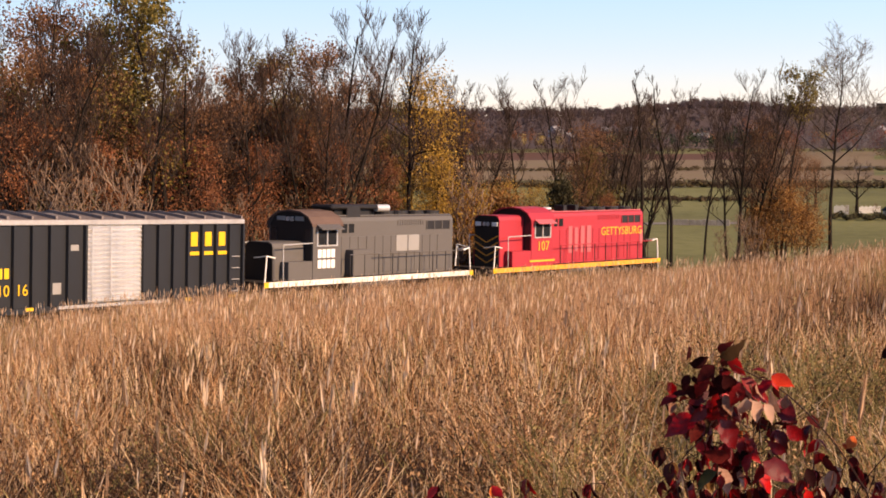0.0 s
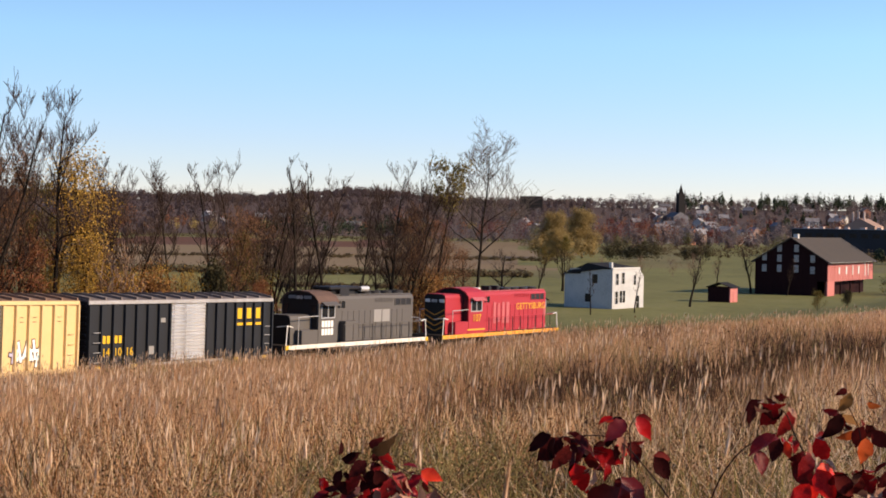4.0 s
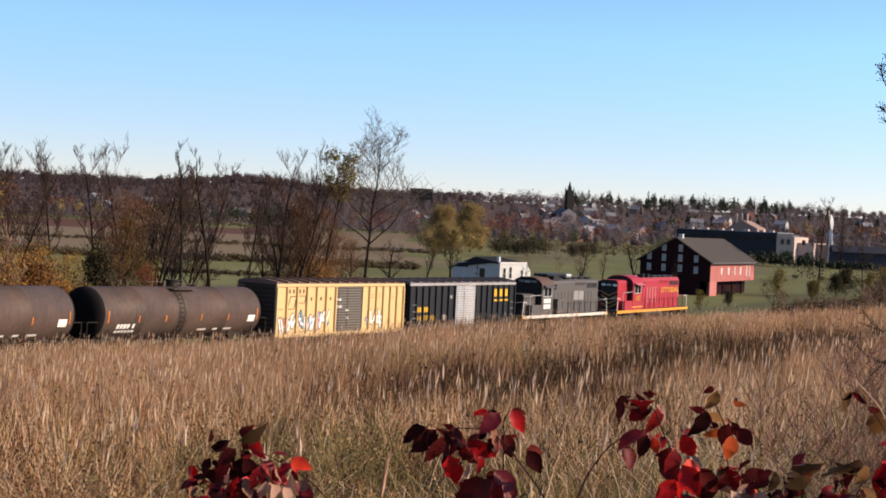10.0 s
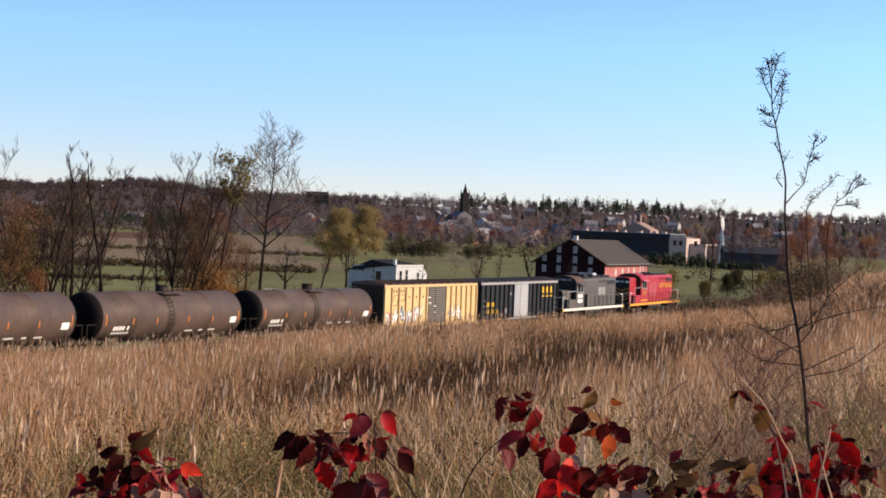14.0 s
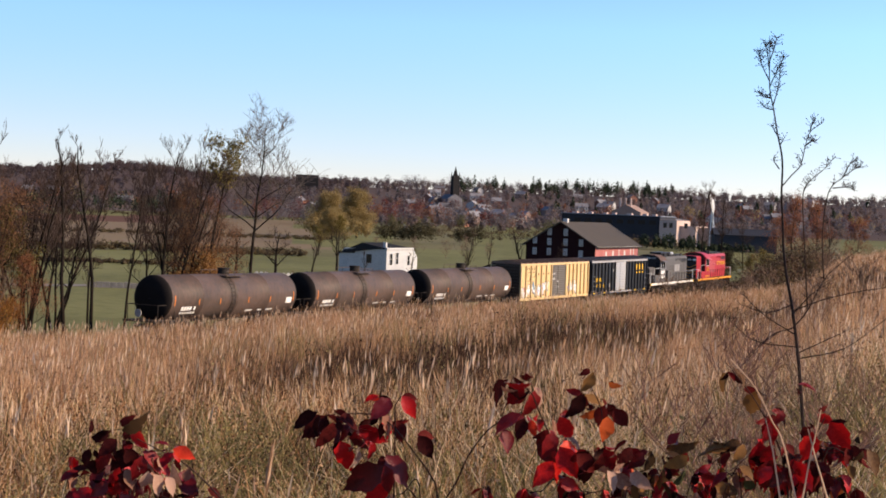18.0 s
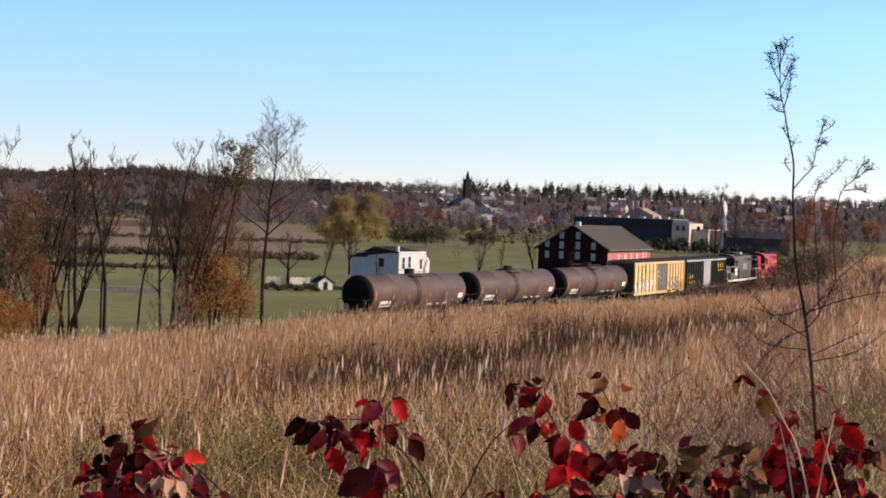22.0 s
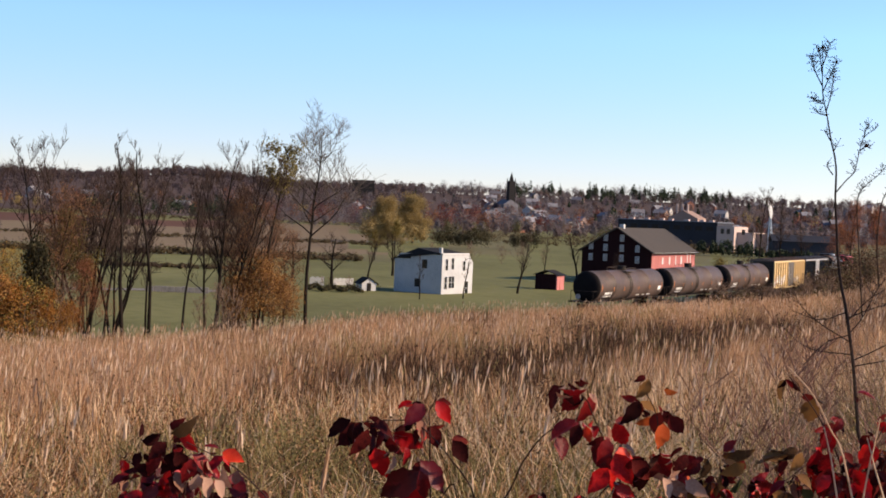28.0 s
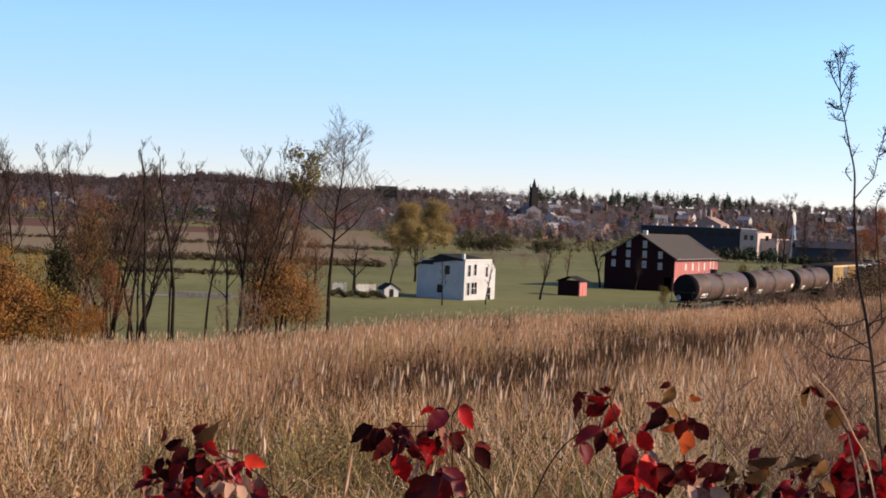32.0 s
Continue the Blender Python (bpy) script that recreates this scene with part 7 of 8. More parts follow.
        clump = patchy(x, y, 1.6, 31) + 0.7 * patchy(x, y, 4.2, 32)
        keep = (d < np.interp(np.degrees(az), AZ, CREST_AT) * 1.1) & (off < -4) & (rng.random(count) < np.clip(0.55 + 0.7 * clump, 0.08, 1))
        x, y = x[keep], y[keep]
        z = ground(x, y) + rng.uniform(0.22, 0.66, len(x))
        k = 0.12 + rng.random(len(x)) + 0.25 * patchy(x, y, 0.6, 33) - 0.5 * np.clip(patch_at(x, y, DARK_PATCHES), 0, 1.5)
        k = np.where(rng.random(len(x)) < 0.35 * patch_at(x, y, GREEN_PATCHES), 0.15, k)
        for key, pick in (("grass_dark", k < 0.06), ("grass_green", (k >= 0.06) & (k < 0.24)), ("grass_litter", k >= 0.24)):
            if pick.any():
                v, f = leaf_cards(np.stack([x[pick], y[pick], z[pick]], 1), per, size, int(d0 * 10), 0.035 + size * 1.3, 1.6)
                f = np.concatenate([f[:, [0, 1, 2]], f[:, [0, 2, 3]]])
                sets[key].append((v, f))

    # tall pale stalks with thick feathery heads that stand above the rest
    n = 420
    az, d = np.radians(rng.uniform(-37, 20, n)), np.sqrt(rng.uniform(5.5 ** 2, 26 ** 2, n))
    x, y = np.sin(az) * d, np.cos(az) * d
    keep = rng.random(n) < np.clip(0.55 + 0.8 * patchy(x, y, 0.9, 41), 0.1, 1)
    x, y, d = x[keep], y[keep], d[keep]
    n = len(x)
    v, f, tops = blades(x, y, rng.uniform(0.70, 1.0, n), 0.0035 + 0.0002 * d, rng.uniform(0.05, 0.5, n), rng.uniform(0, 6.28, n), rng, True)
    plumes.append((v, f))
    for _ in range(3):
        plumes.append(heads(tops + rng.normal(0, 0.006, (n, 3)), 0.17, rng))

    def join(parts):
        vs, fs, o = [], [], 0
        for v, f in parts:
            vs.append(v)
            fs.append(f + o)
            o += len(v)
        return np.concatenate(vs), np.concatenate(fs)

    for key, label in (("grass_dry", "tall dry tan grass covering the hillside"), ("grass_green", "green weeds among the dry grass"), ("grass_dark", "dark dead weeds among the dry grass"), ("grass_litter", "withered brown leaves of the weeds"), ("grass_crest", "tall dry grass along the crest of the hill"), ("grass_pale", "pale straw-coloured grass in patches, brightening the right side by colour")):
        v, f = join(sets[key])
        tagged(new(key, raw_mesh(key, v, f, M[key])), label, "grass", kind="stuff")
    v, f = join(plumes)
    tagged(new("grass_plumes", raw_mesh("grass_plumes", v, f, M["plume"])), "pale feathery seed heads of the grass", "grass", kind="stuff")


meadow()


# ---- red-leaved brambles and a tall dry weed close by ----
M["leaf_red"] = surf("red_leaf", [(0.13, 0.003, 0.006), (0.32, 0.004, 0.008), (0.50, 0.010, 0.012)], 12, 90, 0.34, gloss=0.35, per_object=0.7, bump=0.3, through_light=0.3, depth=0.003)
M["leaf_maroon"] = surf("maroon_leaf", [(0.018, 0.004, 0.004), (0.046, 0.007, 0.007), (0.11, 0.013, 0.011)], 12, 90, 0.6, gloss=0.03, per_object=0.7, bump=0.15, through_light=0.3, depth=0.002)
M["leaf_flame"] = surf("orange_red_leaf", [(0.40, 0.06, 0.015), (0.52, 0.12, 0.03)], 12, 90, 0.45, per_object=0.5, bump=0.15, through_light=0.3, depth=0.002)
M["leaf_crimson"] = surf("crimson_leaf", [(0.055, 0.004, 0.005), (0.15, 0.006, 0.009), (0.25, 0.012, 0.011)], 12, 90, 0.36, gloss=0.28, per_object=0.6, bump=0.3, through_light=0.35, depth=0.003)
M["leaf_scarlet"] = surf("scarlet_leaf", [(0.36, 0.006, 0.007), (0.58, 0.012, 0.012), (0.70, 0.05, 0.02)], 12, 90, 0.40, gloss=0.15, per_object=0.5, bump=0.15, through_light=0.4, depth=0.002)
M["leaf_green"] = surf("dark_green_leaf", [(0.02, 0.024, 0.012), (0.05, 0.05, 0.02)], 12, 90, 0.5, per_object=0.5, bump=0.15, through_light=0.2, depth=0.002)
M["leaf_bronze"] = surf("bronze_leaf", [(0.045, 0.024, 0.012), (0.11, 0.052, 0.022), (0.20, 0.095, 0.032)], 12, 90, 0.5, per_object=0.8, bump=0.15, through_light=0.25, depth=0.002)
M["leaf_pale"] = surf("withered_leaf", [(0.24, 0.105, 0.070), (0.48, 0.29, 0.21)], 12, 90, 0.6, per_object=0.7, bump=0.15, through_light=0.3, depth=0.002)
M["stem"] = surf("bramble_stem", [(0.022, 0.010, 0.009), (0.055, 0.026, 0.020)], 8, 60, 0.6, bump=0.2, depth=0.002)
M["stem_dry"] = surf("dry_stem", [(0.024, 0.015, 0.012), (0.060, 0.038, 0.030)], 8, 60, 0.8, bump=0.2, depth=0.002)


def leaf_mesh(seed, droop):
    """An ovate leaf 1 long, folded along its rib and curling down, with a toothed edge."""
    rnd = random.Random(seed)
    bm = bmesh.new()
    n = 9
    prof = [0.0, 0.14, 0.225, 0.265, 0.27, 0.245, 0.195, 0.13, 0.06, 0.0]
    mid, left, right = [], [], []
    for i in range(n + 1):
        t = i / n
        x = t
        z = -droop * t * t + rnd.uniform(-0.01, 0.01)
        mid.append(bm.verts.new((x, 0, z)))
        if 0 < i < n:
            w = prof[i] * rnd.uniform(0.92, 1.08)
            fold = 0.42 + rnd.uniform(-0.10, 0.10)
            tooth = 0.035 if i % 2 else -0.02
            left.append(bm.verts.new((x + tooth, w, z + fold * w)))
            right.append(bm.verts.new((x + tooth, -w, z + fold * w * rnd.uniform(0.6, 1.2))))
    for side in (left, right):
        bm.faces.new((mid[0], mid[1], side[0]))
        for i in range(1, n - 1):
            bm.faces.new((mid[i], mid[i + 1], side[i], side[i - 1]))
        bm.faces.new((mid[n - 1], mid[n], side[n - 2]))
    return bm


LEAF = {}
for key in ("leaf_red", "leaf_maroon", "leaf_crimson", "leaf_scarlet", "leaf_flame", "leaf_bronze", "leaf_pale", "leaf_green"):
    LEAF[key] = [mesh_of("leaf", leaf_mesh(k + len(key), dr), M[key], True) for k, dr in ((1, 0.12), (2, 0.28), (3, 0.5))]


def eye_point(az, el, d):
    """A place d away from the eye, in the direction az and at the angle el above it."""
    az, el = radians(az), radians(el)
    return Vector((d * math.sin(az), d * math.cos(az), EYE + d * math.tan(el)))


def stem_tube(pts, r0, r1, bm, n=6):
    """One tapering tube along the points."""
    last = None
    for i, p in enumerate(pts):
        t = (pts[min(i + 1, len(pts) - 1)] - pts[max(i - 1, 0)]).normalized()
        u = t.cross(Vector((0, 1, 0.01))).normalized()
        w = t.cross(u)
        r = r0 + (r1 - r0) * i / (len(pts) - 1)
        ring = [bm.verts.new(p + (u * math.cos(2 * math.pi * k / n) + w * math.sin(2 * math.pi * k / n)) * r) for k in range(n)]
        if last:
            for k in range(n):
                bm.faces.new((last[k], last[(k + 1) % n], ring[(k + 1) % n], ring[k]))
        last = ring


def glide(pts, n):
    """A smooth line through the points."""
    q = [pts[0] * 2 - pts[1]] + pts + [pts[-1] * 2 - pts[-2]]
    out = []
    for i in range(1, len(q) - 2):
        a, b, c, d = q[i - 1:i + 3]
        for k in range(n):
            t = k / n
            out.append(0.5 * (2 * b + (c - a) * t + (2 * a - 5 * b + 4 * c - d) * t * t + (3 * b - a - 3 * c + d) * t ** 3))
    return out + [pts[-1]]


def bramble(name, label, foot_az, foot_d, canes, mix, seed, size=(0.042, 0.066), bare=0.30):
    """Canes from one foot, with drooping leaves in threes towards their ends.
    canes: rows of (distance, leaf groups, points by direction and angle from the knee to the tip)."""
    rnd = random.Random(seed)
    fx, fy = foot_d * math.sin(radians(foot_az)), foot_d * math.cos(radians(foot_az))
    foot = Vector((fx, fy, float(ground(fx, fy)[0]) - 0.05))
    b = root(name, label, "shrub", "red brambles", Matrix.Translation(foot))
    for dist, groups, way in canes:
        ends = [eye_point(az, el, dist + 0.03 * i) - foot for i, (az, el) in enumerate(way)]
        start = Vector((rnd.uniform(-0.05, 0.05), rnd.uniform(-0.05, 0.05), 0))
        if len(ends) == 1:
            ends = [ends[0].lerp(start, 0.30) + Vector((0, 0, 0.07)), ends[0]]
        low = start.lerp(ends[0], 0.5) + Vector((0, 0, 0.05))
        pts = glide([start, low] + ends, 7)
        bm = bmesh.new()
        stem_tube(pts, 0.0024, 0.0010, bm, 5)
        cane = part("cane", bm, M["stem"], b)
        n = len(pts) - 1
        groups = int(groups * 1.6) + 1
        for g in range(groups):
            j = min((1 - (1 - bare) * (g / groups) ** 1.2 * 0.40) * n, n - 0.01)
            if g == 0:
                j = n - 0.01
            i = int(j)
            q = pts[i].lerp(pts[i + 1], j - i)
            turn0 = rnd.uniform(0, 2 * math.pi)
            out = Vector((math.cos(turn0), math.sin(turn0) * 0.6, rnd.uniform(-0.5, 0.6))).normalized()
            hub = q + out * rnd.uniform(0.008, 0.040)
            bm = bmesh.new()
            rod(bm, q, hub, 0.0012, 0.0009, n=4, caps=False)
            part("leaf_stalk", bm, M["stem"], b)
            key0 = rnd.choices(list(mix), list(mix.values()))[0]
            for k in range(3 if rnd.random() < 0.75 else 2):
                key = key0 if rnd.random() < 0.6 else rnd.choices(list(mix), list(mix.values()))[0]
                s = rnd.uniform(size[0] * 0.8, size[1]) * (1.0 if k == 0 else 0.82)
                turn = turn0 + (0, 1.2, -1.2)[k] + rnd.uniform(-0.35, 0.35)
                pitch = rnd.triangular(0.3, 1.65, 1.15)
                o = new("leaf", LEAF[key][rnd.randrange(3)])
                o.parent = b
                o.matrix_basis = Matrix.Translation(hub) @ Euler((rnd.gauss(0, 0.9), pitch, turn)).to_matrix().to_4x4() @ Matrix.Diagonal((s, s, s, 1))
    return b


RED = {"leaf_red": 7, "leaf_maroon": 4, "leaf_flame": 0.5, "leaf_pale": 0.6}
DARK = {"leaf_red": 3, "leaf_crimson": 4, "leaf_maroon": 4, "leaf_flame": 0.15, "leaf_pale": 1.2, "leaf_bronze": 0.5}
LATE = {"leaf_red": 3, "leaf_crimson": 2, "leaf_maroon": 3, "leaf_bronze": 3, "leaf_flame": 0.4, "leaf_pale": 1.4}


def tips(dist, groups, *ends):
    return [(dist + 0.06 * (i % 3), groups, [e]) for i, e in enumerate(ends)]


LEAF_OF = {"R": "leaf_red", "M": "leaf_maroon", "D": "leaf_crimson", "F": "leaf_scarlet", "B": "leaf_bronze", "P": "leaf_pale", "O": "leaf_flame", "G": "leaf_green"}

# leaves by direction and angle from the eye: stalk end, tip, how far they turn edge-on, colour
LEAVES_B = (
    [(-0.11, -7.01, -0.69, -7.24, 40, "F"), (0.32, -7.08, -0.41, -7.90, 20, "R"), (0.74, -6.98, 1.33, -7.76, 15, "R"), (0.01, -7.68, 0.38, -8.50, 60, "P"), (0.19, -7.97, 0.47, -8.71, 60, "R"), (0.57, -7.91, 0.84, -8.74, 10, "M"), (1.40, -8.42, 2.03, -9.28, 10, "M"), (-2.41, -7.71, -3.36, -8.32, 45, "M"), (-2.03, -7.83, -2.93, -8.69, 35, "M"), (-1.77, -8.03, -2.40, -9.09, 55, "M"), (-1.64, -7.86, -0.70, -8.10, 50, "M"), (-1.17, -8.09, -1.82, -8.91, 20, "D"), (-1.53, -8.73, -1.10, -9.84, 5, "F"), (-0.99, -8.34, -0.65, -9.29, 25, "D"), (-0.87, -8.17, 0.22, -8.84, 10, "R"), (-0.40, -8.70, -0.18, -9.44, 60, "R")] +
    [(0.17, -9.59, -1.37, -10.60, 15, "D"), (0.19, -9.18, 1.13, -10.31, 0, "R"), (0.27, -9.97, -0.41, -11.17, 5, "F"), (-1.42, -8.14, -1.64, -9.03, 65, "P"), (-2.30, -8.42, -2.15, -9.17, 65, "P"), (-0.79, -9.00, -1.06, -9.80, 60, "P"), (-1.35, -7.87, -2.15, -8.04, 60, "M")])
LEAVES_C = (
    [(4.82, -6.22, 4.07, -7.06, 45, "M"), (4.56, -6.45, 5.04, -6.80, 60, "P"), (5.45, -6.45, 4.82, -7.19, 25, "R"), (5.74, -6.31, 4.77, -6.46, 60, "R"), (5.83, -6.56, 5.71, -7.65, 15, "D"), (5.49, -7.54, 5.28, -8.43, 20, "R"), (5.75, -7.65, 5.89, -8.32, 30, "F"), (5.96, -7.64, 6.24, -8.13, 40, "R"), (5.40, -7.46, 4.33, -8.22, 35, "D"), (4.75, -8.03, 4.96, -8.94, 25, "D"), (6.81, -7.48, 7.31, -8.45, 0, "F"), (6.57, -8.03, 6.37, -9.13, 15, "D"), (6.64, -9.15, 5.94, -10.14, 0, "F"), (6.85, -8.60, 7.54, -9.73, 5, "F"), (7.92, -8.75, 7.72, -10.01, 10, "M"), (5.79, -6.43, 6.16, -7.21, 65, "P")] +
    [(8.21, -8.61, 8.92, -9.65, 65, "P"), (6.51, -7.55, 6.73, -8.69, 65, "P"), (7.13, -8.25, 7.80, -8.88, 60, "P"), (6.18, -8.20, 6.76, -9.42, 20, "D"), (8.52, -8.59, 9.08, -9.43, 35, "R"), (7.20, -9.71, 7.02, -10.64, 10, "R")])
LEAVES_BRONZE = (
    [(8.00, -5.78, 7.66, -6.64, 50, "B"), (7.70, -6.59, 7.15, -7.58, 40, "M"), (7.62, -6.72, 8.51, -6.93, 60, "B"), (8.51, -6.97, 8.17, -7.86, 30, "M"), (8.23, -7.19, 7.65, -7.56, 40, "O"), (8.62, -7.38, 8.49, -8.35, 20, "O"), (8.81, -7.08, 9.39, -7.80, 35, "M"), (8.57, -6.17, 9.03, -6.31, 55, "O"), (9.41, -8.25, 8.80, -8.62, 50, "M"), (9.09, -9.50, 9.29, -10.41, 5, "P"), (9.59, -9.57, 10.09, -10.32, 10, "P"), (10.31, -8.62, 10.09, -9.37, 30, "B"), (10.82, -8.46, 11.97, -8.51, 60, "B"), (12.00, -9.25, 12.74, -9.77, 20, "R"), (10.13, -9.33, 9.53, -9.94, 40, "M"), (11.16, -8.98, 10.69, -9.71, 40, "B")] +
    [(12.27, -8.37, 13.20, -8.43, 60, "B")])
LEAVES_D = (
    [(12.95, -5.51, 12.61, -6.36, 50, "B"), (13.06, -5.34, 13.70, -5.88, 50, "B"), (13.96, -6.15, 13.72, -7.20, 25, "B"), (14.68, -6.69, 15.26, -7.18, 30, "M"), (14.41, -7.11, 14.74, -8.12, 15, "R"), (14.20, -7.95, 14.13, -9.14, 10, "R"), (16.08, -7.49, 15.81, -8.65, 5, "F"), (16.22, -6.83, 16.79, -7.15, 30, "R"), (16.67, -7.08, 17.39, -8.08, 5, "F"), (14.59, -8.54, 14.36, -9.77, 10, "D"), (16.29, -8.57, 16.07, -9.80, 20, "M"), (17.15, -8.95, 16.87, -9.86, 20, "O"), (15.45, -5.81, 16.21, -5.89, 60, "R"), (15.23, -8.16, 15.51, -9.16, 30, "M"), (13.83, -8.88, 13.46, -9.64, 30, "B"), (18.02, -7.95, 18.45, -8.92, 30, "B")] +
    [(17.60, -7.38, 18.19, -7.43, 50, "B")])
LEAVES_A = (
    [(-9.73, -8.30, -10.40, -8.93, 25, "M"), (-9.59, -8.00, -8.56, -7.71, 60, "B"), (-9.18, -7.87, -8.65, -8.69, 25, "R"), (-9.46, -8.37, -9.05, -7.82, 30, "M"), (-7.77, -8.54, -8.39, -8.39, 60, "R"), (-7.68, -8.66, -6.86, -8.97, 0, "F"), (-7.60, -8.79, -8.21, -9.30, 30, "R"), (-10.62, -9.40, -11.68, -9.42, 55, "M"), (-10.08, -9.38, -10.96, -9.28, 45, "M"), (-9.17, -8.70, -9.98, -9.47, 20, "M"), (-8.80, -8.90, -9.04, -9.86, 20, "D"), (-9.58, -9.33, -9.74, -9.96, 40, "R"), (-10.28, -10.26, -11.58, -10.79, 15, "R"), (-9.53, -10.04, -10.20, -10.36, 30, "R"), (-9.53, -10.28, -8.81, -11.34, 5, "R"), (-8.63, -9.31, -8.12, -10.12, 30, "D")] +
    [(-7.30, -9.97, -7.80, -9.29, 50, "P"), (-6.88, -10.37, -7.35, -9.48, 25, "D"), (-6.36, -10.06, -5.82, -10.45, 30, "M"), (-7.09, -10.42, -6.43, -11.01, 10, "R"), (-7.08, -11.40, -7.70, -11.14, 20, "R"), (-9.14, -11.64, -10.11, -11.54, 20, "M"), (-9.56, -12.18, -10.48, -12.78, 20, "G"), (-9.52, -12.02, -9.01, -12.94, 60, "P"), (-7.94, -11.76, -6.74, -12.41, 15, "R"), (-8.18, -12.18, -7.27, -12.75, 25, "R"), (-6.33, -11.90, -6.04, -12.62, 15, "M"), (-5.73, -11.47, -5.33, -12.06, 15, "M"), (-4.88, -11.15, -4.53, -10.61, 15, "O"), (-6.32, -12.67, -6.15, -13.31, 20, "F"), (-8.38, -8.97, -8.58, -9.80, 60, "P"), (-10.00, -8.65, -10.16, -9.59, 60, "P")])


def leafy(thing, rows, dist, seed, drop=0.0):
    """Hangs single leaves on a bramble."""
    rnd = random.Random(seed)
    base = thing.matrix_basis.translation
    for a0, e0, a1, e1, edge, key in rows:
        d = dist + rnd.uniform(-0.07, 0.07)
        p, q = eye_point(a0, e0 + drop, d) - base, eye_point(a1, e1 + drop, d + rnd.uniform(-0.02, 0.02)) - base
        x = q - p
        size = x.length * 1.04
        x.normalize()
        z = Vector((0, -1, 0.25)) - x * x.dot(Vector((0, -1, 0.25)))
        z = Matrix.Rotation(radians(edge) * rnd.choice((-1, 1)) + rnd.uniform(-0.35, 0.35), 3, x) @ z.normalized()
        y = z.cross(x)
        m = Matrix((x, y, z)).transposed().to_4x4()
        o = new("leaf", LEAF[LEAF_OF[key]][rnd.randrange(3)])
        o.parent = thing
        o.matrix_basis = Matrix.Translation(p) @ m @ Matrix.Diagonal((size, size * rnd.uniform(0.95, 1.15), size, 1))
        for turn in (0.85, -0.85):
            if rnd.random() < 0.62:
                side = "M" if rnd.random() < 0.45 else "D" if rnd.random() < 0.4 else key
                k = size * rnd.uniform(0.45, 0.72)
                o = new("leaf", LEAF[LEAF_OF[side]][rnd.randrange(3)])
                o.parent = thing
                o.matrix_basis = Matrix.Translation(p - z * 0.012) @ m @ Euler((rnd.uniform(-0.9, 0.9), rnd.uniform(-0.2, 0.7), turn + rnd.uniform(-0.3, 0.3))).to_matrix().to_4x4() @ Matrix.Diagonal((k, k, k, 1))


def canes(thing, rows, dist):
    """Thin stems along directions and angles from the eye, rising from the foot."""
    base = thing.matrix_basis.translation
    for way in rows:
        pts = [eye_point(a, e, dist) - base for a, e in way]
        pts.insert(0, pts[0] + (pts[0] - pts[1]) * 1.3 - Vector((0, 0, 0.08)))
        low = pts[0] * 0.5
        bm = bmesh.new()
        stem_tube(glide([Vector((0, 0, 0)), low] + pts, 6), 0.0026, 0.0011, bm, 5)
        part("cane", bm, M["stem"], thing)


bramble_a = bramble("red_bramble", "arching bramble crowded with dark crimson leaves", -8.6, 3.2,
        tips(3.25, 6, (-10.9, -9.6), (-9.9, -9.2), (-9.0, -9.4), (-10.4, -10.2), (-9.2, -10.2), (-8.2, -10.5), (-9.6, -9.8), (-8.0, -10.6))
        + tips(3.15, 6, (-11.3, -11.9), (-9.6, -11.6), (-5.9, -10.9), (-4.9, -11.9), (-10.2, -13.0), (-8.1, -12.2), (-6.3, -12.9), (-4.4, -13.2), (-8.9, -13.3), (-7.3, -13.6), (-5.4, -12.4), (-3.9, -12.6)), DARK, 3, (0.036, 0.056))
leafy(bramble_a, LEAVES_A, 3.12, 31, -0.5)
leafy(bramble_a, [(-9.38, -9.87, -9.05, -10.59, 40, "P"), (-8.55, -9.96, -8.73, -10.68, 50, "P"), (-8.34, -10.06, -7.99, -10.88, 40, "P"), (-7.91, -10.16, -7.47, -10.77, 40, "P"), (-10.03, -9.16, -10.42, -9.99, 20, "D"), (-9.41, -9.15, -8.97, -9.87, 20, "M"), (-8.78, -9.25, -7.93, -9.85, 30, "D"), (-9.83, -8.95, -10.23, -9.47, 30, "M"), (-9.22, -8.74, -8.58, -9.14, 30, "D"), (-10.65, -9.17, -10.94, -9.79, 30, "M")], 3.10, 41)
leafy(bramble_a, [(-10.21, -9.88, -10.60, -10.60, 30, "D"), (-9.58, -10.08, -9.25, -10.79, 20, "M"), (-11.03, -9.99, -11.74, -10.30, 40, "D"), (-10.67, -8.76, -9.84, -8.65, 60, "M"), (-9.02, -8.53, -9.64, -8.64, 60, "M"), (-8.46, -9.55, -7.71, -10.05, 30, "R"), (-9.99, -10.39, -10.59, -10.90, 20, "R"), (-9.17, -10.18, -9.77, -10.80, 30, "D"), (-7.50, -10.05, -6.64, -10.55, 40, "D")], 3.14, 42)
canes(bramble_a, [[(-4.05, -13.5), (-4.46, -12.7), (-5.49, -11.3), (-6.94, -9.9), (-7.97, -9.3), (-9.01, -8.8)], [(-10.6, -13.8), (-10.9, -12.4), (-10.13, -11.5)], [(-4.65, -13.6), (-4.06, -12.5), (-3.09, -11.3)]], 3.12)
bramble_low = bramble("red_bramble", "low bramble with a few dark red leaves", -16.2, 3.3,
        tips(3.2, 2, (-19.8, -13.3), (-18.2, -13.4), (-16.8, -13.2), (-15.2, -13.4), (-13.6, -13.2)), RED, 4)
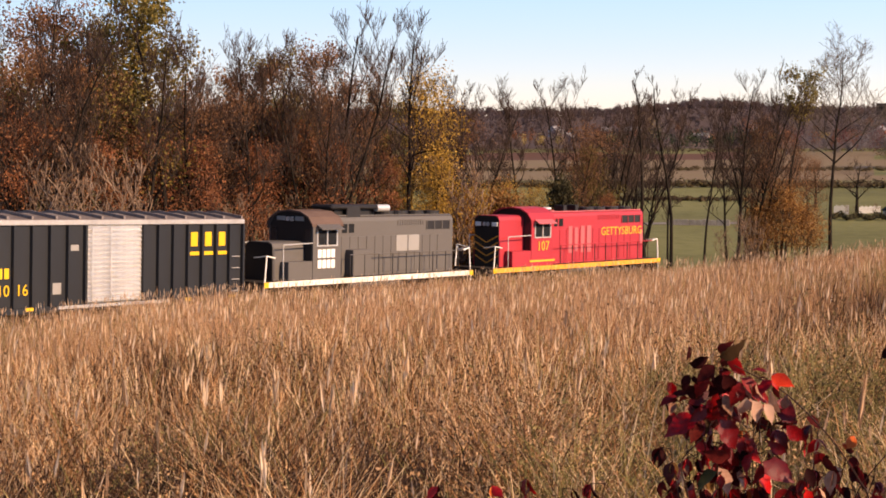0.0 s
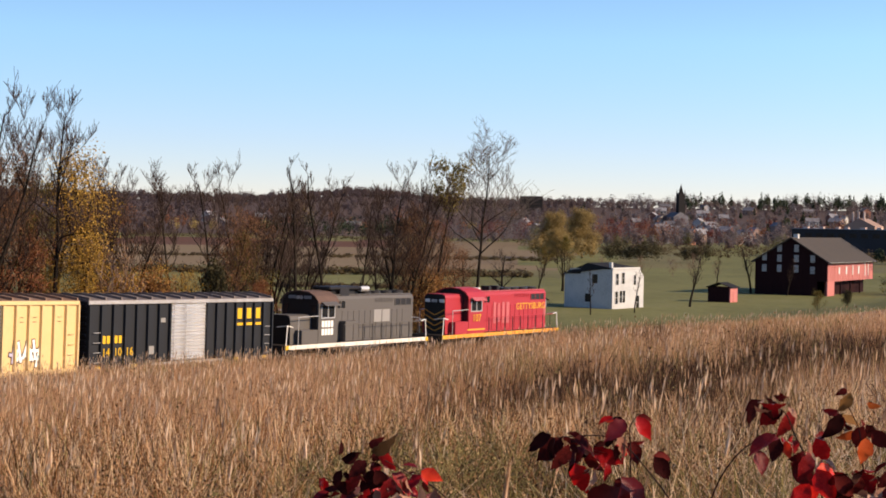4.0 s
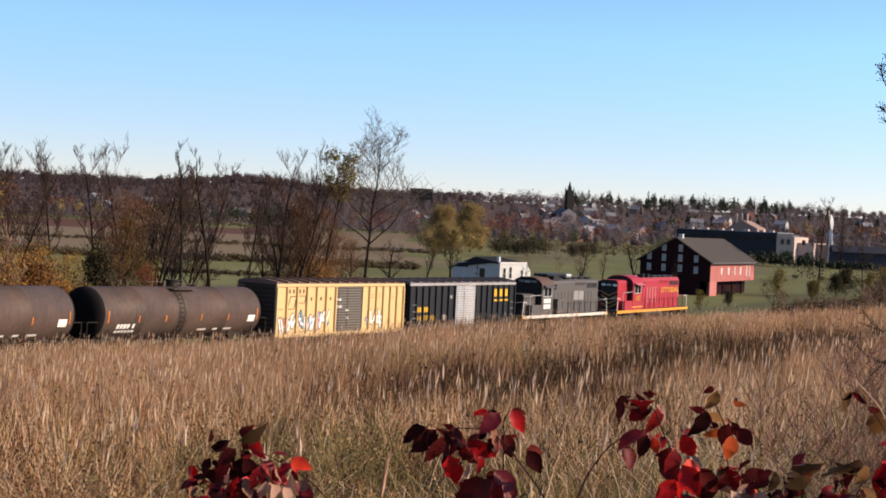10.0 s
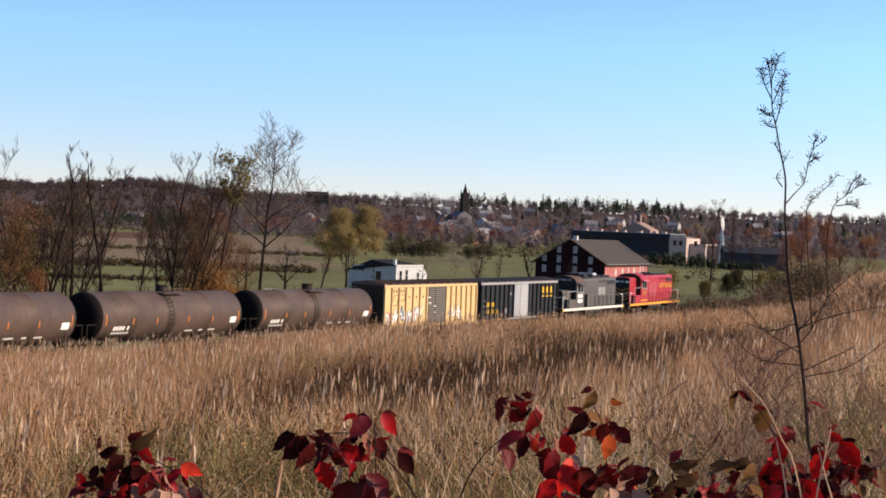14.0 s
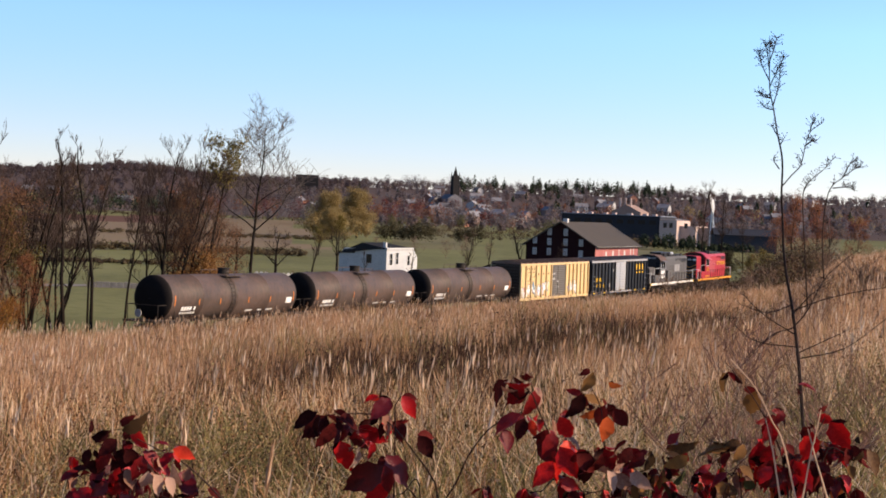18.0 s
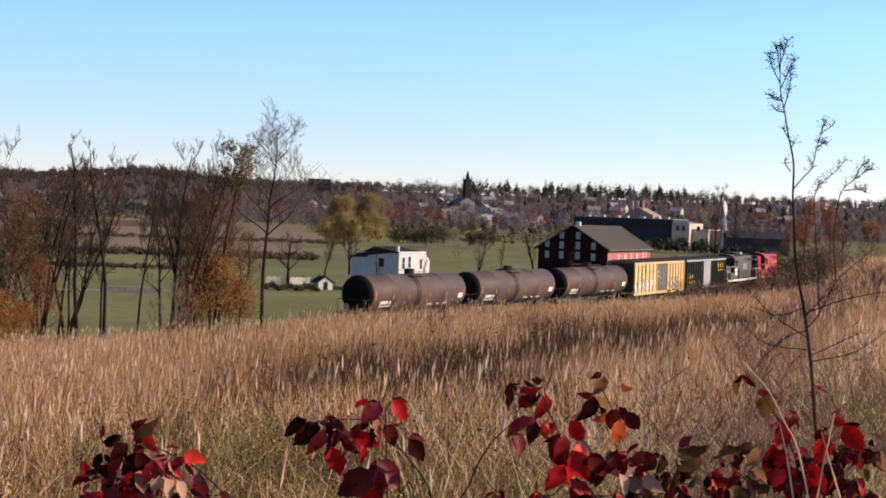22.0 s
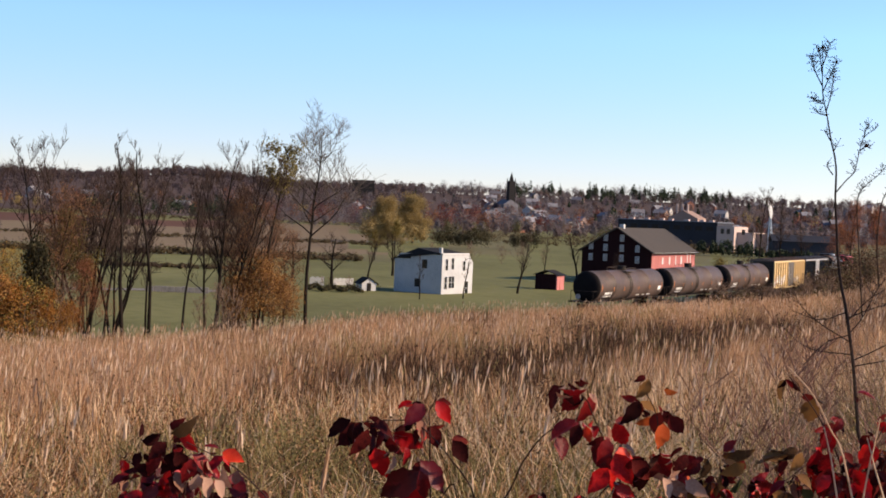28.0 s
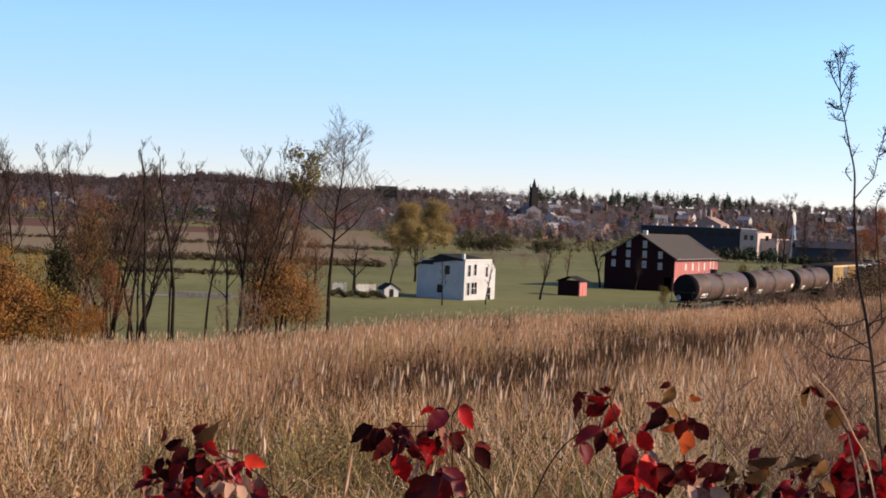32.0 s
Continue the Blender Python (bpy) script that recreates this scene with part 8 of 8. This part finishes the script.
bramble_b = bramble("red_bramble", "arching bramble with large scarlet leaves", 1.4, 3.2,
        [(3.2, 1, [(1.6, -10.8), (0.9, -10.6), (0.3, -10.9)])], DARK, 5, (0.042, 0.068), 0.45)
leafy(bramble_b, LEAVES_B, 3.15, 32)
canes(bramble_b, [[(2.23, -10.6), (1.99, -9.95), (1.32, -9.1), (0.54, -8.23), (-0.16, -7.77), (-1.18, -7.72), (-2.24, -7.83)], [(1.6, -11.0), (0.9, -10.2), (0.6, -9.5)], [(0.54, -8.23), (0.5, -7.4), (0.7, -7.0)]], 3.15)
bramble_c = bramble("red_bramble", "arching bramble with scarlet and crimson leaves", 6.4, 3.2,
        [(3.2, 2, [(6.9, -10.6), (6.2, -10.3), (5.8, -10.4)]), (3.2, 2, [(7.2, -10.8), (7.9, -10.3), (8.3, -10.2)])], DARK, 8, (0.040, 0.064), 0.4)
leafy(bramble_c, LEAVES_C, 3.15, 33)
leafy(bramble_c, [(7.50, -8.83, 8.27, -9.51, 20, "M"), (7.92, -8.70, 7.65, -9.86, 30, "D"), (8.44, -8.77, 7.97, -9.94, 40, "M"), (6.92, -9.80, 7.67, -10.16, 20, "R"), (8.68, -9.38, 9.13, -10.07, 50, "P"), (9.51, -9.43, 10.26, -9.95, 30, "P"), (8.89, -9.47, 9.65, -10.07, 30, "P"), (9.58, -8.50, 8.98, -9.15, 40, "M"), (10.00, -8.67, 9.51, -9.32, 30, "D"), (9.17, -8.73, 9.00, -9.46, 50, "P")], 3.12, 43)
canes(bramble_c, [[(3.12, -9.9), (3.75, -8.62), (4.46, -7.86), (5.4, -7.4)], [(7.2, -9.91), (6.61, -8.49), (6.04, -7.37), (5.69, -6.65), (5.04, -6.34)]], 3.15)
bramble_bronze = bramble("bronze_bramble", "bramble with curled bronze and dark leaves", 8.2, 3.3,
        [(3.3, 2, [(9.4, -10.0), (9.8, -9.4)]), (3.3, 2, [(10.4, -10.0), (10.8, -9.6)])], LATE, 21, (0.038, 0.060), 0.4)
leafy(bramble_bronze, LEAVES_BRONZE, 3.2, 34)
canes(bramble_bronze, [[(8.9, -10.02), (8.51, -8.39), (8.35, -7.15), (7.94, -6.33)]], 3.2)
bramble_d = bramble("red_bramble", "leggy bramble with bronze tips and red leaves", 15.3, 3.3,
        [(3.35, 4, [(16.0, -8.8), (16.8, -7.9)]), (3.3, 4, [(16.4, -9.0), (17.4, -8.1)]), (3.25, 4, [(14.8, -9.6), (14.2, -9.0)]), (3.2, 5, [(15.4, -9.6), (15.2, -9.0)]), (3.2, 3, [(16.6, -9.8), (17.0, -9.2)]), (3.2, 2, [(13.6, -9.8), (13.2, -9.3)]), (3.2, 3, [(17.6, -9.5)]), (3.2, 3, [(13.4, -10.0)])], LATE, 9, (0.040, 0.062), 0.4)
leafy(bramble_d, LEAVES_D, 3.2, 35)
leafy(bramble_d, [(14.51, -7.23, 14.35, -8.05, 20, "R"), (14.65, -8.03, 14.29, -8.87, 20, "R"), (14.48, -8.65, 14.91, -9.42, 20, "R"), (14.99, -6.79, 14.81, -7.31, 30, "D"), (16.12, -7.71, 15.96, -8.43, 20, "F"), (15.87, -8.74, 15.61, -9.56, 10, "R"), (15.14, -7.99, 15.46, -8.37, 30, "M"), (14.09, -8.88, 14.51, -9.46, 30, "F"), (15.09, -9.00, 14.52, -9.66, 30, "D"), (16.00, -7.32, 15.63, -7.75, 40, "M"), (13.71, -9.42, 14.13, -9.79, 40, "G"), (14.68, -8.84, 14.21, -9.48, 30, "R"), (15.47, -8.57, 15.89, -9.14, 30, "R")], 3.16, 44)
canes(bramble_d, [[(15.3, -9.88), (14.92, -8.18), (14.04, -6.6), (13.07, -5.42)], [(15.91, -9.84), (16.03, -8.1), (16.48, -6.95)]], 3.2)
bramble_e = bramble("brown_bramble", "low tangle of bronze and withered bramble leaves", 8.0, 3.1,
        tips(3.1, 5, (4.1, -10.2), (7.6, -10.0), (9.0, -9.7), (9.4, -10.0), (10.3, -9.5), (11.0, -9.8), (11.8, -9.4), (12.6, -9.7), (12.4, -9.0), (9.9, -10.2), (11.4, -10.2), (12.2, -10.2), (13.1, -9.6)), LATE, 12, (0.034, 0.056))

leafy(bramble_e, [(10.72, -8.62, 11.66, -8.97, 50, "B"), (11.64, -8.66, 10.74, -9.18, 50, "B"), (13.05, -8.25, 11.85, -8.65, 70, "B"), (13.45, -8.12, 12.45, -8.44, 70, "B"), (12.08, -9.34, 12.81, -9.59, 30, "R"), (13.09, -9.17, 12.51, -9.72, 40, "D"), (11.08, -9.72, 11.67, -9.27, 40, "G"), (13.48, -8.93, 14.10, -9.29, 50, "B"), (13.65, -8.11, 13.28, -8.85, 40, "B"), (10.83, -8.92, 11.28, -9.61, 50, "M")], 3.1, 45)


def dry_weed():
    """A tall thin weed with side sprays and small seed pods."""
    rnd = random.Random(15)
    D = 4.0
    fx, fy = D * math.sin(radians(15.6)), D * math.cos(radians(15.6))
    foot = Vector((fx, fy, float(ground(fx, fy)[0]) - 0.05))
    w = root("tall_weed", "tall dry weed with a thin dark stem and seed sprays", "weed", m=Matrix.Translation(foot))

    def at(az, el):
        return eye_point(az, el, D) - foot
    main = [Vector((0, 0, 0))] + [at(a, e) for a, e in ((15.6, -9.6), (15.35, -7.2), (15.04, -4.89), (14.70, -3.05), (14.45, -2.02), (14.26, -0.99), (14.16, 0.04), (14.05, 1.07), (14.0, 2.32), (13.75, 3.34), (13.57, 4.16), (13.37, 4.98), (13.30, 6.21), (13.25, 6.83))]
    line = glide(main, 4)
    bm = bmesh.new()
    stem_tube(line, 0.0052, 0.0009, bm)
    part("stem", bm, M["stem_dry"], w)
    ways = [([(13.37, 4.98), (13.61, 5.61), (13.83, 6.12)], 20), ([(13.36, 5.19), (13.03, 5.8), (12.93, 6.31)], 20), ([(13.45, 4.57), (13.2, 4.61), (13.04, 4.73)], 16), ([(13.53, 4.27), (13.68, 4.99), (13.72, 5.81)], 20), ([(13.32, 5.6), (13.2, 6.3), (13.1, 6.7)], 14), ([(13.30, 5.9), (13.45, 6.4), (13.5, 6.8)], 14), ([(13.57, 4.16), (13.3, 4.2), (13.15, 4.35)], 8),
            ([(14.06, 1.38), (14.38, 1.81), (14.67, 2.19), (14.8, 2.96), (14.94, 3.42), (15.31, 3.73)], 20), ([(14.8, 2.92), (15.02, 3.07), (15.14, 3.01)], 10), ([(14.94, 3.42), (14.95, 3.7), (15.1, 3.85)], 8), ([(13.91, 2.0), (13.69, 2.31), (13.72, 2.51)], 3), ([(13.75, 3.24), (13.49, 3.65)], 3), ([(13.89, 2.89), (14.04, 3.19)], 3),
            ([(15.25, -3.12), (15.0, -0.8), (14.82, 1.1), (15.1, 1.69), (15.48, 2.05), (15.86, 2.54)], 26), ([(15.76, -1.96), (15.6, -0.3), (15.72, 1.24), (16.19, 1.81), (16.58, 2.13), (16.77, 2.2)], 26), ([(15.85, 1.4), (16.41, 1.47), (16.65, 1.33)], 14), ([(16.19, 1.81), (16.4, 2.3), (16.7, 2.5)], 10),
            ([(14.77, -3.25), (15.38, -2.5), (15.96, -2.05)], 5), ([(14.87, -3.66), (15.25, -3.12), (15.76, -1.96), (16.33, -1.31), (16.9, -0.77)], 8), ([(14.76, -3.15), (15.79, -2.68), (16.97, -2.31), (18.15, -2.05)], 8), ([(15.01, -4.69), (16.05, -4.11), (16.83, -3.65)], 6), ([(15.08, -4.89), (16.67, -4.38), (18.19, -3.06)], 6),
            ([(14.69, -2.95), (13.79, -3.3), (12.76, -3.04)], 8), ([(14.94, -4.07), (13.59, -3.31), (12.74, -2.52)], 8), ([(15.0, -4.48), (13.43, -4.36), (12.37, -3.59)], 8), ([(14.87, -3.76), (14.03, -4.12), (13.25, -5.0)], 8)]
    pods = []
    for way, count in ways:
        pts = glide([at(a, e) for a, e in way], 4)
        bm = bmesh.new()
        stem_tube(pts, 0.0018, 0.0007, bm, 5)
        for k in range(int(count * 2.4)):
            t = rnd.uniform(0.3, 1.0) * (len(pts) - 1)
            i = min(int(t), len(pts) - 2)
            p = pts[i].lerp(pts[i + 1], t - i)
            q = p + Vector((rnd.uniform(-1, 1), rnd.uniform(-0.5, 0.5), rnd.uniform(-0.1, 1.2))).normalized() * rnd.uniform(0.006, 0.022)
            rod(bm, p, q, 0.0006, 0.0005, n=3, caps=False)
            pods.append(q)
        tagged(part("spray", bm, M["stem_dry"], w), kind="stuff")
    pod_bm = bmesh.new()
    for q in pods:
        bmesh.ops.create_icosphere(pod_bm, subdivisions=1, radius=rnd.uniform(0.0008, 0.0015), matrix=Matrix.Translation(q) @ Euler((rnd.uniform(-1, 1), rnd.uniform(-1, 1), 0)).to_matrix().to_4x4() @ Matrix.Diagonal((1, 1, 1.8, 1)))
    tagged(part("seed_pod", pod_bm, M["stem_dry"], w), kind="stuff")
    return w


weed = dry_weed()


def dry_stalks():
    """Pale straws bending through the brambles."""
    for way in ([(15.75, -10.6), (15.04, -8.0), (14.61, -7.22), (13.96, -6.04), (13.0, -5.03)], [(15.1, -10.4), (14.66, -8.23), (14.37, -7.14)], [(15.75, -10.4), (16.13, -7.91), (16.33, -6.69)], [(16.9, -10.4), (16.4, -9.0), (15.9, -7.4)]):
        pts = [eye_point(a, e, 3.0) for a, e in way]
        k = pts[0].z / (pts[1].z - pts[0].z)
        foot = pts[0] + (pts[0] - pts[1]) * k
        foot.z = float(ground(foot.x, foot.y)[0]) - 0.03
        t = root("dry_stalk", "pale dry stalk leaning among the bramble leaves", "stalk", "dry stalks", Matrix.Translation(foot))
        bm = bmesh.new()
        stem_tube(glide([Vector((0, 0, 0))] + [p - foot for p in pts], 4), 0.0022, 0.0012, bm, 5)
        part("stem", bm, M["plume"], t)


dry_stalks()

# how far the wind moves the plants to the right, by the second, in steps of about a millimetre
K, KW = 3.15 / 2700, 4.0 / 2700
B_SWAY = ((0, -14), (1, -14), (1.5, -22), (2, -16), (3, -10), (6, 0), (7, -6), (8, 0), (9, 15), (10, -9), (11, 10), (12, 44), (12.5, 18), (13, 13), (13.5, -90), (14, -42), (14.5, -50), (16.5, 8), (17, 0), (18, 4), (19, 8), (20, -8),
          (21, -33), (22, -31), (22.5, 16), (23, -7), (24, -25), (24.5, -4), (25, -17), (27.5, -14), (28, -29), (29, -34), (30, -27), (31, -19), (32, -29))
A_SWAY = ((0, 6), (1, -12), (2, 10), (6, 4), (13, 0), (17, 0), (19, 4), (20, -11), (21, 0), (23, -3), (25, -6), (28, -8), (30, -7), (32, -9))
C_SWAY = ((0, 8), (6, 14), (7, 11), (8, 0), (10, 6), (12, 0), (13, -3), (14, -13), (16.5, -4), (17, 0), (20, -4), (22, -3), (24, 0), (28, -2), (32, 1))
W_SWAY = ((0, 10), (11.2, 24), (12, -13), (12.5, -32), (13, 6), (13.5, -5), (14, 17), (16.5, 6), (17, 0), (17.5, 2), (18, 31), (19, 30), (20, 30), (22, 28), (23, 38), (24, 48), (25, 41), (27.5, 6), (28, 20), (30, 11), (32, 9))
SWAY += [(bramble_a, 1.1, [(t, d * K) for t, d in A_SWAY]), (bramble_b, 1.22, [(t, d * K) for t, d in B_SWAY]), (bramble_c, 1.25, [(t, d * K) for t, d in C_SWAY]),
         (bramble_bronze, 1.25, [(t, d * K) for t, d in C_SWAY]), (weed, 2.2, [(t, d * KW) for t, d in W_SWAY])]
motions()
